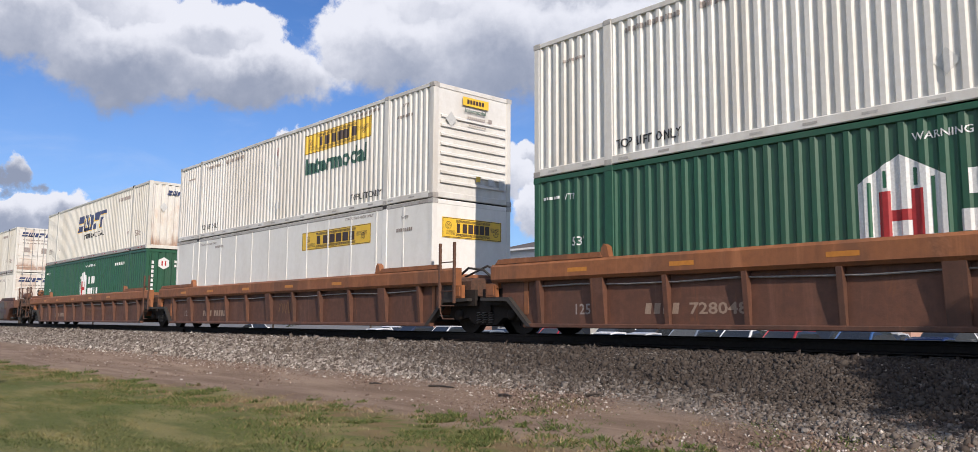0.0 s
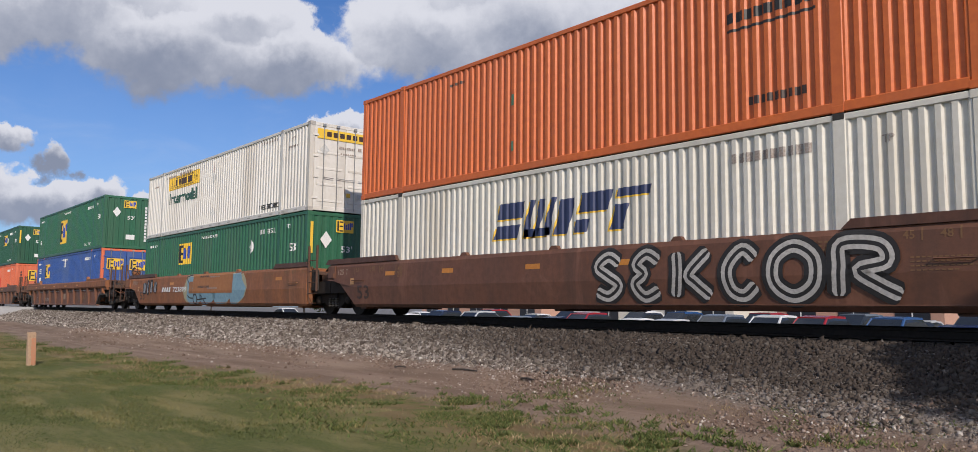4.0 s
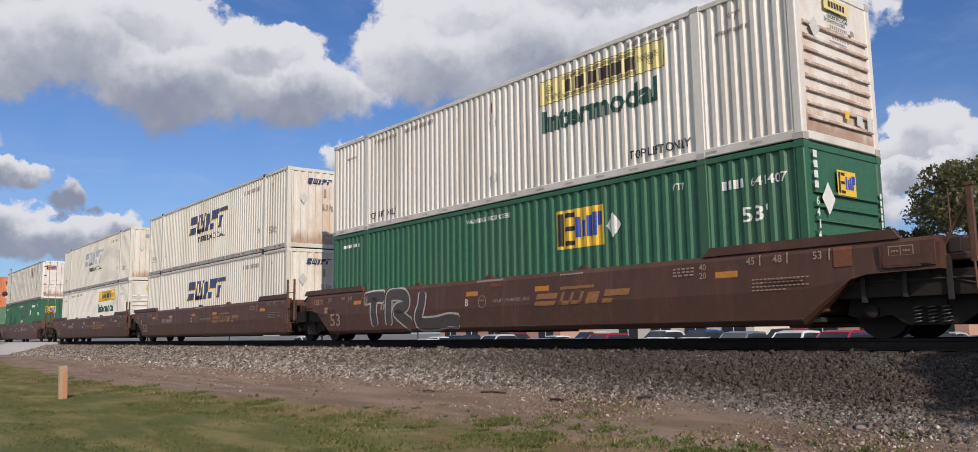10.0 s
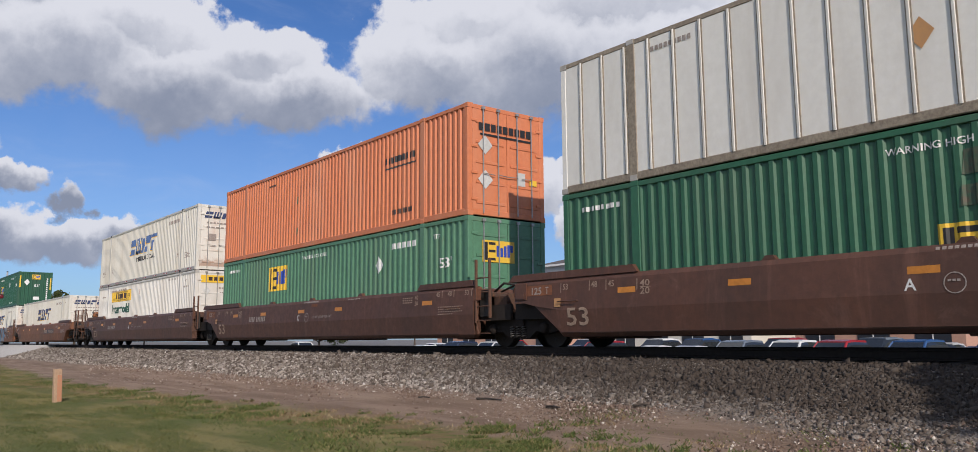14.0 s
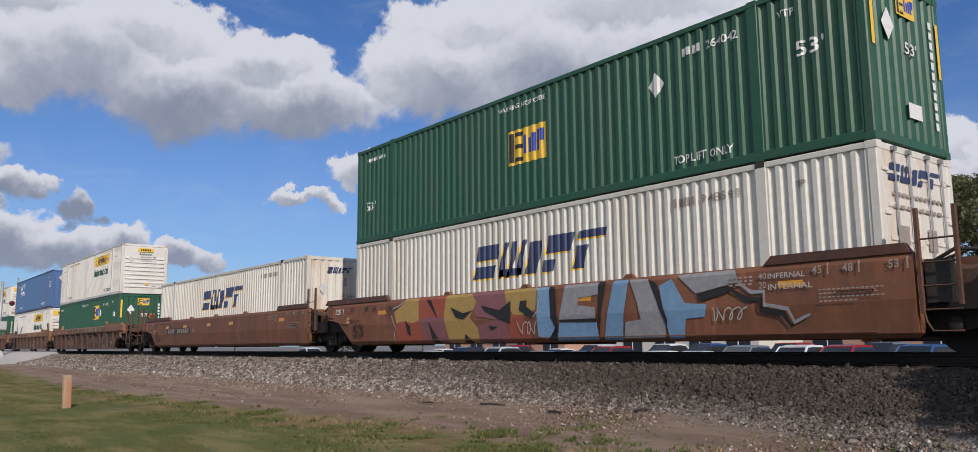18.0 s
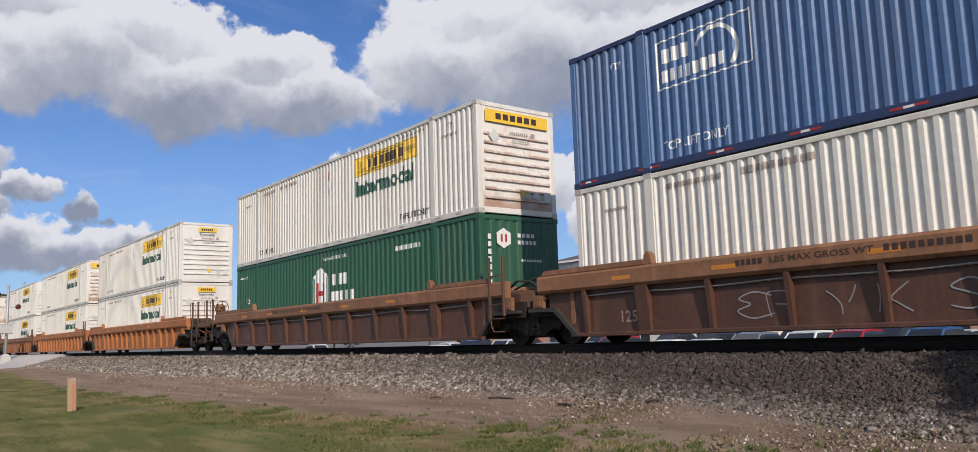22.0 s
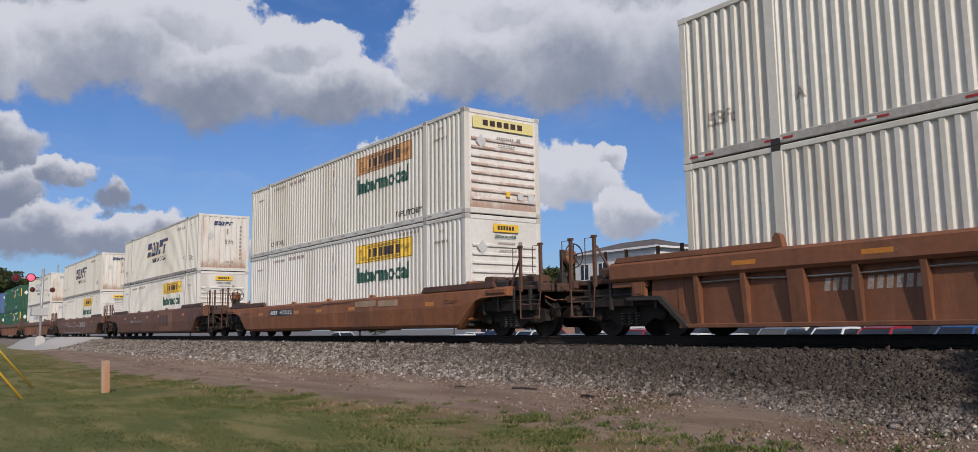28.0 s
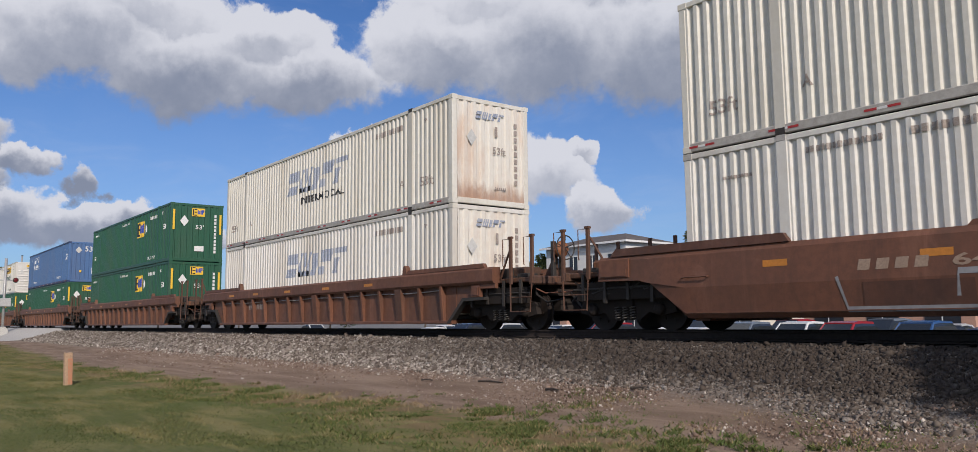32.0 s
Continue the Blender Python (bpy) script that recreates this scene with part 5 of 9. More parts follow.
def end_gear(root, sgn, x_end, coupled, paint, brake, side_box=True):
    """Everything past one end of the well. sgn: 1 at the front end, -1 at the rear end; x_end: where the container ends."""
    X = lambda d: x_end + sgn * d

    def bx(a, b, *rest, c=0.0):
        return Shape().box(min(X(a), X(b)), max(X(a), X(b)), *rest, c)
    part("centre_sill", bx(0.15, 3.0 if coupled else 1.7, -0.36, 0.36, 0.40, 0.76, c=0.03), truck_steel, root)
    part("draft_pan", bx(0.12, 2.9 if coupled else 1.6, -1.30, -1.22, 0.62, 0.98), truck_steel, root)
    part("end_bulkhead", bx(0.10, 0.22, -1.36, 1.36, 0.42, 1.42, c=0.02), paint, root)
    if not coupled:
        part("articulation_arm", bx(0.20, 1.72, -0.42, 0.42, 0.74, 1.10, c=0.05), rust_deck, root)
        part("end_shelf", bx(0.22, 0.80, -1.34, 1.34, 1.18, 1.30, c=0.02), rust_deck, root)
        part("side_bearing", bx(0.9, 1.35, -1.20, -0.75, 0.86, 1.24, c=0.06), rust_deck, root)
        part("side_bearing", bx(0.9, 1.35, 0.75, 1.20, 0.86, 1.24, c=0.06), rust_deck, root)
        part("brake_hose", Shape().tube([(X(0.4), -0.8, 1.32), (X(0.8), -0.82, 1.52), (X(1.3), -0.8, 1.46), (X(1.72), -0.78, 1.2)], 0.03, 6), dark_steel, root, smooth=True)
        part("air_pipe", Shape().tube([(X(0.3), -0.5, 1.34), (X(1.0), -0.4, 1.58), (X(1.7), -0.45, 1.34)], 0.025, 6), dark_steel, root, smooth=True)
        if sgn < 0:
            part("valve_box", bx(0.5, 1.0, -1.28, -0.86, 1.32, 1.62, c=0.04), rust_deck, root)
        else:
            ladder(root, X(0.58), X(1.10), -1.50, 0.62, 1.62, 4, post_rust)
            part("retainer_plate", bx(0.60, 1.0, -1.40, -1.36, 0.72, 1.34), dark_steel, root)
    else:
        part("end_platform", bx(0.20, 3.10, -0.55, 0.55, 0.78, 1.12, c=0.04), truck_steel, root)
        part("deck_plate", bx(0.22, 3.22, -1.20, 1.20, 1.12, 1.18), rust_deck, root)
        part("end_sill", bx(3.10, 3.26, -1.42, 1.42, 1.02, 1.22, c=0.03), rust_deck, root)
        part("side_beam", bx(0.22, 3.10, -1.30, -1.20, 1.09, 1.20, c=0.02), rust_deck, root)
        part("side_beam", bx(0.22, 3.10, 1.16, 1.30, 1.0, 1.24, c=0.02), paint, root)
        for i in range(3):
            part("cross_walk", bx(0.75 + i * 0.75, 0.95 + i * 0.75, -1.25, 1.25, 1.19, 1.25), dark_steel, root)
        for d in (2.45, 3.20):
            stanchion(root, X(d), -1.40, 1.05, 2.12, post_rust)
            part("grab_post", Shape().box(X(d) - 0.045, X(d) + 0.045, 1.37, 1.43, 1.05, 2.12, 0.01), post_rust, root)
        part("sill_step", Shape().tube([(X(2.45), -1.42, 1.05), (X(2.48), -1.44, 0.42), (X(3.16), -1.44, 0.42), (X(3.20), -1.42, 1.05)], 0.02, 6).tube([(X(2.46), -1.43, 0.74), (X(3.19), -1.43, 0.74)], 0.014, 5), post_rust, root)
        part("coupler_shank", bx(3.1, 3.62, -0.10, 0.10, 0.74, 0.94, c=0.02), truck_steel, root)
        part("coupler_knuckle", Shape().prism([(X(3.50), -0.16), (X(3.82), -0.19), (X(3.86), -0.02), (X(3.74), 0.03), (X(3.80), 0.16), (X(3.62), 0.22), (X(3.50), 0.16)], 0.70, 0.98, "z"), truck_steel, root)
        part("cut_lever", Shape().tube([(X(3.30), -1.38, 0.92), (X(3.42), -1.2, 0.82), (X(3.45), -0.3, 0.88), (X(3.6), -0.1, 0.98)], 0.014, 5), paint, root)
        part("air_hose", Shape().tube([(X(3.3), -0.32, 0.84), (X(3.5), -0.34, 0.66), (X(3.7), -0.3, 0.42), (X(3.86), -0.24, 0.5)], 0.028, 6), dark_steel, root, smooth=True)
        part("gear_box", bx(2.0, 2.6, -1.1, -0.6, 1.2, 1.46, c=0.05), rust_deck, root)
        part("brake_cylinder", Shape().lathe([(-0.30, 0.06), (-0.28, 0.14), (0.25, 0.14), (0.30, 0.05)], (X(1.1), -0.85, 1.34), "x", 12), rust_deck, root, smooth=True)
        part("brake_rod", Shape().tube([(X(0.3), -0.70, 1.36), (X(2.7), -0.62, 1.30)], 0.02, 5), rust_deck, root)
        part("air_pipe", Shape().tube([(X(0.3), -1.0, 1.24), (X(1.5), -1.02, 1.30), (X(3.1), -0.8, 1.12)], 0.022, 5), dark_steel, root)
        part("slanted_handrail", Shape().tube([(X(2.42), -1.36, 1.92), (X(1.95), -1.30, 1.20)], 0.026, 5), post_rust, root)
        part("brake_hose", Shape().tube([(X(2.7), -0.9, 1.1), (X(3.0), -1.1, 0.8), (X(3.3), -1.05, 0.62), (X(3.5), -0.7, 0.7)], 0.026, 6), dark_steel, root, smooth=True)
        rig = Shape()
        for k in range(7):
            d0, d1 = 0.5 + 0.33 * k, 0.9 + 0.36 * k
            z0, z1 = 0.72 + 0.11 * (k % 4), 1.02 - 0.10 * (k % 3)
            rig.tube([(X(d0), -1.24 - 0.03 * (k % 3), z0), (X((d0 + d1) / 2), -1.30, (z0 + z1) / 2 - 0.07), (X(d1), -1.22, z1)], 0.018, 5)
        for k in range(4):
            d = 0.8 + 0.62 * k
            rig.box(min(X(d), X(d + 0.07)), max(X(d), X(d + 0.07)), -1.34, -1.28, 0.55 + 0.06 * (k % 2), 1.15)
            rig.box(min(X(d - 0.2), X(d + 0.16)), max(X(d - 0.2), X(d + 0.16)), -1.2, -0.9, 1.20, 1.30 + 0.07 * (k % 3), 0.02)
        rig.tube([(X(0.45), -1.31, 0.86), (X(3.0), -1.31, 0.84)], 0.022, 5)
        part("brake_rigging", rig, dark_steel, root)
        part("lever_arm", Shape().box(min(X(1.2), X(1.9)), max(X(1.2), X(1.9)), -1.12, -1.06, 1.30, 1.38, 0.01), rust_deck, root)
        part("valve_body", Shape().box(min(X(0.5), X(0.85)), max(X(0.5), X(0.85)), -1.05, -0.6, 1.20, 1.52, 0.05), rust_deck, root)
        if brake:
            hand_wheel(root, X(3.15), -0.32, 1.90, sgn, dark_steel)
        if brake == "tank":
            part("air_reservoir", Shape().lathe([(-0.46, 0.05), (-0.42, 0.15), (-0.36, 0.19), (0.36, 0.19), (0.42, 0.15), (0.46, 0.05)], (X(1.35), -0.72, 1.70), "x", 16), well_rusty, root, "rusty air reservoir", smooth=True)
            part("reservoir_cradle", Shape().box(X(1.35) - 0.30, X(1.35) - 0.22, -0.90, -0.54, 1.18, 1.52).box(X(1.35) + 0.22, X(1.35) + 0.30, -0.90, -0.54, 1.18, 1.52), rust_deck, root)


def mark_side(root, name, material, polys, y, label="", lift=0.004):
    """Marks on a well side: y is the plane, or a function of the height."""
    if name == "repainted_patch" and len(polys) > 1:
        return [mark_side(root, name, material, [q], y, label, lift) for q in polys]
    sh = Shape()
    for poly in polys:
        if not callable(y):
            sh.quad(*[(p[0], y - lift, p[1]) for p in poly])
            continue
        zs = sorted({min(p[1] for p in poly), max(p[1] for p in poly), *[z for z in (0.30, 0.78, 1.36) if min(p[1] for p in poly) < z < max(p[1] for p in poly)]})
        flipped = [(p[1], p[0]) for p in poly]
        for a, b in zip(zs, zs[1:]):
            c = clip(flipped, a, b)
            if len(c) > 2:
                sh.quad(*[(p[1], y(p[0]) - lift, p[0]) for p in c])
    return part(name, sh, material, root, label)


def smooth_well(paint, front_coupled, rear_coupled, brake=False, bright=reflect_orange, marks=(), top=1.45):
    root = new("well_car")
    root.empty_display_size = 0.3
    f2, r2 = (2.05 if front_coupled else 1.35), (2.05 if rear_coupled else 1.35)
    secs = [smooth_section(REAR - r2, 0.98, top), smooth_section(REAR - 1.0, 0.96, top), smooth_section(REAR - 0.75, 0.90, top), smooth_section(REAR + 0.10, 0.22, top),
            smooth_section(-0.10, 0.22, top)] + ([smooth_section(0.75, 0.90, top), smooth_section(1.0, 0.96, top), smooth_section(f2, 0.98, top)] if front_coupled else [smooth_section(0.40, 0.22, top), smooth_section(0.50, 0.30, top)])
    near = part("side_wall", loft(secs), paint, root)
    mirrored = Shape()
    skin = loft(secs)
    mirrored.v = [(x, -y, z) for x, y, z in skin.v]
    mirrored.f = [q[::-1] for q in skin.f]
    part("side_wall", mirrored, paint, root)
    # guide flanges that flare out above both ends of the side
    for a, b in ((-1.95, 0.48 if not front_coupled else 1.5), (REAR - (1.6 if not rear_coupled else 1.75), REAR + 2.2)):
        for sg in (-1, 1):
            part("guide_flange", Shape().prism([(a, top + 0.002), (b, top + 0.002), (b - 0.10, top + 0.15), (a + 0.16, top + 0.15)], sg * 1.40, sg * 1.50, "y"), well_brown, root)
    part("well_floor", Shape().box(REAR - 0.1, 0.1, -1.30, 1.30, 0.27, 0.345), dark_steel, root)
    for i in range(3):
        x = -0.3 - i * (LONG - 0.6) / 2
        part("floor_beam", Shape().box(x - 0.16, x + 0.16, -1.30, 1.30, 0.18, 0.268, 0.02), paint, root)
    part("lower_weld", Shape().box(REAR + 0.1, -0.1, -1.515, -1.48, 0.318, 0.335), paint, root)
    # side hardware
    for x in (-11.14, -8.11, -4.98):
        part("side_tab", Shape().prism([(x - 0.14, top + 0.002), (x + 0.14, top + 0.002), (x + 0.08, top + 0.08), (x - 0.06, top + 0.08)], -1.46, -1.36, "y"), paint, root)
    for x in (-0.35, REAR + 0.35):
        part("grab_rail", Shape().tube([(x - 0.28, -1.50, 0.96), (x - 0.28, -1.58, 0.96), (x + 0.28, -1.58, 0.96), (x + 0.28, -1.50, 0.96)], 0.013, 5), paint, root)
    for xe, sg, cp in ((0.0, 1, front_coupled), (REAR, -1, rear_coupled)):
        if sg > 0 and not cp:
            continue
        a, b = (xe + sg * 1.22, xe + sg * 2.0) if cp else (xe + sg * 0.95, xe + sg * 1.32)
        a, b = min(a, b), max(a, b)
        part("door_frame", Shape().box(a, b, -1.555, -1.515, 1.03, top - 0.05, 0.01).box(a + 0.05, b - 0.05, -1.57, -1.55, 1.06, min(1.20, top - 0.08)), paint, root)
    if front_coupled and top > 1.4:
        part("placard_board", Shape().box(1.28, 1.80, -1.565, -1.52, 1.02, 1.40, 0.01), paint, root)
        mark_side(root, "placard_lines", ink_tan, ring(1.36, 1.72, 1.10, 1.34, 0.014) + [rect(1.36, 1.72, 1.19, 1.203), rect(1.53, 1.542, 1.203, 1.326)] + bars(1.40, 1.51, 1.25, 1.28, 3) + bars(1.57, 1.68, 1.25, 1.28, 3), -1.5655, "pale ruled placard")
    for sgn, xe, cp in ((1, 0.0, front_coupled), (-1, REAR, rear_coupled)):
        end_gear(root, sgn, xe, cp, paint, brake if sgn > 0 else False)
    # reflectors
    low = top < 1.4
    for x in (-14.43, -10.85 if low else -11.9, -8.9, -6.4, -1.68):
        mark_side(root, "reflector", bright, [rect(x, x + 0.45, 0.83, 0.94) if low else rect(x, x + 0.45, 1.06, 1.17)], smooth_y)
    for k, (name, mat, polys, label) in enumerate(marks):
        mark_side(root, name, mat, polys, smooth_y, label, 0.006 + 0.0008 * k)
    add_truck(root, REAR - 1.72)
    if front_coupled:
        add_truck(root, 1.72)
    return root


def posted_well(paint, front_coupled, rear_coupled, spacing=1.5, brake=False, marks=(), web=None, wide=(-2.0, -8.0, -14.1)):
    root = new("well_car")
    root.empty_display_size = 0.3
    web = web or paint
    f2, r2 = (1.9 if front_coupled else 1.1), (1.9 if rear_coupled else 1.1)
    chord_prof = [(-1.28, 1.10), (-1.47, 1.10), (-1.515, 1.16), (-1.515, 1.43), (-1.46, 1.485), (-1.28, 1.485)]
    for sg in (1, -1):
        pr = [(sg * y, z) for y, z in chord_prof]
        part("top_chord", Shape().prism(pr if sg > 0 else pr[::-1], REAR - r2, f2, "x"), paint, root)
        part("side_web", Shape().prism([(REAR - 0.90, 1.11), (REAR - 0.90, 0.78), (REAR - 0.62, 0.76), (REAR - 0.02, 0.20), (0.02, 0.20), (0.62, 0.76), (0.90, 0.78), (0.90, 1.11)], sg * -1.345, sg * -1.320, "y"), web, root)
        part("bottom_sill", Shape().box(REAR - 0.15, 0.15, *sorted((sg * -1.45, sg * -1.30)), 0.15, 0.235, 0.015), web, root)
    k = max(6, round((LONG - 0.6) / spacing))
    one = big = None
    for i in range(k + 1):
        x = REAR + 0.3 + (LONG - 0.6) * i / k
        w = 0.045
        heavy = min(abs(x - q) for q in wide) < 0.55 * spacing
        for sg in (-1,):
            ya, yb, yc = sg * 1.345, sg * 1.50, sg * 1.42
            pr = [(ya, 0.235), (yc, 0.235), (yb, 1.10), (ya, 1.10)]
            if heavy:
                part("side_post", Shape().prism(pr if sg < 0 else pr[::-1], x - 0.15, x + 0.15, "x"), web, root)
            else:
                part("side_post", Shape().prism(pr if sg < 0 else pr[::-1], x - w, x + w, "x"), web, root)
    # chord guides over both ends
    for a, b in ((-1.95, 0.5 if not front_coupled else 1.55), (REAR - (1.0 if not rear_coupled else 1.8), REAR + 2.0)):
        for sg in (-1, 1):
            part("guide_flange", Shape().prism([(a, 1.487), (b, 1.487), (b - 0.06, 1.59), (a + 0.10, 1.59)], sg * 1.38, sg * 1.48, "y"), paint, root)
    for x in (-2.05, -14.1):
        part("container_guide", Shape().prism([(x - 0.11, 1.487), (x + 0.11, 1.487), (x + 0.06, 1.69), (x - 0.02, 1.74), (x - 0.08, 1.66)], -1.47, -1.33, "y"), paint, root, "rusty upright container guide")
    part("well_floor", Shape().box(REAR - 0.1, 0.1, -1.30, 1.30, 0.27, 0.345), dark_steel, root)
    for i in range(3):
        x = -0.3 - i * (LONG - 0.6) / 2
        part("floor_beam", Shape().box(x - 0.16, x + 0.16, -1.30, 1.30, 0.17, 0.268, 0.02), web, root)
    part("brake_pipe", Shape().tube([(REAR + 0.3 + i * (LONG - 0.6) / 14, -1.392, 0.985 + 0.02 * math.sin(i * 1.9)) for i in range(15)], 0.016, 5), pipe_grey, root, "grey air pipe along the side")
    for sgn, xe, cp in ((1, 0.0, front_coupled), (-1, REAR, rear_coupled)):
        end_gear(root, sgn, xe, cp, paint, brake if sgn > 0 else False)
        # arch plate over the truck
        X = lambda d: xe + sgn * d
        arch = [(X(-0.06), 0.17), (X(0.06), 0.17), (X(0.66), 0.70), (X(1.5), 0.72), (X(1.5), 0.785), (X(0.62), 0.785)]
        for sg in (-1, 1):
            part("arch_plate", Shape().prism(arch, *sorted((sg * 1.30, sg * 1.46)), "y"), dark_steel, root)
        part("end_box", Shape().box(min(X(0.95), X(f2 if sgn > 0 else r2)), max(X(0.95), X(f2 if sgn > 0 else r2)), -1.44, -1.34, 0.98, 1.10, 0.01), paint, root)
        part("jack_box", Shape().box(min(X(1.0), X(1.32)), max(X(1.0), X(1.32)), -1.46, -1.36, 0.79, 1.09, 0.015).box(min(X(1.06), X(1.26)), max(X(1.06), X(1.26)), -1.475, -1.46, 0.84, 1.04), paint, root)
    for x in (-15.0, -12.6, -9.8, -6.9, -4.2):
        mark_side(root, "reflector", reflect_orange, [rect(x, x + 0.50, 1.24, 1.32)], -1.515)
    for k, (name, mat, polys, label) in enumerate(marks):
        y = -1.345
        if min(p[1] for q in polys for p in q) > 1.1:
            y = -1.515
        mark_side(root, name, mat, polys, y, label, 0.004 + 0.001 * k)
    add_truck(root, REAR - 1.72)
    if front_coupled:
        add_truck(root, 1.72)
    return root


# ---- what is painted on the wells
def car_number(x, z, h, n=6, mat=ink_dull, head=4, step=None, digits=""):
    w = step or h * 0.78
    if digits:
        return ("car_number", mat, bars(x, x + head * w, z, z + h, head, 0.34, 0.03) + word(digits, x + (head + 0.8) * w, z, h, 0.96 * n * w, 0.02), "")
    return ("car_number", mat, bars(x, x + head * w, z, z + h, head, 0.34, 0.03) + bars(x + (head + 0.8) * w, x + (head + 0.8 + n) * w, z, z + h, n, 0.34, 0.03), "")


def load_marks(mat=ink_white, big53=None):
    polys = word("40", -2.02, 1.22, 0.11) + word("20", -2.02, 1.07, 0.11) + word("45", -1.05, 1.25, 0.12) + word("48", -0.55, 1.25, 0.12) + word("53", 0.15, 1.25, 0.12)
    polys += [rect(-0.80, -0.775, 1.22, 1.40), rect(-0.30, -0.275, 1.22, 1.40), rect(0.42, 0.445, 1.22, 1.40)] + bars(-2.6, -2.1, 1.26, 1.29, 5) + bars(-2.6, -2.1, 1.20, 1.23, 5) + bars(-2.6, -2.1, 1.14, 1.17, 4)
    polys += bars(-0.95, 0.1, 0.98, 1.0, 14) + bars(-0.95, 0.0, 0.92, 0.94, 12) + bars(-0.95, 0.1, 0.86, 0.88, 14) + bars(-0.95, -0.3, 0.80, 0.82, 8)
    items = [("load_stencil", mat, polys, "")]
    if big53 is not None:
        items.append(("load_stencil", ink_dull, word("53", big53, 0.62, 0.34, 0.72), ""))
    return items


def rear_marks(mat=ink_tan, big=ink_tan, fine=ink_dull, joined=False):
    """Length marks by the rear end of a smooth side."""
    polys = word("53", -15.97, 1.20, 0.12) + word("48", -15.14, 1.21, 0.12) + word("45", -14.68, 1.20, 0.12) + word("40", -13.86, 1.17, 0.12, 0.24) + word("20", -13.86, 1.02, 0.12, 0.24)
    polys += [rect(-16.03, -16.01, 1.14, 1.34), rect(-15.20, -15.18, 1.15, 1.35), rect(-14.74, -14.72, 1.14, 1.34), rect(-13.94, -13.92, 1.10, 1.32), rect(-13.86, -13.60, 1.145, 1.158)]
    small = [q for k in range(4) for q in bars(-17.1, -16.35, 1.30 - 0.055 * k, 1.325 - 0.055 * k, 15 - 2 * k)] + bars(-17.1, -16.5, 0.92, 0.945, 9)
    if joined:
        small = word("125", -16.98, 1.14, 0.15, 0.36, 0.02) + word("T", -16.50, 1.14, 0.15, 0.10)
    return [("length_stencil", mat, polys, ""), ("load_stencil", big, word("53", -15.88, 0.46, 0.36, 0.66), ""), ("load_stencil", fine, small, ""), ("yellow_tag", logo_tan, [rect(-16.22, -16.02, 0.85, 1.03)], "small yellow tag")]


def brown_marks(letter="A", tag=False, gold=False, joined=False, digits=""):
    items = [car_number(-6.3, 0.86, 0.20, mat=ink_tan, step=0.21, digits=digits) if digits else car_number(-12.9, 0.86, 0.17), ("unit_letter", ink_white, word(letter, -8.95, 0.83, 0.17), ""), ("stencil", ink_dull, bars(-8.5, -7.5, 1.375, 1.42, 12) + word("LD LMT 115,600 PER UNIT", -7.87, 0.885, 0.07, 1.30) + bars(-5.6, -4.9, 1.36, 1.39, 9), ""),
             ("stencil", ink_dull, [[(-8.27 + r * math.cos(q * math.pi / 10), 0.91 + r * math.sin(q * math.pi / 10)) for r, q in ((0.15, p), (0.15, p + 1), (0.135, p + 1), (0.135, p))] for p in range(20)] + bars(-8.36, -8.18, 0.93, 0.96, 3), "round stencil")]
    if gold:
        items.append(("company_mark", ink_amber, strokes(-6.43, 0.74, 0.26, 4, 0.78, 0.085, 0.45) + [rect(-5.6, -4.6, 1.06, 1.12)], "faded gold company mark"))
    if tag:
        items += lettering([("T", -13.95, -12.55), ("R", -12.75, -11.15), ("L", -11.2, -9.0)], 0.26, 1.42, 0.30, 0.05, graf_white, graf_char, "charcoal spray-painted tag with white rims")
    items += [("rust_patch", rust_bleed, [rect(0.50, 0.80, 1.10, 1.41)], "orange rust patch"), ("rust_patch", rust_bleed, [rect(-17.55, -16.30, 1.11, 1.33)], ""), ("rust_patch", rust_bleed, [rect(-7.95, -7.55, 1.24, 1.33)], "")]
    return items + load_marks(ink_tan) + rear_marks(joined=joined)


def blobs(seed, x0, x1, z0, z1, count, fat):
    """Bulging spray-paint forms, each a leaning lens."""
    rnd = random.Random(seed)
    polys = []
    step = (x1 - x0) / count
    for i in range(count):
        cx, w = x0 + (i + 0.5) * step, step * fat
        lean = rnd.uniform(-0.18, 0.18)
        pts = []
        for q in range(12):
            t = 2 * math.pi * q / 12
            r = 1 + rnd.uniform(-0.22, 0.22)
            z = (z0 + z1) / 2 + (z1 - z0) / 2 * r * max(-1, min(1, 1.15 * math.sin(t)))
            z = max(z0, min(z1, z))
            pts.append((cx + w / 2 * r * math.cos(t) + lean * (z - z0), z))
        # keep each outline convex: split it into a fan
        c = (cx, (z0 + z1) / 2)
        for a, b in zip(pts, pts[1:] + pts[:1]):
            polys.append([c, a, b])
    return polys


def fan(pts, c):
    return [[c, a, b] for a, b in zip(pts, pts[1:] + pts[:1])]


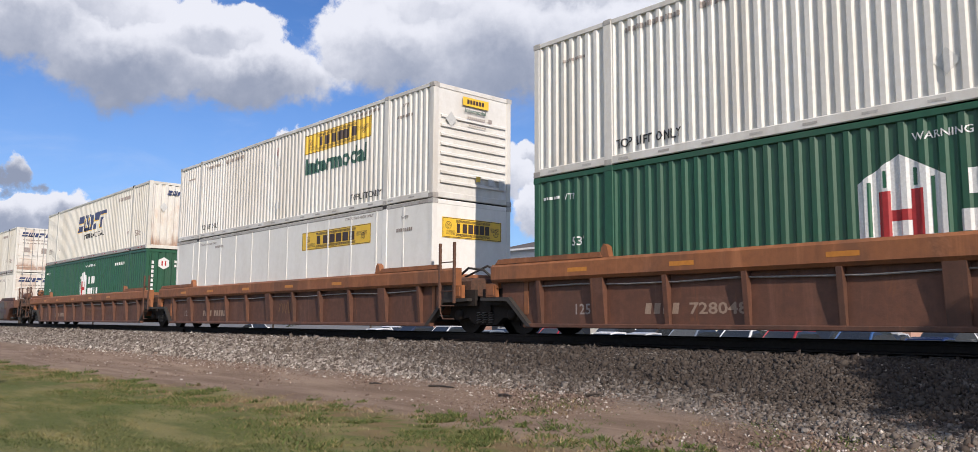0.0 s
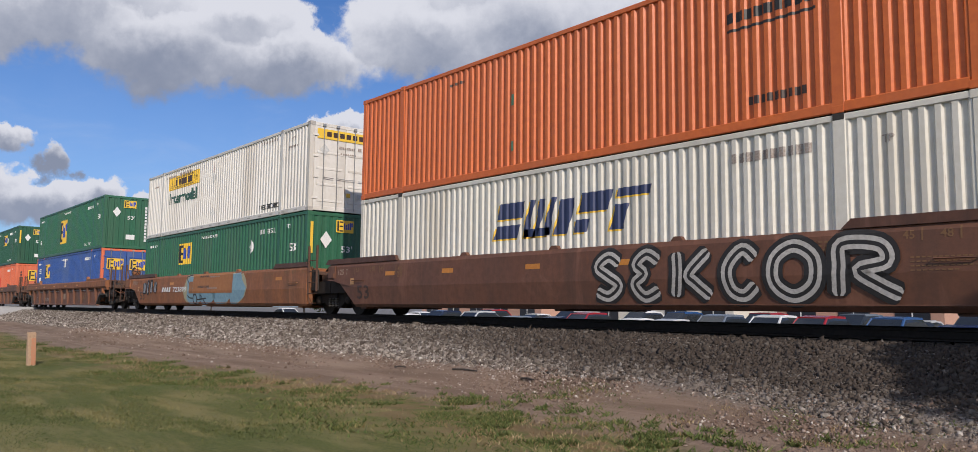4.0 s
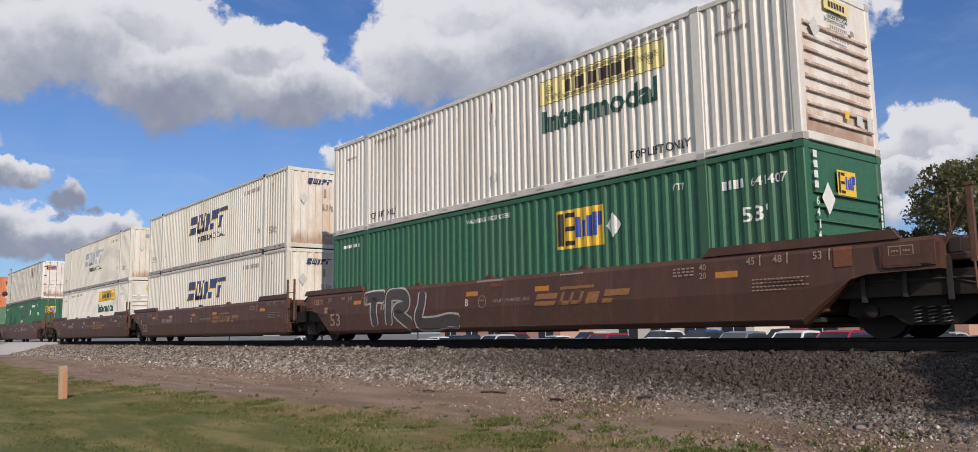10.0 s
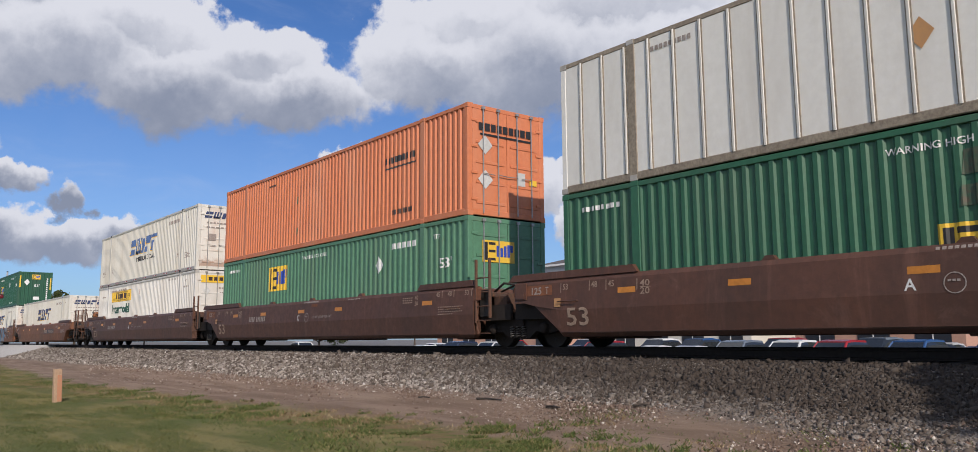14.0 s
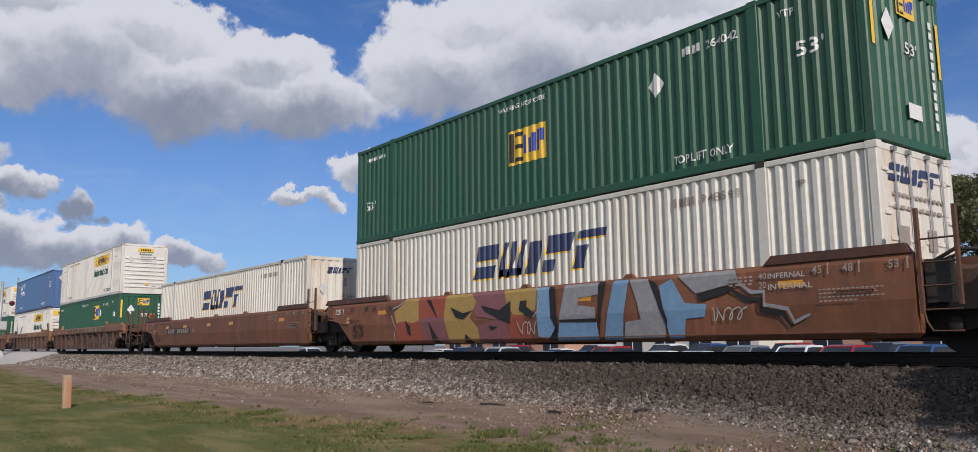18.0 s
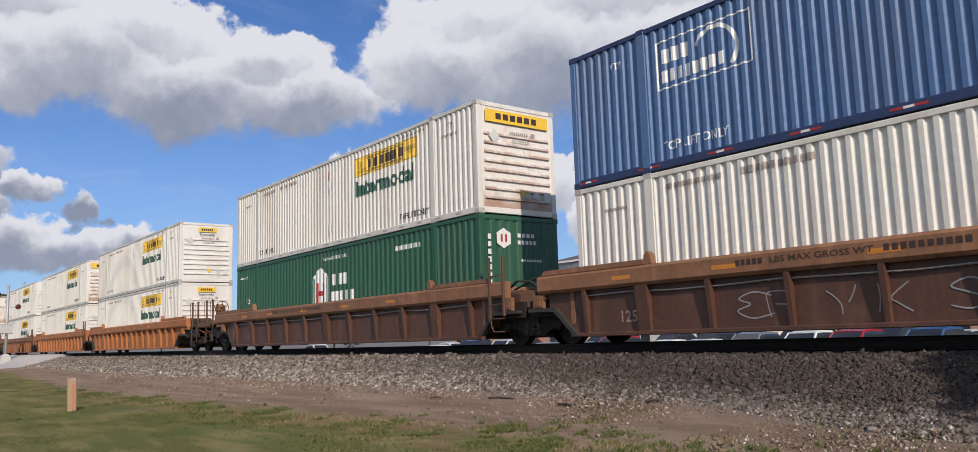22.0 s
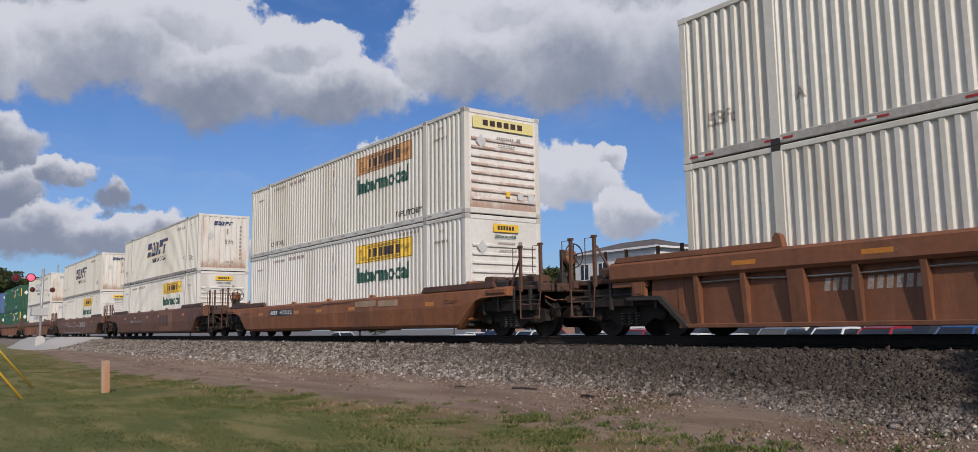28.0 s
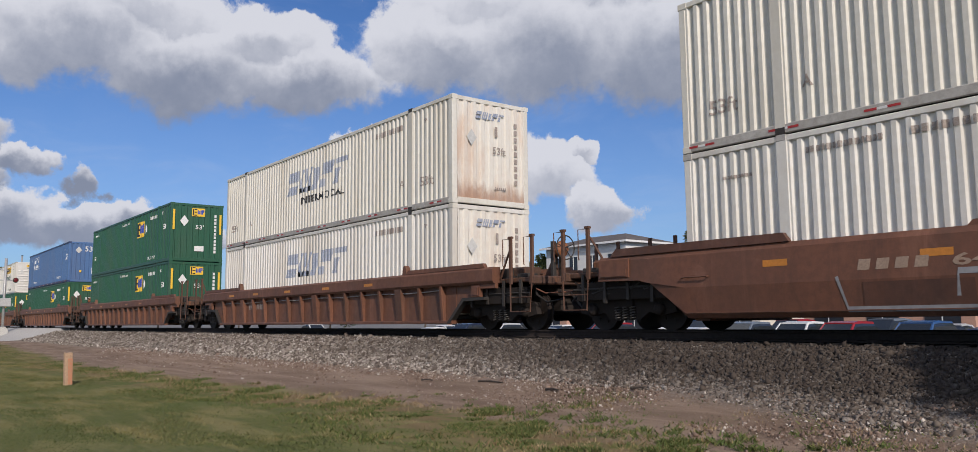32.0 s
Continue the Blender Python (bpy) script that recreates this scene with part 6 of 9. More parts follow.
def scrawl(seed, x0, x1, z0, z1, loops, t=0.03):
    """A looping line of spray paint."""
    rnd = random.Random(seed)
    pts = []
    n = loops * 16
    amp = [rnd.uniform(0.65, 1.0) for _ in range(loops + 2)]
    spin = [rnd.choice((1, 1, -1)) * rnd.uniform(0.4, 1.0) for _ in range(loops + 2)]
    for q in range(n + 1):
        u = q / 16
        k = int(u)
        a, b = amp[k] + (amp[k + 1] - amp[k]) * (u - k), spin[k] + (spin[k + 1] - spin[k]) * (u - k)
        w = (x1 - x0) / loops
        pts.append((x0 + w * u + 0.55 * w * b * math.sin(2 * math.pi * u + 0.6), (z0 + z1) / 2 + (z1 - z0) / 2 * a * math.cos(2 * math.pi * u)))
    polys = []
    for (xa, za), (xb, zb) in zip(pts, pts[1:]):
        d = math.hypot(xb - xa, zb - za) or 1
        nx, nz = -(zb - za) / d * t / 2, (xb - xa) / d * t / 2
        polys.append([(xa - nx, za - nz), (xb - nx, zb - nz), (xb + nx, zb + nz), (xa + nx, za + nz)])
    return polys


def smooth_line(pts, closed=False, n=5):
    """Points along a flowing line through the given ones."""
    m = len(pts)
    out = []
    for i in range(m if closed else m - 1):
        p = [pts[k % m] if closed else pts[max(0, min(m - 1, k))] for k in (i - 1, i, i + 1, i + 2)]
        for q in range(n):
            u = q / n
            out.append(tuple(0.5 * (2 * p[1][d] + (p[2][d] - p[0][d]) * u + (2 * p[0][d] - 5 * p[1][d] + 4 * p[2][d] - p[3][d]) * u * u + (3 * p[1][d] - p[0][d] - 3 * p[2][d] + p[3][d]) * u ** 3) for d in (0, 1)))
    return out if closed else out + [pts[-1]]


def ribbon(pts, w, closed=False):
    """A band of paint along a line, mitred, with rounded ends."""
    m = len(pts)
    left, right = [], []
    for i in range(m):
        a, b = (pts[i - 1], pts[(i + 1) % m]) if closed else (pts[max(0, i - 1)], pts[min(m - 1, i + 1)])
        d = math.hypot(b[0] - a[0], b[1] - a[1]) or 1.0
        nx, nz = -(b[1] - a[1]) / d, (b[0] - a[0]) / d
        k = w / 2 * (1.0 if closed or 0 < i < m - 1 else 0.6)
        left.append((pts[i][0] + nx * k, min(1.44, max(0.235, pts[i][1] + nz * k))))
        right.append((pts[i][0] - nx * k, min(1.44, max(0.235, pts[i][1] - nz * k))))
    return [[right[i], right[(i + 1) % m], left[(i + 1) % m], left[i]] for i in range(m if closed else m - 1)]


# centre lines of hand-drawn letters in a unit square: (closed, points)
STROKES = {
    "T": [(False, [(-0.05, 0.92), (0.5, 0.98), (1.05, 0.95)]), (False, [(0.52, 0.95), (0.48, 0.5), (0.55, 0.0)])],
    "L": [(False, [(0.12, 1.0), (0.10, 0.6), (0.02, 0.08), (0.40, 0.02), (0.75, 0.10), (1.0, 0.06)])],
    "S": [(False, [(0.88, 0.80), (0.50, 0.98), (0.12, 0.74), (0.48, 0.52), (0.88, 0.28), (0.50, 0.02), (0.08, 0.14)])],
    "D": [(True, [(0.12, 0.04), (0.10, 0.50), (0.14, 0.96), (0.62, 0.90), (0.92, 0.50), (0.62, 0.06)])],
    "F": [(False, [(0.25, 0.0), (0.16, 0.45), (0.14, 0.90), (0.50, 0.98), (0.95, 0.94)]), (False, [(0.42, 0.50), (0.85, 0.46)])],
    "C": [(False, [(0.92, 0.78), (0.55, 0.99), (0.12, 0.62), (0.22, 0.16), (0.60, 0.02), (0.95, 0.24)])],
    "V": [(False, [(0.05, 0.85), (0.30, 0.62), (0.48, 0.34), (0.50, 0.0)]), (False, [(0.95, 1.0), (0.84, 0.66), (0.70, 0.40)])],
    "O": [(True, [(0.5, 0.0), (0.06, 0.25), (0.06, 0.75), (0.5, 1.0), (0.94, 0.75), (0.94, 0.25)])],
    "A": [(False, [(0.0, 0.0), (0.20, 0.50), (0.42, 1.0), (0.70, 0.60), (1.0, 0.0)]), (False, [(0.42, 0.36), (0.62, 0.34)])],
    "W": [(False, [(0.0, 1.0), (0.12, 0.40), (0.25, 0.0), (0.50, 0.70), (0.75, 0.0), (0.90, 0.40), (1.0, 1.0)])],
    "N": [(False, [(0.05, 0.0), (0.08, 0.60), (0.20, 1.0), (0.52, 0.5), (0.80, 0.0), (0.92, 0.50), (1.0, 1.0)])],
    "E": [(False, [(0.92, 0.82), (0.50, 1.0), (0.14, 0.76), (0.42, 0.54), (0.10, 0.30), (0.45, 0.0), (0.95, 0.16)])],
    "K": [(False, [(0.10, 1.0), (0.14, 0.5), (0.08, 0.0)]), (False, [(0.95, 1.0), (0.45, 0.52), (0.62, 0.30), (1.0, 0.0)])],
    "R": [(False, [(0.08, 0.0), (0.10, 0.55), (0.14, 0.98), (0.70, 0.94), (0.80, 0.62), (0.40, 0.48), (0.70, 0.20), (1.0, 0.0)])],
}


def drawn(letter, x0, x1, z0, z1, w, shift=(0.0, 0.0)):
    """A hand-drawn letter filling a box, as bands w wide."""
    polys = []
    for closed, pts in STROKES[letter]:
        line = smooth_line(pts, closed)
        polys += ribbon([(x0 + 0.18 + (x1 - x0 - 0.36) * u + shift[0], z0 + 0.16 + (z1 - z0 - 0.32) * v + shift[1]) for u, v in line], w, closed)
    return polys


def lettering(letters_at, z0, z1, fat, rim, rim_mat, fill_mat, label, light=None, core=None):
    """Spray-painted letters side by side: dark rims, fat bodies, and a thin light or dark line on each."""
    items = []
    for k, (c, x0, x1) in enumerate(letters_at):
        items.append(("spray_outline", rim_mat, drawn(c, x0, x1, z0, z1, fat + 2 * rim), ""))
        items.append(("spray_letter", fill_mat, drawn(c, x0, x1, z0, z1, fat), label if k == 0 else ""))
        if light:
            items.append(("spray_highlight", light, drawn(c, x0, x1, z0, z1, 0.028, (-fat * 0.40, fat * 0.12)), ""))
        if core:
            items.append(("spray_outline", core, drawn(c, x0, x1, z0, z1, fat * 0.30), ""))
    return items


def shapes(material, label, *polys):
    """Separate painted shapes of one colour."""
    return [("spray_shape", material, [list(p)], label if k == 0 else "") for k, p in enumerate(polys)]


graf_char = surface("charcoal_spray_paint", (0.055, 0.048, 0.044), (0.085, 0.070, 0.062), 3.0, rough=0.6, bump=0.0)
graf_umber = surface("dull_umber_spray_paint", (0.070, 0.048, 0.036), (0.105, 0.066, 0.045), 3.0, rough=0.6, bump=0.0)
graf_pale = surface("worn_pale_spray_paint", (0.36, 0.28, 0.22), (0.25, 0.175, 0.125), 5.0, rough=0.65, bump=0.0)
graf_dust = surface("dusty_brown_spray_paint", (0.140, 0.096, 0.070), (0.100, 0.066, 0.048), 3.0, rough=0.65, bump=0.0)
graf_taupe = surface("taupe_spray_paint", (0.165, 0.130, 0.105), (0.125, 0.098, 0.080), 2.0, rough=0.6, bump=0.0)
graf_buff = surface("worn_buff_spray_paint", (0.27, 0.185, 0.125), (0.17, 0.115, 0.080), 3.0, rough=0.6, bump=0.0)
graf_teal = surface("dull_teal_spray_paint", (0.17, 0.23, 0.20), (0.13, 0.18, 0.16), 2.0, rough=0.6, bump=0.0)
graf_ochre = surface("ochre_spray_paint", (0.44, 0.29, 0.085), (0.37, 0.235, 0.07), 2.0, rough=0.6, bump=0.0)
graf_brick = surface("brick_red_spray_paint", (0.36, 0.085, 0.045), (0.30, 0.075, 0.04), 2.0, rough=0.6, bump=0.0)
graf_mauve = surface("mauve_spray_paint", (0.27, 0.105, 0.115), (0.21, 0.085, 0.095), 2.0, rough=0.6, bump=0.0)
patch_orange = surface("fresh_orange_patch_paint", (0.36, 0.145, 0.045), (0.31, 0.125, 0.042), 1.6, 0.6, stain=(0.14, 0.07, 0.04), stain_amt=0.3, bump=0.05)


def mural():
    """Angular letters in ochre, red and mauve, then in blue and grey, with black cuts and a white edge line."""
    it = shapes(graf_ochre, "ochre, red and mauve spray-painted letters", ((-13.42, 0.80), (-13.55, 1.10), (-13.30, 1.22), (-12.92, 1.43), (-12.35, 1.43), (-12.30, 0.85), (-12.6, 0.78), (-13.0, 0.84)),
                ((-10.95, 0.24), (-9.70, 0.24), (-9.72, 0.58), (-10.08, 0.84), (-9.80, 1.22), (-10.02, 1.43), (-11.10, 1.43), (-11.16, 0.86)),
                ((-8.66, 1.12), (-8.78, 1.43), (-7.62, 1.43), (-7.66, 0.95), (-8.10, 0.84), (-8.42, 0.86)))
    it += shapes(graf_brick, "", ((-13.46, 0.24), (-12.04, 0.24), (-12.18, 0.60), (-12.30, 0.85), (-12.6, 0.78), (-13.0, 0.84), (-13.42, 0.80)),
                 ((-12.30, 0.85), (-12.35, 1.43), (-11.10, 1.43), (-11.16, 0.86), (-11.7, 0.92)), ((-8.56, 0.24), (-7.78, 0.24), (-7.88, 0.58), (-8.10, 0.84), (-8.42, 0.86), (-8.62, 0.70)))
    it += shapes(graf_mauve, "", ((-12.04, 0.24), (-10.95, 0.24), (-11.16, 0.86), (-11.7, 0.92), (-12.30, 0.85), (-12.18, 0.60)), ((-9.80, 1.22), (-10.02, 1.43), (-8.78, 1.43), (-8.66, 1.12), (-9.0, 0.76), (-9.78, 0.86), (-9.92, 1.02)),
                 ((-9.70, 0.24), (-8.56, 0.24), (-8.62, 0.70), (-9.0, 0.76), (-9.74, 0.66)))
    it += shapes(graf_blue, "sky-blue and grey spray-painted letters", ((-7.60, 0.36), (-7.62, 1.42), (-7.22, 1.42), (-7.16, 0.75), (-6.95, 0.40), (-7.3, 0.30)), ((-6.98, 0.26), (-5.76, 0.26), (-5.80, 0.62), (-6.90, 0.64)),
                 ((-5.62, 0.26), (-5.12, 0.26), (-5.06, 0.70), (-4.92, 1.42), (-5.32, 1.42)), ((-4.16, 1.25), (-3.86, 1.36), (-3.56, 0.90), (-3.08, 0.86), (-3.14, 0.64), (-3.56, 0.62), (-3.62, 0.27), (-3.96, 0.27)))
    it += shapes(graf_stone, "", ((-6.90, 0.70), (-6.72, 1.42), (-5.74, 1.42), (-5.74, 1.18), (-6.32, 1.12), (-6.32, 0.98), (-5.82, 0.92), (-5.82, 0.70)), ((-4.90, 1.42), (-4.44, 1.40), (-4.02, 0.60), (-4.06, 0.28), (-5.08, 0.28), (-5.02, 0.60), (-4.62, 0.64), (-4.70, 0.95)),
                 ((-3.74, 1.42), (-2.50, 1.43), (-2.40, 1.20), (-2.72, 1.16), (-3.32, 1.06)))
    it += shapes(graf_black, "", ((-12.96, 0.86), (-12.74, 0.70), (-12.70, 0.44), (-12.86, 0.50)), ((-11.96, 1.36), (-11.76, 1.36), (-11.40, 0.84)), ((-11.86, 0.82), (-11.34, 0.24), (-11.66, 0.24)),
                 ((-10.86, 1.12), (-10.32, 0.96), (-9.94, 1.02), (-10.30, 0.80), (-10.62, 0.86)), ((-10.30, 0.24), (-9.94, 0.24), (-10.26, 0.46)), ((-9.60, 1.12), (-8.92, 0.98), (-8.50, 1.18), (-8.52, 0.66), (-8.98, 0.80), (-9.48, 0.98)), ((-9.34, 0.62), (-8.98, 0.60), (-9.2, 0.52)),
                 ((-8.16, 1.16), (-7.94, 1.16), (-7.94, 1.02), (-7.66, 0.86), (-7.76, 0.76), (-8.20, 0.96)), ((-7.20, 1.42), (-7.02, 1.40), (-6.94, 0.62), (-6.98, 0.27), (-7.28, 0.28), (-6.96, 0.42), (-7.14, 0.75)),
                 ((-5.70, 1.42), (-5.52, 1.42), (-5.74, 0.30), (-5.74, 0.70)), ((-6.86, 0.69), (-5.80, 0.69), (-5.80, 0.63), (-6.88, 0.65)), ((-4.40, 1.40), (-4.22, 1.30), (-3.98, 0.62), (-4.0, 0.45), (-4.06, 0.62)), ((-3.30, 1.04), (-2.72, 1.14), (-2.46, 1.16), (-2.7, 1.02), (-3.2, 0.92)))
    it.append(("spray_line", graf_white, ribbon([(-13.50, 0.24), (-13.52, 0.55), (-13.40, 0.62), (-13.72, 1.08), (-13.58, 1.20), (-13.30, 1.26), (-12.92, 1.42)], 0.035), "white edge line of the mural"))
    it.append(("spray_line", graf_white, ribbon([(-7.66, 1.43), (-7.54, 1.36), (-7.50, 1.22), (-7.58, 0.90), (-7.72, 0.78)], 0.035), ""))
    it.append(("spray_line", graf_stone, ribbon([(-2.42, 1.20), (-2.16, 1.02), (-1.92, 1.02), (-1.92, 0.80), (-1.50, 0.72), (-1.40, 0.50), (-1.12, 0.62)], 0.07), "stepped grey spray line"))
    it.append(("spray_line", graf_black, ribbon([(-2.60, 1.10), (-2.22, 0.90), (-2.02, 0.90), (-2.00, 0.72), (-1.60, 0.64), (-1.46, 0.44)], 0.08), ""))
    it.append(("spray_tag", graf_white, scrawl(19, -3.0, -2.3, 0.55, 0.80, 4, 0.022), ""))
    it.append(("spray_tag", graf_white, scrawl(20, -8.2, -7.6, 0.4, 0.7, 3, 0.022), ""))
    it.append(("spray_tag", graf_white, word("INFERNAL", -1.85, 1.22, 0.09, 0.68), ""))
    it.append(("spray_tag", graf_white, word("INTERNAL", -1.85, 1.04, 0.09, 0.80), ""))
    return it


def worn_letters():
    """Worn pale letters over the chord and the web of a posted side, with dull dark shading."""
    it = []
    # chord: pale leaning blocks between dark slashes
    blocks = ((-11.0, -10.75, 0.06), (-10.45, -10.15, -0.04), (-8.92, -8.42, 0.03), (-7.62, -7.05, 0.0), (-6.72, -6.34, 0.10), (-5.98, -5.22, 0.16), (-5.02, -4.22, -0.12), (-4.10, -3.66, -0.14), (-3.02, -2.62, 0.0), (-2.52, -2.04, 0.06))
    for x0, x1, lean in blocks:
        it += shapes(graf_umber, "", [(x0 - 0.10, 1.172), (x1 + 0.11, 1.172), (x1 + 0.11 + lean, 1.422), (x0 - 0.10 + lean, 1.422)])
    for k, (x0, x1, lean) in enumerate(blocks):
        it += shapes(graf_pale if k % 3 else graf_buff, "worn pale spray-painted letters", [(x0, 1.172), (x1, 1.172), (x1 + lean, 1.420), (x0 + lean, 1.420)])
    for x, lean in ((-8.66, 0.05), (-7.34, 0.04), (-5.62, 0.22), (-4.62, -0.20), (-2.30, 0.03)):
        it += shapes(graf_umber, "", [(x - 0.05, 1.172), (x + 0.04, 1.172), (x + 0.04 + lean, 1.36), (x - 0.05 + lean, 1.36)])
    # web: the lower halves of the same letters
    it.append(("spray_letter", graf_taupe, ribbon([(-6.16, 0.88), (-5.80, 0.42), (-5.46, 0.78), (-5.02, 0.34)], 0.27), "dull buff spray-painted letter"))
    it.append(("spray_letter", graf_taupe, ribbon([(-4.70, 0.86), (-4.42, 0.46), (-4.10, 0.74), (-3.74, 0.34)], 0.27), ""))
    it.append(("spray_letter", graf_taupe, ribbon([(-3.72, 0.90), (-3.38, 0.52), (-3.30, 0.36)], 0.20), ""))
    it.append(("spray_letter", graf_taupe, ribbon(smooth_line([(-2.94, 0.62), (-2.80, 0.34), (-2.36, 0.30), (-2.06, 0.40), (-2.04, 0.74), (-2.30, 0.86), (-2.66, 0.82)], True), 0.22, True), ""))
    it.append(("spray_letter", graf_umber, ribbon(smooth_line([(-2.60, 0.84), (-2.62, 0.60), (-2.44, 0.50), (-2.14, 0.56)]), 0.10), ""))
    for pts, closed in (([(-10.62, 0.86), (-10.52, 0.48), (-10.16, 0.36), (-9.86, 0.46), (-9.78, 0.88)], False), ([(-8.98, 0.86), (-8.92, 0.36), (-8.52, 0.36), (-8.44, 0.88)], False), ([(-7.56, 0.66), (-7.40, 0.34), (-7.06, 0.34), (-6.90, 0.66), (-7.04, 0.98), (-7.42, 0.98)], True)):
        it.append(("spray_letter", graf_umber, ribbon(smooth_line(pts, closed), 0.22, closed), ""))
        it.append(("spray_line", graf_buff, ribbon(smooth_line(pts, closed), 0.032, closed), "thin pale spray-painted line"))
    it.append(("spray_line", graf_pale, ribbon(smooth_line([(-1.72, 1.0), (-1.58, 0.90), (-1.56, 0.70), (-1.66, 0.64), (-1.54, 0.50), (-1.56, 0.34), (-1.70, 0.30)]), 0.07), ""))
    it.append(("spray_tag", graf_stone, scrawl(23, -1.10, -0.30, 0.44, 0.54, 6, 0.016), ""))
    return it


GRAF = {
    3: [("spray_mural", graf_tan, blobs(3, -8.8, -0.2, 0.75, 1.42, 6, 1.1), "tan spray-painted ground"), ("spray_mural", graf_plum, blobs(4, -9.0, -0.3, 0.55, 0.92, 5, 1.2), "")]
       + shapes(graf_teal, "dull teal spray-painted star", ((-14.30, 1.14), (-13.98, 1.22), (-13.80, 1.42), (-13.55, 1.42), (-13.40, 1.22), (-13.52, 1.0), (-13.72, 0.86), (-13.86, 1.06)))
       + lettering([("A", -14.1, -12.75), ("W", -12.75, -11.25), ("N", -11.3, -10.2), ("E", -10.3, -9.4), ("R", -9.5, -8.5)], 0.30, 1.40, 0.30, 0.05, graf_umber, graf_dust, "dull taupe spray-painted letters with pale edges", light=graf_pale)
       + lettering([("S", -7.62, -6.38), ("D", -6.48, -5.26), ("F", -5.38, -4.10), ("C", -4.16, -2.74), ("V", -3.00, -1.72), ("O", -1.94, -0.66)], 0.26, 1.41, 0.42, 0.05, graf_black, graf_grey, "fat grey spray-painted letters with black rims")
       + [("spray_tag", graf_white, scrawl(8, -15.6, -14.9, 0.9, 1.25, 2, 0.03), "")],
    4: lettering([("S", -7.06, -6.0), ("E", -6.12, -5.1), ("K", -5.2, -4.05), ("C", -4.15, -3.15), ("O", -3.25, -2.15), ("R", -2.25, -0.9)], 0.30, 1.40, 0.21, 0.08, graf_black, graf_white, "white spray-painted letters with black rims", core=graf_black),
    5: [("spray_mural", graf_cream, blobs(11, -10.1, -4.0, 0.30, 1.42, 4, 1.15), "cream rim of a spray mural"), ("spray_mural", graf_cyan, blobs(26, -9.8, -4.2, 0.28, 1.40, 4, 1.2), "pale blue spray mural")]
       + [("spray_line", graf_black, ribbon(smooth_line(p), 0.05), "") for p in ([(-9.2, 1.42), (-9.85, 1.34), (-9.60, 1.08), (-9.45, 0.80)], [(-9.75, 0.62), (-9.50, 0.52), (-9.15, 0.50)], [(-8.30, 0.62), (-8.05, 0.45), (-7.80, 0.28)], [(-8.70, 0.44), (-8.30, 0.46), (-7.7, 0.50)])]
       + [("spray_line", graf_black, ribbon(smooth_line([(-9.05, 0.62), (-9.10, 0.40), (-8.90, 0.27), (-8.72, 0.40), (-8.78, 0.62)], True), 0.07, True), ""),
          ("repainted_patch", patch_orange, [rect(-9.15, -5.2, 0.69, 1.435)], "fresh orange repainted patch"), ("repainted_patch", patch_orange, [rect(-9.56, -9.156, 0.69, 1.16)], ""), ("load_stencil", ink_brown, bars(-8.4, -7.5, 1.30, 1.37, 10) + bars(-8.6, -7.4, 0.90, 0.98, 13), "")]
       + lettering([("W", -15.5, -14.9), ("E", -14.95, -14.5), ("R", -14.5, -14.0), ("K", -14.0, -13.4)], 0.62, 1.36, 0.10, 0.10, graf_black, graf_stone, "small grey spray-painted tag with black rims"),
    16: mural(),
}


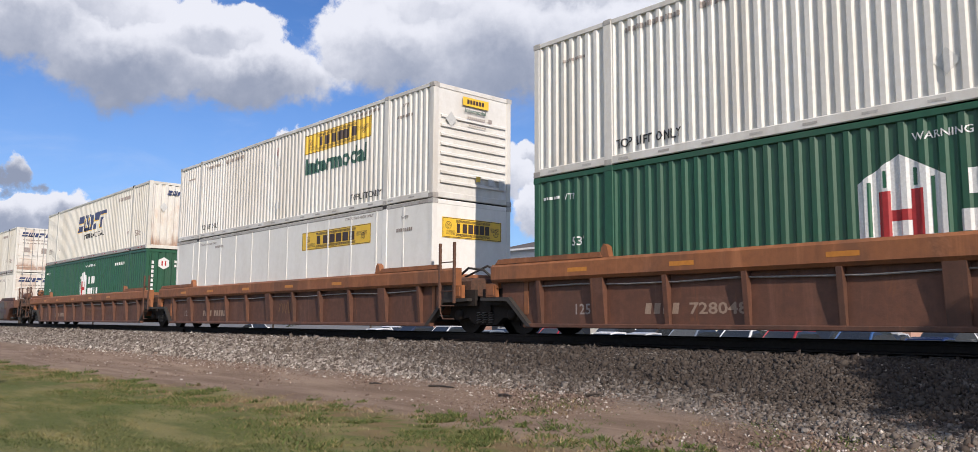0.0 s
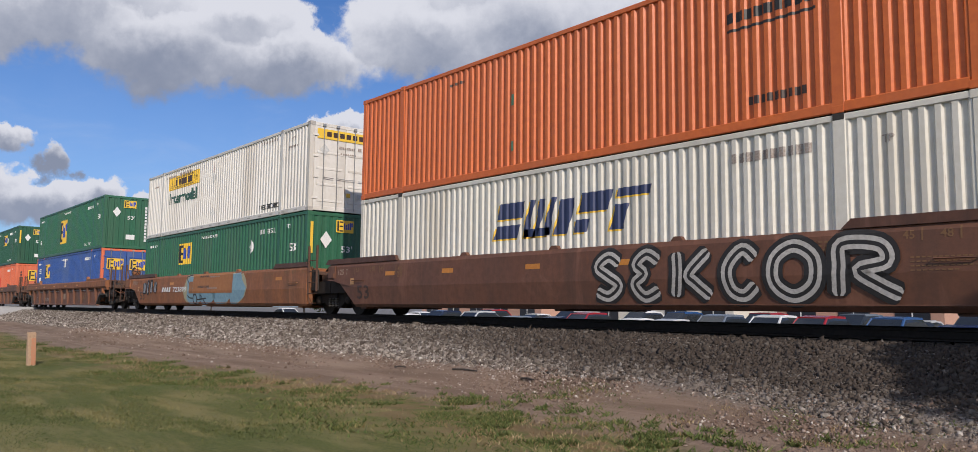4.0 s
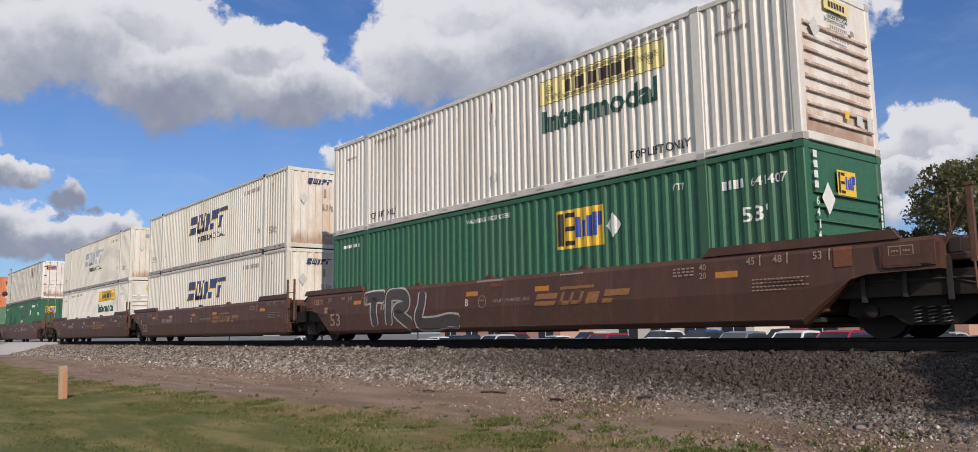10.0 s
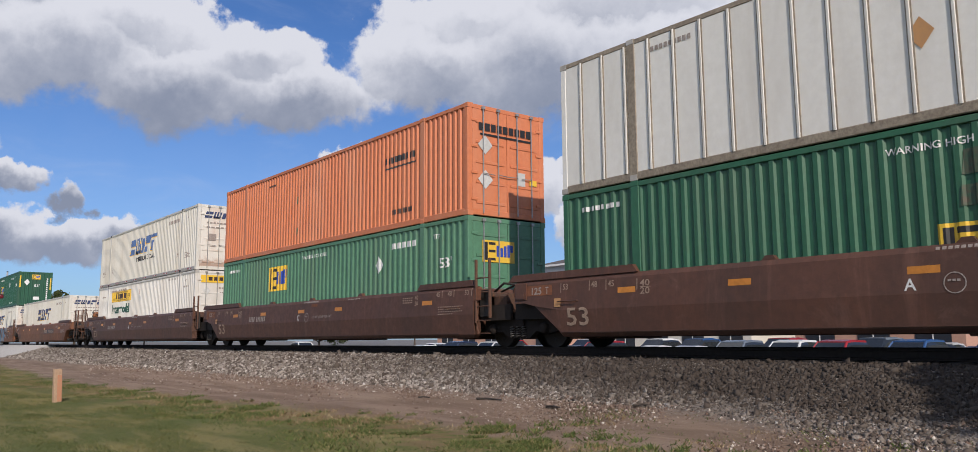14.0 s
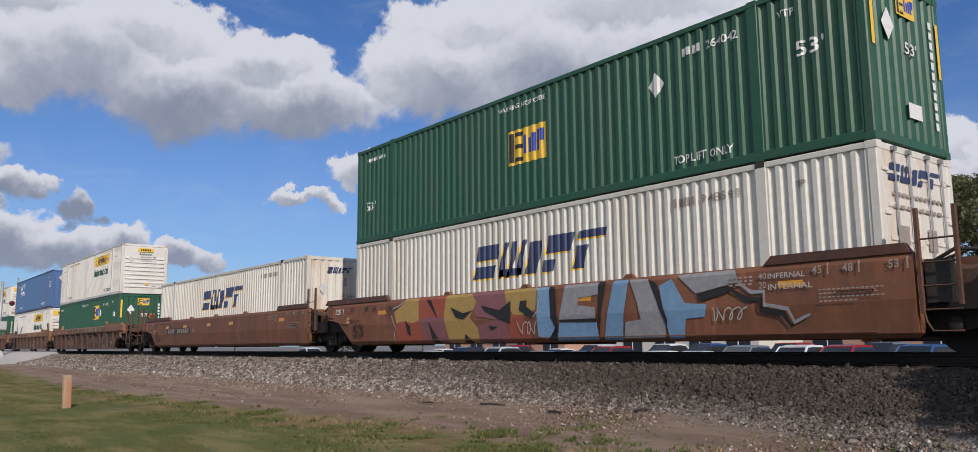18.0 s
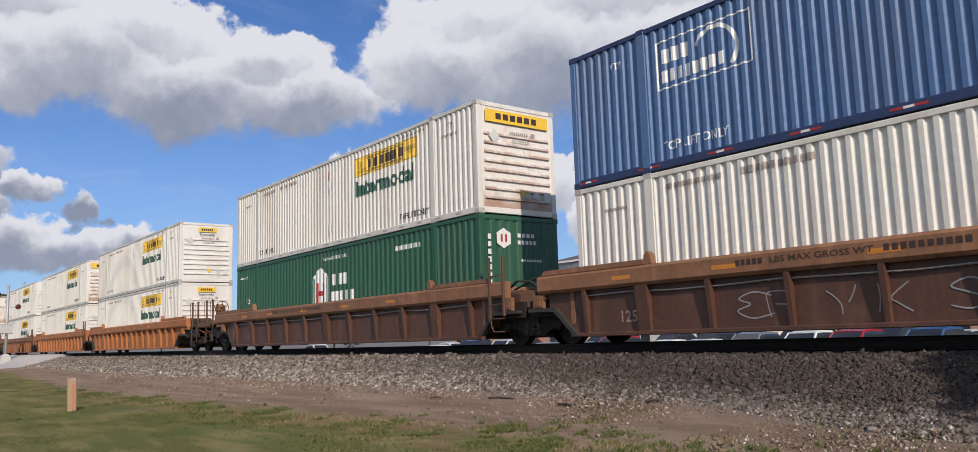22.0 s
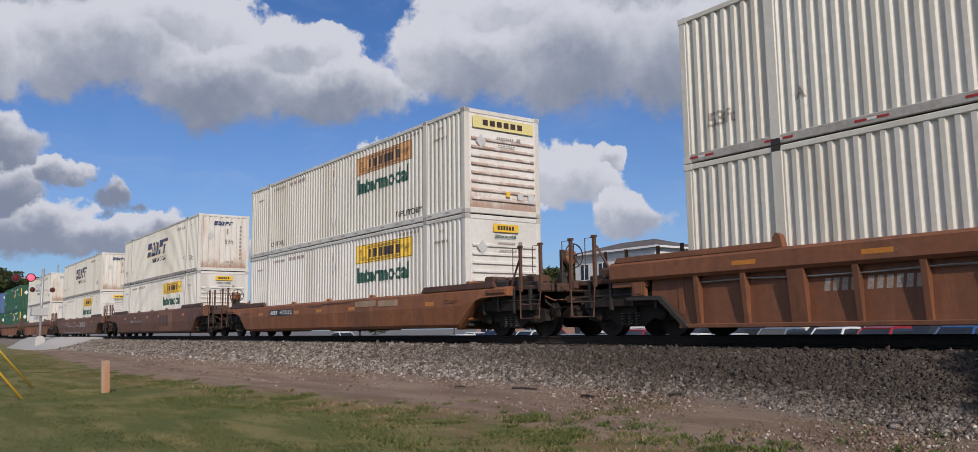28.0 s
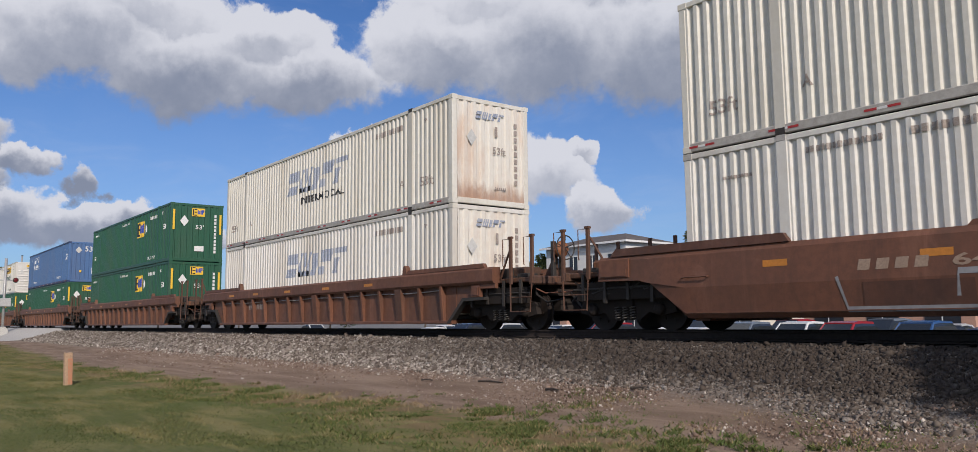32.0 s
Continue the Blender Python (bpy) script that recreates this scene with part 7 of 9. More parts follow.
def make_car(i):
    fc, rc = i in COUPLED_AHEAD, (i + 1) in COUPLED_AHEAD or i == 31
    if i == 0:
        fc = True
    if i in (0, 1, 2):
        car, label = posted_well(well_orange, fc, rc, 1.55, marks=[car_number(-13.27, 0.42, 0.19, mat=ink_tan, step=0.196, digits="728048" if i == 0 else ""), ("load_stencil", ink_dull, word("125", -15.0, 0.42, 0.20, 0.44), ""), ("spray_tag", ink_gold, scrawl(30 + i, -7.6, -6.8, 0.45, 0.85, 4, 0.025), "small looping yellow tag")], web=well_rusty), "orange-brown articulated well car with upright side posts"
    elif i in (18, 19, 20):
        marks = [("load_stencil", ink_tan, word("125", -15.0, 0.42, 0.22, 0.48), ""), ("load_stencil", ink_brown, bars(-12.1, -11.55, 1.27, 1.37, 5) + word("LBS MAX GROSS WT", -11.45, 1.27, 0.10, 1.75) + bars(-9.55, -8.3, 1.27, 1.37, 10), "")]
        marks += [("data_stencil", ink_dull, [q for k in range(5) for q in bars(-1.28, -0.72, 0.70 - 0.075 * k, 0.735 - 0.075 * k, 9)], "")] if i < 20 else []
        if i == 18:
            marks += [("car_number", ink_tan, bars(-13.1, -12.5, 0.44, 0.68, 4) + word("728666", -12.25, 0.44, 0.25, 1.35, 0.02), "")]
            marks += worn_letters()
        elif i == 19:
            for c, x0, x1 in (("E", -12.5, -11.3), ("F", -11.9, -11.0), ("V", -10.8, -9.9), ("K", -10.0, -9.1), ("S", -9.0, -8.0)):
                marks.append(("spray_line", graf_stone, drawn(c, x0, x1, 0.22, 0.98, 0.024), "thin pale spray-painted outline"))
            marks += [("spray_line", graf_white, [[(-5.9, 0.35), (-5.7, 0.35), (-5.2, 0.85), (-5.4, 0.85)]], "white spray-painted cross"), ("spray_line", graf_white, [[(-5.9, 0.85), (-5.7, 0.85), (-5.2, 0.35), (-5.4, 0.35)]], "")]
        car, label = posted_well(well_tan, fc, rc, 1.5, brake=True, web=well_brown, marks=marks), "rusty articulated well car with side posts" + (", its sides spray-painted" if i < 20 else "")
    elif i in (6, 7, 8):
        car, label = posted_well(well_orange if i != 7 else well_mid, fc, rc, 1.5, brake=i != 8, marks=[("load_stencil", ink_gold, word("53", -3.3, 0.5, 0.36, 0.8), "")] + ([("company_mark", ink_tan, [rect(-8.5 + 0.75 * k, -8.0 + 0.75 * k, 0.50, 0.82) for k in range(3)], "worn tan company mark")] if i != 8 else []) + [("load_stencil", ink_dull, bars(-15.2, -14.6, 0.62, 0.66, 6), ""), car_number(-13.2, 0.42, 0.18, step=0.195)], web=well_mid), "brown stand-alone well car with side posts"
    elif i in (21, 22, 23):
        car, label = posted_well(well_bright if i < 23 else well_orange, fc, rc, 1.06, brake=True, marks=[car_number(-8.6, 0.60, 0.24, mat=ink_tan, head=2, n=4), ("load_stencil", ink_white, word("125", -15.6, 0.5, 0.26, 0.55), "")]), "bright orange articulated well car with closely set posts"
    elif i in (24, 28, 29, 30, 31):
        car, label = posted_well(well_mid if i != 24 else well_russet, fc, rc, 1.06, brake=i % 2 == 0, marks=[car_number(-13.36, 0.72, 0.2, step=0.15)]), "rust-brown stand-alone well car with closely set posts"
    elif i in (9, 10, 11, 12, 13, 14):
        car, label = smooth_well(well_brown, fc, rc, brake=i == 9, marks=brown_marks("BCA"[(i - 9) % 3] if i < 12 else "ACB"[(i - 12) % 3], i == 9, i in (9, 10, 11), not rc, "253189" if i == 12 else "")), "dark brown smooth-sided articulated well car"
    elif i in (15, 16, 17):
        bx = {15: -6.35, 16: None, 17: -14.2}[i]
        board = [] if bx is None else [("number_board", ink_black, [rect(bx, bx + 3.27, 0.79, 1.06)], "black number board"), ("car_number", ink_tan, bars(bx + 0.15, bx + 1.15, 0.83, 1.02, 4, 0.30, 0.05) + (word("765051", bx + 1.5, 0.83, 0.19, 1.55, 0.02) if i == 15 else bars(bx + 1.5, bx + 3.05, 0.83, 1.02, 6, 0.30, 0.05)), ""), ("unit_letter", ink_dull, word("B" if i == 15 else "A", bx - 0.60 if i == 15 else bx + 3.6, 0.85, 0.18), "")]
        car, label = smooth_well(well_russet, fc, rc, brake=True, bright=reflect_yellow, marks=board + GRAF.get(i, []) + load_marks(ink_dull) + rear_marks(ink_brown, ink_brown, ink_white if not rc else ink_tan, not rc)), "orange-brown smooth-sided articulated well car"
    elif i in (3, 4, 5):
        car, label = smooth_well(well_mid if i < 5 else well_orange, fc, rc, brake="tank" if i == 3 else True, marks=load_marks(ink_gold) + rear_marks(ink_gold, ink_brown, ink_tan, not rc) + GRAF[i] + ([car_number(-12.77, 0.77, 0.2, mat=ink_white, step=0.278, digits="723899"), ("load_stencil", ink_dull, bars(-7.6, -6.6, 0.84, 0.90, 10) + bars(-7.4, -6.4, 1.28, 1.33, 9), "")] if i == 5 else [])), "brown smooth-sided well car covered in spray paint"
    else:
        if i == 26:
            mk0 = [("number_board", well_brown, [rect(-12.9, -9.75, 0.76, 1.06)], "dark brown number board"), car_number(-12.75, 0.82, 0.18, mat=ink_tan, step=0.263, digits="645294")]
        tones = {25: well_orange, 26: well_mid, 27: well_mid}
        mk = [("number_board", ink_black, [rect(-13.26, -10.94, 0.79, 1.02)], "black number board"), ("car_number", ink_white, bars(-13.15, -12.45, 0.83, 0.98, 4, 0.32, 0.04) + word("470292", -12.2, 0.83, 0.15, 1.15, 0.012), ""), ("repainted_patch", well_buff, [rect(-5.92, -4.55, 0.92, 1.10), rect(-4.40, -3.2, 0.90, 1.08)], "pale buff repainted patch"), ("spray_line", well_brown, ribbon([(-9.62, 1.10), (-9.45, 1.05), (-8.55, 1.04), (-8.45, 1.10), (-6.75, 1.09), (-6.10, 1.14)], 0.03), "dark welded seam line")] if i == 25 else mk0 if i == 26 else [car_number(-12.82, 0.92, 0.16, mat=ink_tan, step=0.278, digits="648772"), ("number_board", well_brown, [rect(-12.75, -11.2, 0.34, 0.74)], "dark painted-over panel")] + [("spray_line", graf_stone, ribbon(q, 0.085), "pale line drawing in spray paint") for q in ([(-13.15, 0.84), (-13.0, 0.34), (-8.85, 0.34), (-8.78, 0.70), (-9.2, 0.84), (-11.4, 0.84), (-11.42, 0.50)], [(-8.2, 0.84), (-8.50, 0.70), (-8.5, 0.34), (-6.05, 0.34), (-5.95, 0.66), (-6.3, 0.86), (-7.9, 0.86)])]
        if i == 26:
            mk += [("repainted_patch", well_tan, [rect(-6.04, -3.42, 0.25, 1.37)], "lighter brown repainted patch"), ("company_mark", well_brown, [rect(-6.0, -5.5, 0.58, 1.16), rect(-5.38, -4.88, 0.58, 1.16), rect(-4.76, -4.22, 0.58, 1.16)], "dark bars of an old company mark")]
        if i == 27:
            mk += [("company_mark", graf_black, [rect(-5.86 + 0.74 * k, -5.22 + 0.74 * k, 0.68, 1.04, 0.04) for k in range(3)], ""), ("company_mark", ink_dull, [rect(-5.92 + 0.74 * k, -5.30 + 0.74 * k, 0.72, 1.10, 0.04) for k in range(3)], "worn grey company mark")]
        car, label = smooth_well(tones[i], fc, rc, brake=i != 27, marks=mk, top=1.20 if i == 25 else 1.45), "brown smooth-sided stand-alone well car"
    tagged(car, label, "well car", "well cars of the train")
    return car


STACKS = ["yellow gable", "yellow yellow_plate", "slant gable", "slant_doors slant_low_doors", "amber slant_low_doors", "yellow_flip block_green_back", "block_green_mid block_blue", "block_green block_salmon",
          "block_white_brown block_white", "yellow_old block_green_front", "slant slant_low", "slant_faded yellow", "block_white_front block_green_doors", "amber_faded block_faded", "slant_doors_blue yellow_flip", "- slant_low_doors",
          "block_green_low slant_low_doors", "- slant_low", "yellow block_green", "arc yellow_wide", "yellow_wide gable", "yellow yellow", "yellow_wide yellow", "yellow yellow", "slant slant_low_blue", "yellow_tan yellow", "slant yellow", "slant yellow",
          "slant_faded slant_low_faded", "block_green block_green", "arc block_green", "yellow block_green"]
MOVING = []
PROTOS = {}


# containers whose serial digits can be read: (place in the train, stacked on top)
SERIALS = {(3, False): "945642", (18, False): "277292", (9, False): "641407", (5, False): "632512", (8, False): "637265", (11, True): "104042", (15, False): "947020", (16, True): "264042", (16, False): "948591", (26, True): "945463"}


def place_train():
    numbered = []
    for i, stack in enumerate(STACKS):
        car = make_car(i)
        MOVING.append((car, FRONTS[i], 0.0))
        up, low = stack.split()
        for kind, z in ((low, 0.36), (up, 0.36 + TALL + 0.012)):
            if kind == "-":
                continue
            if kind not in PROTOS:
                PROTOS[kind] = build_container(SPECS[kind])
                box = PROTOS[kind]
            else:
                box = copy_thing(PROTOS[kind], pose(0, 0, 0))
            tagged(box, LABELS[kind] + (", stacked on top" if z > 1 else ", in the well"), "container", "containers on the train")
            MOVING.append((box, FRONTS[i], z))
            if (i, z > 1) in SERIALS:
                numbered.append((box, kind, SERIALS[i, z > 1]))
    for box, kind, digits in numbered:
        old = [o for o in box.children if o.name.startswith("serial_stencil")][0]
        xs, zs = [v.co.x for v in old.data.vertices], [v.co.z for v in old.data.vertices]
        x, z, w, h = min(xs), min(zs), max(xs) - min(xs), max(zs) - min(zs)
        folds = SPECS[kind].get("folds", FINE)
        polys = bars(x, x + 0.38 * w, z, z + h, 4) + word(digits, x + 0.44 * w, z, h, 0.56 * w)
        part("serial_number", lay(Shape(), polys, folds.xs, folds.y, 0.012), old.data.materials[0], box)
        bpy.data.objects.remove(old)


place_train()


def drop_thing(ob):
    for o in (*ob.children_recursive, ob):
        bpy.data.objects.remove(o)


drop_thing(TRUCK)


def gone(t):
    return SPEED * t + SLOWING * t * t


def motions():
    for thing, x0, z in MOVING:
        walk(thing, [(t, pose(x0 + gone(t), TRACK_Y, z)) for t in (0.0, 4.0, 8.0, 12.0, 16.0, 20.0, 24.0, 28.0, 32.0)])
    # every wheelset rolls: one turn table for the leading, one for the trailing axle of a truck
    first = {}
    for car, x0, z in MOVING:
        for ob in car.children_recursive:
            if not ob.name.startswith("wheelset"):
                continue
            side = ob.location.x > 0
            if side not in first:
                spot = ob.location.copy()
                walk(ob, [(k / 30, pose(spot.x, spot.y, spot.z, 0, math.degrees(gone(k / 30) / 0.42) % 360, 0)) for k in range(961)])
                first[side] = ob
            else:
                lead = first[side].animation_data
                ob.rotation_mode = "QUATERNION"
                ob.animation_data_create()
                ob.animation_data.action = lead.action
                ob.animation_data.action_slot = lead.action_slot

# ---------------------------------------------------------------- ground
def lie(y, x=0.0):
    """Height of the ground across the line."""
    return float(np.interp(y, [-400, 6.5, 8.6, 9.4, 11.5, 11.9, 14.9, 15.3, 18.2, 26.0, 400],
                           [GRASS_Z, GRASS_Z, -1.06, -0.90, -0.30, -0.245, -0.245, -0.30, -1.10, -1.68, -1.68]))


def ground_material():
    m = bpy.data.materials.new("ground")
    m.use_nodes = True
    m.node_tree.nodes.clear()
    n = Net(m.node_tree)
    co = n.add("TexCoord").outputs["Object"]
    sep = n.add("SeparateXYZ", {0: co})
    big = n.noise(co, 0.35, 4.0, 0.6)
    mid = n.noise(co, 2.2, 5.0, 0.65)
    fine = n.noise(co, 26.0, 6.0, 0.7)
    flat = n.add("Mapping", {0: co, 3: (0.25, 1.6, 1.0)}).outputs[0]
    worn = n.noise(flat, 1.3, 5.0, 0.65)
    east = n.math("MAXIMUM", n.math("ADD", sep.outputs[0], 8.0), 0.0)
    hump = n.math("MAXIMUM", n.math("SUBTRACT", 1.0, n.math("DIVIDE", n.math("ABSOLUTE", n.math("ADD", sep.outputs[0], 29.0)), 13.0)), 0.0)
    west = n.math("MAXIMUM", n.math("SUBTRACT", -45.0, sep.outputs[0]), 0.0)
    swing = n.math("ADD", n.math("MULTIPLY", hump, 0.9), n.math("SUBTRACT", n.math("MULTIPLY", east, 0.10), n.math("MULTIPLY", west, 0.07)))
    ragged = n.math("ADD", n.math("MULTIPLY", n.math("SUBTRACT", mid, 0.5), 1.1), n.math("MULTIPLY", n.math("SUBTRACT", big, 0.5), 0.9))
    y = n.math("ADD", n.math("ADD", sep.outputs[1], swing), ragged)
    yt = n.math("ADD", n.math("ADD", sep.outputs[1], n.math("MULTIPLY", east, 0.17)), n.math("MULTIPLY", ragged, 0.4))
    grass = n.mix(n.ramp(fine, 0.30, 0.70), (0.086, 0.100, 0.030, 1), (0.155, 0.162, 0.052, 1))
    grass = n.mix(n.math("MULTIPLY", n.ramp(n.noise(n.add("Mapping", {0: co, 2: (0, 0, 0.5), 3: (0.35, 1.5, 1.0)}).outputs[0], 1.1, 5.0, 0.65), 0.42, 0.62), 0.7), grass, (0.26, 0.225, 0.098, 1))
    grass = n.mix(n.math("MULTIPLY", n.ramp(big, 0.5, 0.75), 0.5), grass, (0.090, 0.125, 0.032, 1))
    thatch = n.math("MULTIPLY", n.ramp(y, 4.4, 6.6), n.ramp(mid, 0.44, 0.58))
    grass = n.mix(n.math("MULTIPLY", thatch, 0.75), grass, (0.215, 0.140, 0.080, 1))
    dirt = n.mix(n.ramp(worn, 0.3, 0.7), (0.180, 0.124, 0.090, 1), (0.300, 0.222, 0.165, 1))
    dirt = n.mix(n.math("MULTIPLY", n.ramp(fine, 0.56, 0.74), 0.6), dirt, (0.42, 0.34, 0.28, 1))
    cell = n.add("TexVoronoi", {"Vector": co, "Scale": 19.0})
    stone = n.mix(n.ramp(cell.outputs["Distance"], 0.05, 0.55), (0.30, 0.265, 0.23, 1), (0.10, 0.082, 0.068, 1))
    tint = n.mix(0.55, stone, n.mix(n.add("SeparateColor", {0: cell.outputs["Color"]}).outputs[0], (0.15, 0.13, 0.112, 1), (0.42, 0.38, 0.335, 1)))
    bare = n.ramp(y, 6.75, 7.35)
    toe = n.ramp(n.math("ADD", yt, n.math("MULTIPLY", n.math("SUBTRACT", fine, 0.5), 1.3)), 9.2, 10.0)
    col = n.mix(bare, grass, dirt)
    col = n.mix(toe, col, tint)
    past = n.ramp(sep.outputs[1], 17.6, 18.6)
    lot = n.mix(n.ramp(fine, 0.3, 0.7), (0.16, 0.155, 0.15, 1), (0.22, 0.215, 0.21, 1))
    col = n.mix(past, col, lot)
    bp = n.add("Bump", {"Strength": 0.6, "Distance": 0.05, "Height": n.math("ADD", fine, n.math("MULTIPLY", cell.outputs["Distance"], toe))})
    sh = n.add("BsdfPrincipled", {"Base Color": col, "Roughness": 0.92, "Specular IOR Level": 0.2, "Normal": bp.outputs[0]})
    n.add("OutputMaterial", {0: sh.outputs[0]})
    return m


def build_ground():
    ys = [-900, -300, -120, -60, -30, -15, -8, -4] + [0.5 * i for i in range(-6, 13)] + [6.2 + 0.2 * i for i in range(62)] + [19, 20, 22, 26, 32, 40, 47, 48, 60, 90, 160, 400, 1200, 3500]
    xs = [-3500, -1500, -700, -400, -250, -180, -140, -110, -90, -75, -65] + [-60 + 0.75 * i for i in range(91)] + [9, 12, 18, 30, 60, 120, 300, 900, 2500]
    v = []
    for x in xs:
        for y in ys:
            z = lie(y)
            if 2 < y < 12 and -60 < x < 8:
                z += 0.035 * noise.noise((x * 0.5, y * 0.7, 0)) + 0.02 * noise.noise((x * 1.7, y * 1.7, 3))
            v.append((x, y, z))
    ny = len(ys)
    f = [(i * ny + j, (i + 1) * ny + j, (i + 1) * ny + j + 1, i * ny + j + 1) for i in range(len(xs) - 1) for j in range(ny - 1)]
    me = bpy.data.meshes.new("ground")
    me.from_pydata(v, [], f)
    me.materials.append(ground_material())
    me.shade_smooth()
    tagged(new("ground", me), "mown grass, bare dirt and ballast bank beside the track", "ground", kind="structure")


build_ground()


def build_track():
    root = new("railway_track")
    tagged(root, "dark steel rails on ties in grey ballast", "railway track", kind="structure")
    rail_mat = surface("rail_steel", (0.050, 0.040, 0.036), (0.036, 0.029, 0.026), 4.0, 0.85, rust=0.0, bump=0.1, spec=0.15)
    tie_mat = surface("tie_timber", (0.045, 0.037, 0.031), (0.028, 0.023, 0.020), 5.0, 0.9, bump=0.4)
    prof = [(-0.07, -0.175), (0.07, -0.175), (0.07, -0.155), (0.012, -0.135), (0.012, -0.045), (0.036, -0.035), (0.036, -0.006), (0.028, 0.0), (-0.028, 0.0), (-0.036, -0.006), (-0.036, -0.035), (-0.012, -0.045), (-0.012, -0.135), (-0.07, -0.155)]
    for s in (-0.754, 0.754):
        part("rail", Shape().prism([(TRACK_Y + s + y, z) for y, z in prof], -400, 60, "x"), rail_mat, root)
    one = None
    for i in range(66):
        x = 4.0 - i * 0.53
        if one is None:
            one = part("tie", Shape().box(-0.115, 0.115, TRACK_Y - 1.30, TRACK_Y + 1.30, -0.36, -0.185, 0.01), tie_mat, root)
            one.location.x = x
        else:
            again("tie", one, root, x=x)


build_track()


# ---------------------------------------------------------------- ballast, pebbles and grass
def island_material(name, stops, rough=0.9, bump=0.3, bump_scale=60.0, oily_shaded=False, patchy=None, leafy=0.0):
    """Each loose piece takes its own tone between the stops."""
    m = bpy.data.materials.new(name)
    m.use_nodes = True
    m.node_tree.nodes.clear()
    n = Net(m.node_tree)
    geo = n.add("NewGeometry")
    ramp = n.tree.nodes.new("ShaderNodeValToRGB")
    el = ramp.color_ramp.elements
    while len(el) < len(stops):
        el.new(0.5)
    for e, (pos, c) in zip(el, stops):
        e.position, e.color = pos, rgb(c)
    n.tree.links.new(geo.outputs["Random Per Island"], ramp.inputs[0])
    co = n.add("TexCoord").outputs["Object"]
    grain = n.noise(co, bump_scale, 4.0, 0.6)
    col = n.mix(n.math("MULTIPLY", n.ramp(grain, 0.35, 0.75), 0.35), ramp.outputs[0], (0.10, 0.08, 0.065, 1))
    if patchy:
        streaks = n.add("Mapping", {0: co, 2: (0, 0, 0.5), 3: (0.35, 1.5, 1.0)}).outputs[0]
        col = n.mix(n.math("MULTIPLY", n.ramp(n.noise(streaks, 1.1, 5.0, 0.65), 0.42, 0.62), 0.82), col, rgb(patchy))
        col = n.mix(n.math("MULTIPLY", n.ramp(n.noise(co, 0.7, 5.0, 0.65), 0.48, 0.60), 0.80), col, (0.066, 0.088, 0.026, 1))
    if oily_shaded:
        # brake dust and oil thrown from the trains, thickest by the rails, and painted shade
        # reach and the x ramp put soft shade at +x into the stone colour
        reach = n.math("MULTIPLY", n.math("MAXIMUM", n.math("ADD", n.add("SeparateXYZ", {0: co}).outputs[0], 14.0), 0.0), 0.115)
        soot_shade = n.ramp(n.math("ADD", n.math("ADD", n.add("SeparateXYZ", {0: co}).outputs[1], reach), n.math("MULTIPLY", n.noise(co, 1.2, 4.0), 1.2)), 9.9, 11.9)
        soot_shade = n.math("MULTIPLY", soot_shade, n.math("ADD", 0.30, n.math("MULTIPLY", n.ramp(n.add("SeparateXYZ", {0: co}).outputs[0], -24.0, -9.0), 0.70)))
        col = n.mix(n.math("MULTIPLY", soot_shade, 0.89), col, (0.044, 0.034, 0.028, 1))
    bp = n.add("Bump", {"Strength": bump, "Distance": 0.01, "Height": grain})
    sh = n.add("BsdfPrincipled", {"Base Color": col, "Roughness": rough, "Specular IOR Level": 0.2, "Normal": bp.outputs[0]})
    if leafy:
        thin = n.add("BsdfTranslucent", {0: n.mix(1.0, col, (1.25, 1.35, 0.8, 1), "MULTIPLY")})
        sh = n.add("MixShader", {0: leafy, 1: sh.outputs[0], 2: thin.outputs[0]})
    n.add("OutputMaterial", {0: sh.outputs[0]})
    return m


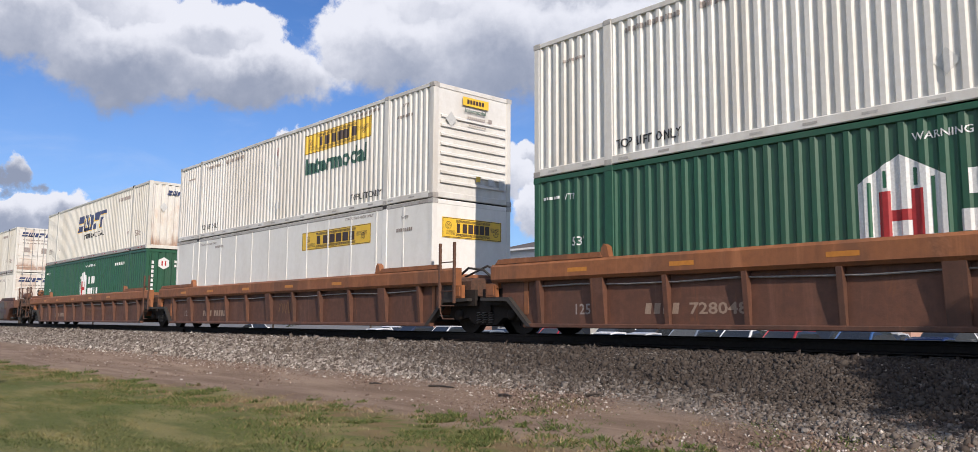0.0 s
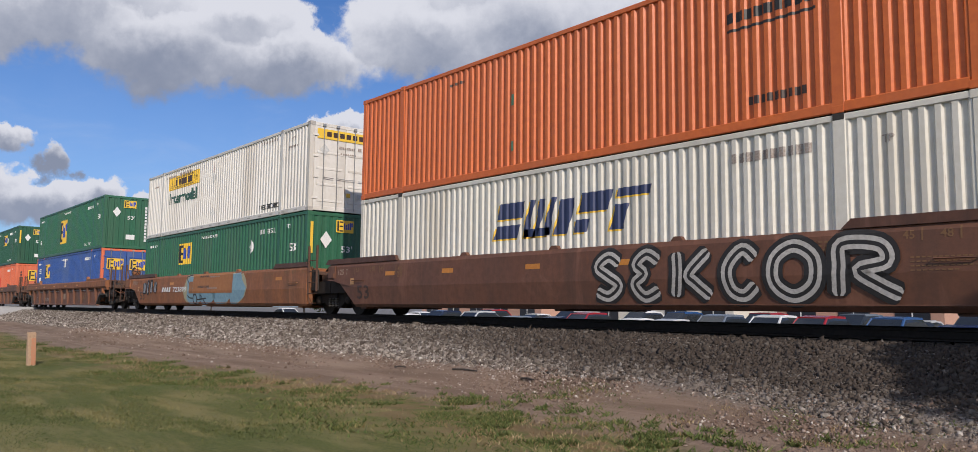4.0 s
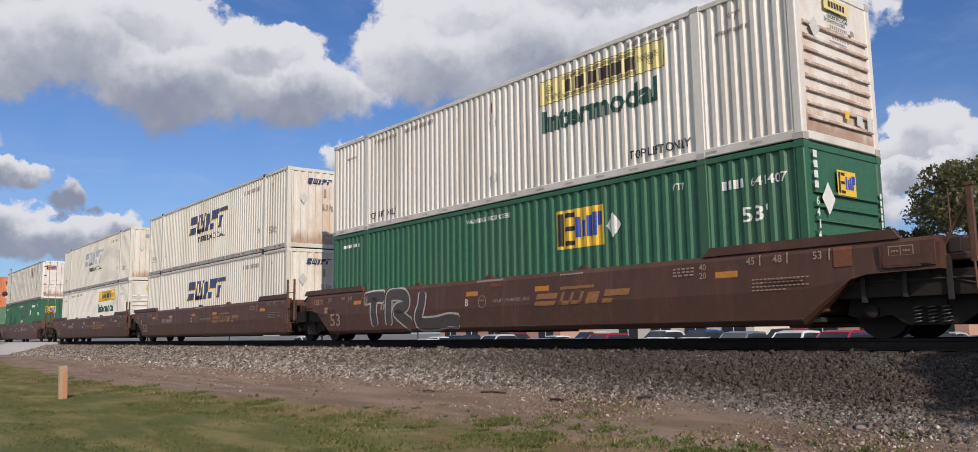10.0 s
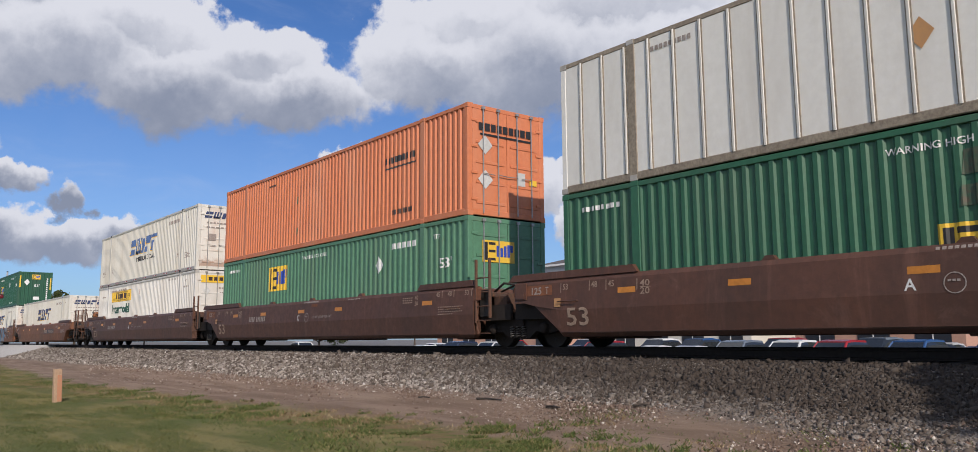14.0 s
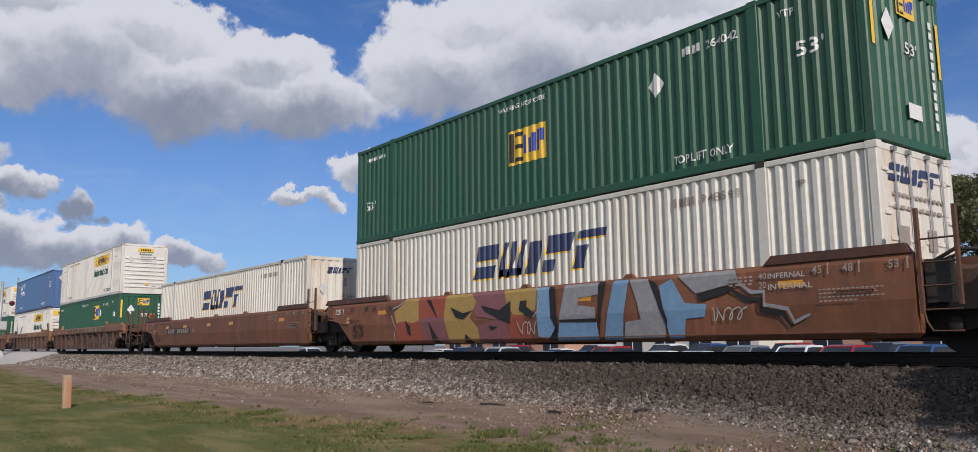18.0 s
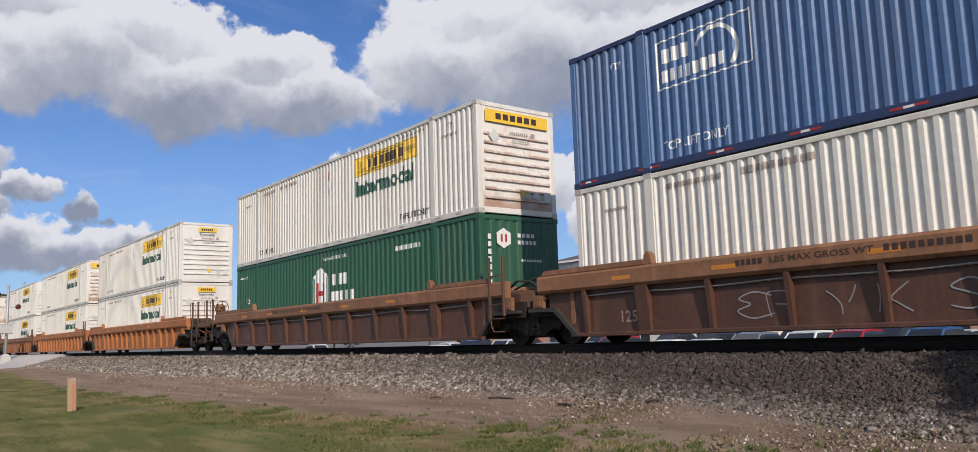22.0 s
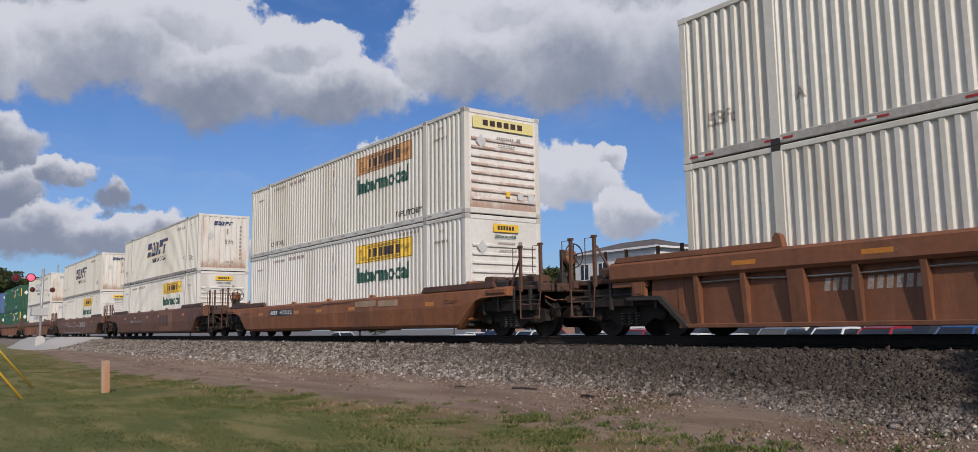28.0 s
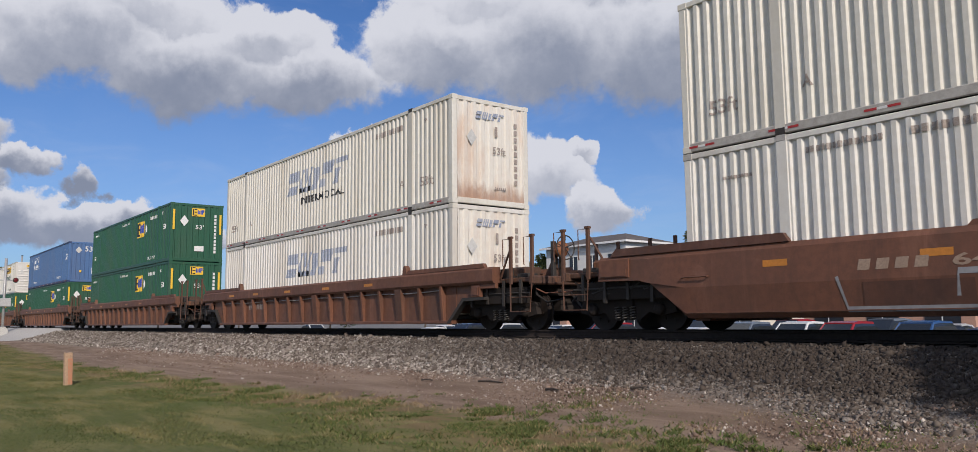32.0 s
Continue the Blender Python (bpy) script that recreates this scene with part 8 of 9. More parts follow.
def scatter_stones(name, label, boxes, material, seed):
    """Broken stones: jittered blocks, each turned its own way. boxes: (x0, x1, y0, y1, count, size, crowding)."""
    rng = np.random.default_rng(seed)
    vs, fs, base = [], [], 0
    cube = np.array([(1.3, 0, 0), (-1.3, 0, 0), (0, 1.3, 0), (0, -1.3, 0), (0, 0, 1.3), (0, 0, -1.3)])
    quads = np.array([(0, 2, 4), (2, 1, 4), (1, 3, 4), (3, 0, 4), (2, 0, 5), (1, 2, 5), (3, 1, 5), (0, 3, 5)])
    yk = [6.5, 8.6, 9.4, 11.5, 11.9, 14.9]
    zk = [GRASS_Z, -1.06, -0.90, -0.30, -0.245, -0.245]
    for x0, x1, y0, y1, count, size, thin in boxes:
        px = rng.uniform(x0, x1, count)
        low = y0 - foot(px)
        py = low + (y1 - low) * rng.uniform(0, 1, count) ** thin
        r = size * rng.lognormal(0, 0.33, count) * 0.5
        pz = np.interp(py, yk, zk) + r * rng.uniform(-0.35, 0.55, count)
        sc = rng.uniform(0.45, 1.45, (count, 1, 3)) * r[:, None, None]
        pts = cube[None] * sc * rng.uniform(0.6, 1.1, (count, 6, 1)) + rng.normal(0, 0.16, (count, 6, 3)) * r[:, None, None]
        q = rng.normal(size=(count, 4))
        q /= np.linalg.norm(q, axis=1, keepdims=True)
        w, a, b, c = q.T
        rot = np.stack([1 - 2 * (b * b + c * c), 2 * (a * b - c * w), 2 * (a * c + b * w), 2 * (a * b + c * w), 1 - 2 * (a * a + c * c), 2 * (b * c - a * w),
                        2 * (a * c - b * w), 2 * (b * c + a * w), 1 - 2 * (a * a + b * b)], 1).reshape(count, 3, 3)
        pts = np.einsum("nij,nkj->nki", rot, pts) + np.stack([px, py, pz], 1)[:, None]
        vs.append(pts.reshape(-1, 3))
        fs.append((quads[None] + 6 * np.arange(count)[:, None, None] + base).reshape(-1, 3))
        base += 6 * count
    v, f = np.concatenate(vs), np.concatenate(fs)
    me = mesh_of(name, v, f)
    me.materials.append(material)
    return tagged(new(name, me), label, "gravel", kind="stuff")


def bow(x):
    """How far the lawn's edge swings towards -y along the line."""
    return 0.9 * np.maximum(1.0 - np.abs(x + 29.0) / 13.0, 0.0) + 0.10 * np.maximum(x + 8.0, 0.0) - 0.07 * np.maximum(-45.0 - x, 0.0)


def foot(x):
    """How far the foot of the ballast swings towards -y."""
    return 0.17 * np.maximum(x + 8.0, 0.0)


def mesh_of(name, v, f):
    """A mesh straight from arrays of vertices and equal-sized faces."""
    me = bpy.data.meshes.new(name)
    k = f.shape[1]
    me.vertices.add(len(v))
    me.vertices.foreach_set("co", v.astype(np.float32).ravel())
    me.loops.add(f.size)
    me.loops.foreach_set("vertex_index", f.astype(np.int32).ravel())
    me.polygons.add(len(f))
    me.polygons.foreach_set("loop_start", (np.arange(len(f)) * k).astype(np.int32))
    me.update(calc_edges=True)
    return me


stone_mat = island_material("crushed_stone", [(0.0, (0.072, 0.056, 0.046)), (0.30, (0.160, 0.131, 0.109)), (0.65, (0.310, 0.268, 0.230)), (0.93, (0.46, 0.41, 0.36)), (1.0, (0.74, 0.69, 0.63))], oily_shaded=True)
pebble_mat = island_material("loose_pebbles", [(0.0, (0.15, 0.098, 0.075)), (0.7, (0.26, 0.19, 0.15)), (0.93, (0.40, 0.33, 0.28)), (1.0, (0.66, 0.60, 0.53))])
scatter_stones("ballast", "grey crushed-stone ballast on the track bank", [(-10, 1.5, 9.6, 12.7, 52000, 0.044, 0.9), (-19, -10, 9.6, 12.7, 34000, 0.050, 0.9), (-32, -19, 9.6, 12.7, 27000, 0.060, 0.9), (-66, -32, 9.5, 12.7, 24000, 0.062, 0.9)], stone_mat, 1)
scatter_stones("loose_stones", "loose pebbles strewn over the bare dirt", [(-16, 1, 7.4, 9.9, 3600, 0.022, 0.6), (-12, 1, 8.3, 9.7, 4500, 0.028, 0.75), (-40, -16, 7.2, 9.7, 1200, 0.04, 0.6), (-16, 1, 9.2, 9.8, 5000, 0.030, 0.8), (-40, -16, 9.1, 9.7, 2600, 0.045, 0.8)], pebble_mat, 2)


def blades(name, label, fields, material, seed, lean=0.45, broad=0.05, ragged=False):
    """Grass as single bent blades. fields: (x0, x1, y0, y1, count, height, spread of a clump)."""
    rng = np.random.default_rng(seed)
    vs = []
    for x0, x1, y0, y1, count, height, clump in fields:
        px, py = rng.uniform(x0, x1, count), rng.uniform(y0, y1, count)
        if clump:
            k = max(1, count // 26)
            cx, cy = rng.uniform(x0, x1, k), rng.uniform(y0, y1, k)
            pick = rng.integers(0, k, count)
            px, py = cx[pick] + rng.normal(0, clump, count), cy[pick] + rng.normal(0, clump, count)
        if ragged:
            # the turf thins out in patches towards the bare dirt
            lump = np.sin(1.7 * px + 2.3 * py) + np.sin(3.1 * px - 1.9 * py + 1.0) + np.sin(5.3 * px + 4.1 * py + 2.0) + 0.8 * np.sin(9.7 * px - 8.3 * py)
            keep = lump > -3.0 + 5.0 * np.clip((py - 4.2) / 3.2, 0, 1)
            px, py = px[keep], py[keep]
            count = len(px)
        py = py - bow(px)
        pz = np.interp(py, [6.5, 8.6, 9.4], [GRASS_Z, -1.06, -0.90]) - 0.01
        h = height * rng.uniform(0.45, 1.25, count)
        t = rng.uniform(0, 2 * np.pi, count)
        w = 0.006 + broad * h
        dx, dy = np.cos(t) * w, np.sin(t) * w
        lx, ly = rng.normal(0, lean, count) * h, rng.normal(0, lean, count) * h
        a = np.stack([px - dx, py - dy, pz], 1)
        b = np.stack([px + dx, py + dy, pz], 1)
        c = np.stack([px + lx, py + ly, pz + h], 1)
        vs.append(np.stack([a, b, c], 1).reshape(-1, 3))
    v = np.concatenate(vs)
    me = mesh_of(name, v, np.arange(len(v)).reshape(-1, 3))
    me.materials.append(material)
    return tagged(new(name, me), label, "grass", kind="stuff")


grass_mat = island_material("grass_blades", [(0.0, (0.088, 0.098, 0.030)), (0.5, (0.125, 0.134, 0.042)), (0.85, (0.165, 0.160, 0.058)), (1.0, (0.26, 0.22, 0.11))], 0.7, 0.0, patchy=(0.225, 0.192, 0.082))
weed_mat = island_material("weed_blades", [(0.0, (0.050, 0.080, 0.018)), (0.6, (0.095, 0.130, 0.030)), (0.9, (0.17, 0.165, 0.055)), (1.0, (0.34, 0.25, 0.12))], 0.7, 0.0)
dry_mat = island_material("dry_tufts", [(0.0, (0.16, 0.105, 0.055)), (0.6, (0.27, 0.19, 0.10)), (1.0, (0.44, 0.35, 0.20))], 0.8, 0.0)
blades("lawn", "short mown grass with worn yellow patches", [(-16, 7, -6.0, 7.6, 265000, 0.027, 0), (-34, -16, -4.0, 7.5, 125000, 0.034, 0), (-62, -34, 0.0, 7.2, 26000, 0.07, 0)], grass_mat, 3, 0.8, 0.10, True)
blades("edge_weeds", "ragged leafy weeds along the lawn's edge", [(-16, -2, 6.0, 7.5, 26000, 0.058, 0.13), (-10.5, -4.5, 6.3, 7.9, 34000, 0.062, 0.16), (-32, -16, 6.2, 7.4, 14000, 0.075, 0.20), (-18, -3, 4.8, 6.6, 12000, 0.05, 0.16)], weed_mat, 4, 0.9, 0.16, True)
blades("scattered_weeds", "thin green weeds scattered over dirt and stones", [(-13, -2, 7.2, 8.4, 800, 0.05, 0.06), (-9, -4, 7.6, 8.8, 500, 0.06, 0.05), (-9.5, -3, 8.4, 9.8, 1300, 0.05, 0.10), (-9, -4, 6.8, 7.8, 1200, 0.06, 0.10)], weed_mat, 6, 0.9, 0.16)
blades("dry_grass", "dry straw-brown tufts along the lawn's edge", [(-15, -2, 5.6, 7.5, 5200, 0.06, 0.12), (-32, -15, 5.6, 7.2, 2600, 0.06, 0.16), (-9, -3, 8.2, 9.4, 700, 0.05, 0.08)], dry_mat, 5, 0.7, 0.06)


# ---------------------------------------------------------------- trees
bark = surface("bark", (0.11, 0.085, 0.065), (0.07, 0.055, 0.042), 6.0, 0.9, bump=0.6, bump_scale=14.0)
leaf_mats = [island_material("foliage_%s" % k, stops, 0.6, 0.0, leafy=0.5) for k, stops in (
    ("olive", [(0.0, (0.095, 0.098, 0.058)), (0.5, (0.165, 0.162, 0.092)), (0.9, (0.26, 0.240, 0.135)), (1.0, (0.33, 0.26, 0.150))]),
    ("deep", [(0.0, (0.050, 0.070, 0.030)), (0.6, (0.100, 0.125, 0.050)), (1.0, (0.165, 0.180, 0.072))]),
    ("autumn", [(0.0, (0.045, 0.040, 0.012)), (0.6, (0.085, 0.080, 0.022)), (1.0, (0.17, 0.115, 0.035))]))]


def tree(x, y, z, height, spread, seed, mat=0, leaves=2600, leaf=0.22, label="broad-leaved tree with an uneven olive-green crown", dome=None):
    rng = random.Random(seed)
    root = new("tree")
    root.location = (x, y, z)
    sh = Shape()
    fork = height * 0.34
    sh.tube([(0, 0, -0.1), (0.08, 0.03, fork * 0.5), (0.02, 0.1, fork), (0.1, 0.1, height * 0.75)], height * 0.030, 8, height * 0.008)
    part("trunk", sh, bark, root, smooth=True)
    tips = []
    for i in range(11):
        a = i * 2.4 + rng.uniform(-0.4, 0.4)
        z0 = fork * rng.uniform(0.75, 1.9)
        reach = spread * rng.uniform(0.45, 0.98)
        end = Vector((math.cos(a) * reach, math.sin(a) * reach, min(height * 0.97, z0 + height * rng.uniform(0.12, 0.45))))
        midp = Vector((end.x * 0.45, end.y * 0.45, z0 + (end.z - z0) * 0.35 + 0.2))
        part("limb", Shape().tube([(0.03, 0.06, z0), midp, end], height * 0.012, 5, 0.02), bark, root, smooth=True)
        tips += [end, midp * 0.4 + end * 0.6]
    tips.append(Vector((0, 0, height * 0.93)))
    gen = np.random.default_rng(seed)
    centres = []
    for p in tips:
        for _ in range(3):
            centres.append((*(p + Vector((gen.normal(0, spread * 0.16), gen.normal(0, spread * 0.16), gen.normal(0, height * 0.05)))), spread * gen.uniform(0.13, 0.27)))
    if dome:
        # a close, rounded crown: clumps fill a ball of the given middle height and radius
        ball = gen.normal(size=(150, 3))
        ball *= (gen.uniform(0, 1, (150, 1)) ** (1 / 3)) * (dome[1] - 0.35) / np.linalg.norm(ball, axis=1, keepdims=True)
        centres = [(p[0], p[1], p[2] + dome[0], gen.uniform(0.35, 0.6)) for p in ball]
    centres = np.array(centres)
    pick = gen.integers(0, len(centres), leaves)
    d = gen.normal(size=(leaves, 3))
    d /= np.linalg.norm(d, axis=1, keepdims=True)
    pos = centres[pick, :3] + d * (centres[pick, 3:] * gen.uniform(0.5, 1.1, (leaves, 1))) * np.array([1, 1, 0.75])
    pos[:, 2] = np.minimum(pos[:, 2], height)
    u = gen.normal(size=(leaves, 3))
    u /= np.linalg.norm(u, axis=1, keepdims=True)
    w = np.cross(u, gen.normal(size=(leaves, 3)))
    w /= np.linalg.norm(w, axis=1, keepdims=True)
    s = leaf * gen.uniform(0.5, 1.2, (leaves, 1))
    v = np.stack([pos - u * s, pos + w * s * 0.55, pos + u * s, pos - w * s * 0.55], 1).reshape(-1, 3)
    me = mesh_of("crown", v, np.arange(len(v)).reshape(-1, 4))
    me.materials.append(leaf_mats[mat])
    ob = new("crown", me)
    ob.parent = root
    tagged(root, label, "tree", "trees beyond the car park")
    return root


LOT_Z = -1.68
for k, (az, dist, top, spread, mat) in enumerate([
        (20.2, 62, 11.6, 4.7, 0), (15.5, 66, 11.3, 5.6, 0), (25.4, 66, 7.3, 3.0, 0), (10, 60, 10, 5, 1), (29.0, 84, 10.2, 4.6, 2), (33.2, 88, 10.6, 4.4, 0), (36.4, 92, 10.0, 4.2, 0), (31.0, 104, 11.6, 5.0, 0),
        (50.8, 92, 9.8, 4.6, 1), (38.9, 110, 8.6, 4.6, 2), (47.6, 118, 8.6, 4.4, 1), (56.5, 125, 5.0, 5.0, 1), (63.0, 120, 4.6, 4.4, 1), (53.0, 105, 7.2, 3.6, 0),
        (83.2, 240, 14.8, 9.0, 1), (84.6, 230, 15.0, 9.0, 1), (86.2, 225, 15.6, 9.5, 1), (88.0, 220, 15.5, 10, 1), (81.6, 260, 15.4, 9.0, 1), (80.0, 270, 15.2, 9.0, 1), (78.0, 280, 13.0, 9.0, 1), (74.0, 260, 7.5, 8.0, 1), (69.0, 230, 6.0, 8.0, 1)]):
    a = radians(az)
    far = dist > 200
    tree(-dist * math.sin(a), dist * math.cos(a), LOT_Z, top - LOT_Z, spread, 40 + k, mat, 19000 if not far else 6000, 0.16 if not far else 0.5,
         ("broad-leaved tree with an uneven olive-green crown", "dark green broad-leaved tree with a dense crown", "broad-leaved tree turning autumn brown")[mat])
tagged(tree(8.0, 7.4, GRASS_Z, 9.2, 2.2, 90, 1, 34000, 0.13, dome=(6.75, 2.4)), "dark green broad-leaved tree with a close rounded crown beside the line", "tree")
tagged(tree(13.0, 5.6, GRASS_Z, 9.0, 3.4, 91, 1, 16000, 0.13), "dark green broad-leaved tree beside the line", "tree")


# ---------------------------------------------------------------- car park
LOT_CARS = [(-13.0, "dark_blue", 0), (-15.9, "blue", 1), (-18.9, "red", 1), (-21.5, "white", 1), (-24.3, "steel", 1), (-27.2, "silver", 0), (-30.0, "white", 0),
            (-33.3, "red", 1), (-36.2, "navy", 0), (-39.2, "steel", 0), (-43.5, "silver", 1), (-47.0, "navy", 1), (-52.5, "white", 0), (-9.8, "silver", 0)]
CAR_PAINT = {"dark_blue": (0.015, 0.03, 0.10), "blue": (0.03, 0.09, 0.24), "red": (0.33, 0.018, 0.022), "white": (0.78, 0.78, 0.77), "steel": (0.16, 0.19, 0.23), "silver": (0.55, 0.56, 0.57), "navy": (0.02, 0.028, 0.06)}
car_glass = surface("car_glass", (0.03, 0.036, 0.042), rough=0.08, bump=0.0, rand=0.0, spec=0.8)
tyre_rubber = surface("tyre_rubber", (0.02, 0.02, 0.02), rough=0.9, bump=0.1)
lamp_clear = surface("headlamp_lens", (0.6, 0.6, 0.58), rough=0.15, bump=0.0, rand=0.0)
trim_black = surface("black_trim", (0.018, 0.018, 0.018), rough=0.5, bump=0.0)


def section_loft(rows):
    """A body through rows of (y, half width, z bottom, z top, shoulder inset)."""
    secs = []
    for y, hw, zb, zt, ins in rows:
        secs.append([(-hw, y, zb), (-hw, y, zb + (zt - zb) * 0.72), (-hw + ins, y, zt), (hw - ins, y, zt), (hw, y, zb + (zt - zb) * 0.72), (hw, y, zb)])
    return loft(secs)


def parked_car(paint_name, tall):
    """A car with its nose towards -y, its origin on the ground under its middle."""
    paint = surface("car_paint_" + paint_name, CAR_PAINT[paint_name], rough=0.22, bump=0.0, rand=0.03, spec=0.6)
    root = new("parked_car")
    h = 1.72 if tall else 1.44
    hood = 1.02 if tall else 0.86
    body = [(-2.25, 0.78, 0.30, hood - 0.28, 0.10), (-2.15, 0.88, 0.26, hood - 0.10, 0.10), (-1.2, 0.91, 0.24, hood, 0.10), (-0.6, 0.92, 0.24, hood + 0.04, 0.08), (1.6, 0.92, 0.24, hood + 0.06, 0.08), (2.15, 0.88, 0.26, hood, 0.10), (2.28, 0.80, 0.34, hood - 0.2, 0.10)]
    part("body", section_loft(body), paint, root)
    cab = [(-0.95, 0.80, hood - 0.02, hood + 0.04, 0.02), (-0.25, 0.80, hood - 0.02, h - 0.06, 0.16), (0.3, 0.80, hood - 0.02, h, 0.18), (1.3 if tall else 0.9, 0.80, hood - 0.02, h - 0.03, 0.18), (2.05 if tall else 1.7, 0.78, hood - 0.02, hood + 0.08, 0.04)]
    part("cabin_glass", section_loft(cab), car_glass, root)
    part("roof", section_loft([(-0.30, 0.70, h - 0.17, h - 0.055, 0.05), (0.3, 0.70, h - 0.13, h + 0.02, 0.06), (1.32 if tall else 0.95, 0.70, h - 0.17, h - 0.02, 0.05)]), paint, root)
    for s in (-1, 1):
        part("pillar", Shape().tube([(s * 0.80, -0.92, hood), (s * 0.68, -0.24, h - 0.08)], 0.06, 5), paint, root)
        part("headlight", Shape().box(min(s * 0.50, s * 0.84), max(s * 0.50, s * 0.84), -2.27, -2.1, hood - 0.30, hood - 0.16, 0.03), lamp_clear, root)
        part("mirror", Shape().box(min(s * 0.90, s * 1.08), max(s * 0.90, s * 1.08), -0.72, -0.60, hood + 0.02, hood + 0.16, 0.03), paint, root)
        for y in (-1.38, 1.38):
            wheel = part("wheel", Shape().lathe([(-0.11, 0.20), (-0.10, 0.31), (0.10, 0.31), (0.11, 0.20)], (s * 0.82, y, 0.31), "x", 16), tyre_rubber, root)
            part("rim", Shape().lathe([(0.10, 0.19), (0.125, 0.17), (0.115, 0.04)] if s > 0 else [(-0.115, 0.04), (-0.125, 0.17), (-0.10, 0.19)], (s * 0.82, y, 0.31), "x", 12), lamp_clear, wheel)
    part("grille", Shape().box(-0.46, 0.46, -2.262, -2.2, hood - 0.34, hood - 0.18, 0.02), trim_black, root)
    part("bumper", Shape().box(-0.80, 0.80, -2.32, -2.16, 0.34, 0.52, 0.04), paint, root)
    return root


KEPT = {}
for x, paint_name, tall in LOT_CARS:
    at = pose(x, 35.0 + 0.4 * math.sin(x * 3.1), LOT_Z, 0, 0, 3 * math.sin(x * 1.7))
    key = (paint_name, tall)
    if key in KEPT:
        ob = copy_thing(KEPT[key], at)
    else:
        ob = KEPT[key] = parked_car(paint_name, tall)
        ob.matrix_basis = at
    tagged(ob, "%s parked %s on the asphalt lot" % (paint_name.replace("_", " "), "sport utility car" if tall else "saloon car"), "car", "cars in the car park")
for x, key in ((-14.6, ("white", 1)), (-17.5, ("silver", 0)), (-20.4, ("steel", 1)), (-25.6, ("red", 1)), (-28.5, ("white", 0)), (-31.8, ("blue", 1)), (-35.0, ("white", 1)), (-41.0, ("silver", 1)), (-45.2, ("white", 0)), (-49.6, ("red", 1))):
    ob = copy_thing(KEPT[key], pose(x, 42.6 + 0.4 * math.sin(x * 2.3), LOT_Z + 0.10, 0, 0, 180 + 3 * math.sin(x)))
    tagged(ob, "%s parked %s seen from behind on the lot" % (key[0].replace("_", " "), "sport utility car" if key[1] else "saloon car"), "car", "cars in the car park")
van = parked_car("white", 0)
van.matrix_basis = pose(-78, 38, LOT_Z + 0.3, 0, 0, 90)
tagged(van, "white saloon car parked side-on by the road", "car", "cars in the car park")
van = copy_thing(van, pose(-61, 43, LOT_Z + 0.1, 0, 0, 95))
tagged(van, "white saloon car parked side-on behind the train", "car", "cars in the car park")

# ---------------------------------------------------------------- buildings beyond
siding = surface("white_siding", (0.74, 0.74, 0.73), (0.66, 0.66, 0.65), 2.0, 0.6, bump=0.05)
roof_grey = surface("grey_shingle", (0.15, 0.13, 0.12), (0.10, 0.09, 0.085), 4.0, 0.9, bump=0.3)
pane_dark = surface("dark_pane", (0.03, 0.035, 0.045), rough=0.15, bump=0.0, rand=0.0)
brick_pink = surface("salmon_masonry", (0.52, 0.30, 0.22), (0.44, 0.26, 0.19), 3.0, 0.85, bump=0.2)
stucco = surface("cream_stucco", (0.72, 0.68, 0.60), (0.64, 0.60, 0.53), 3.0, 0.85, bump=0.2)


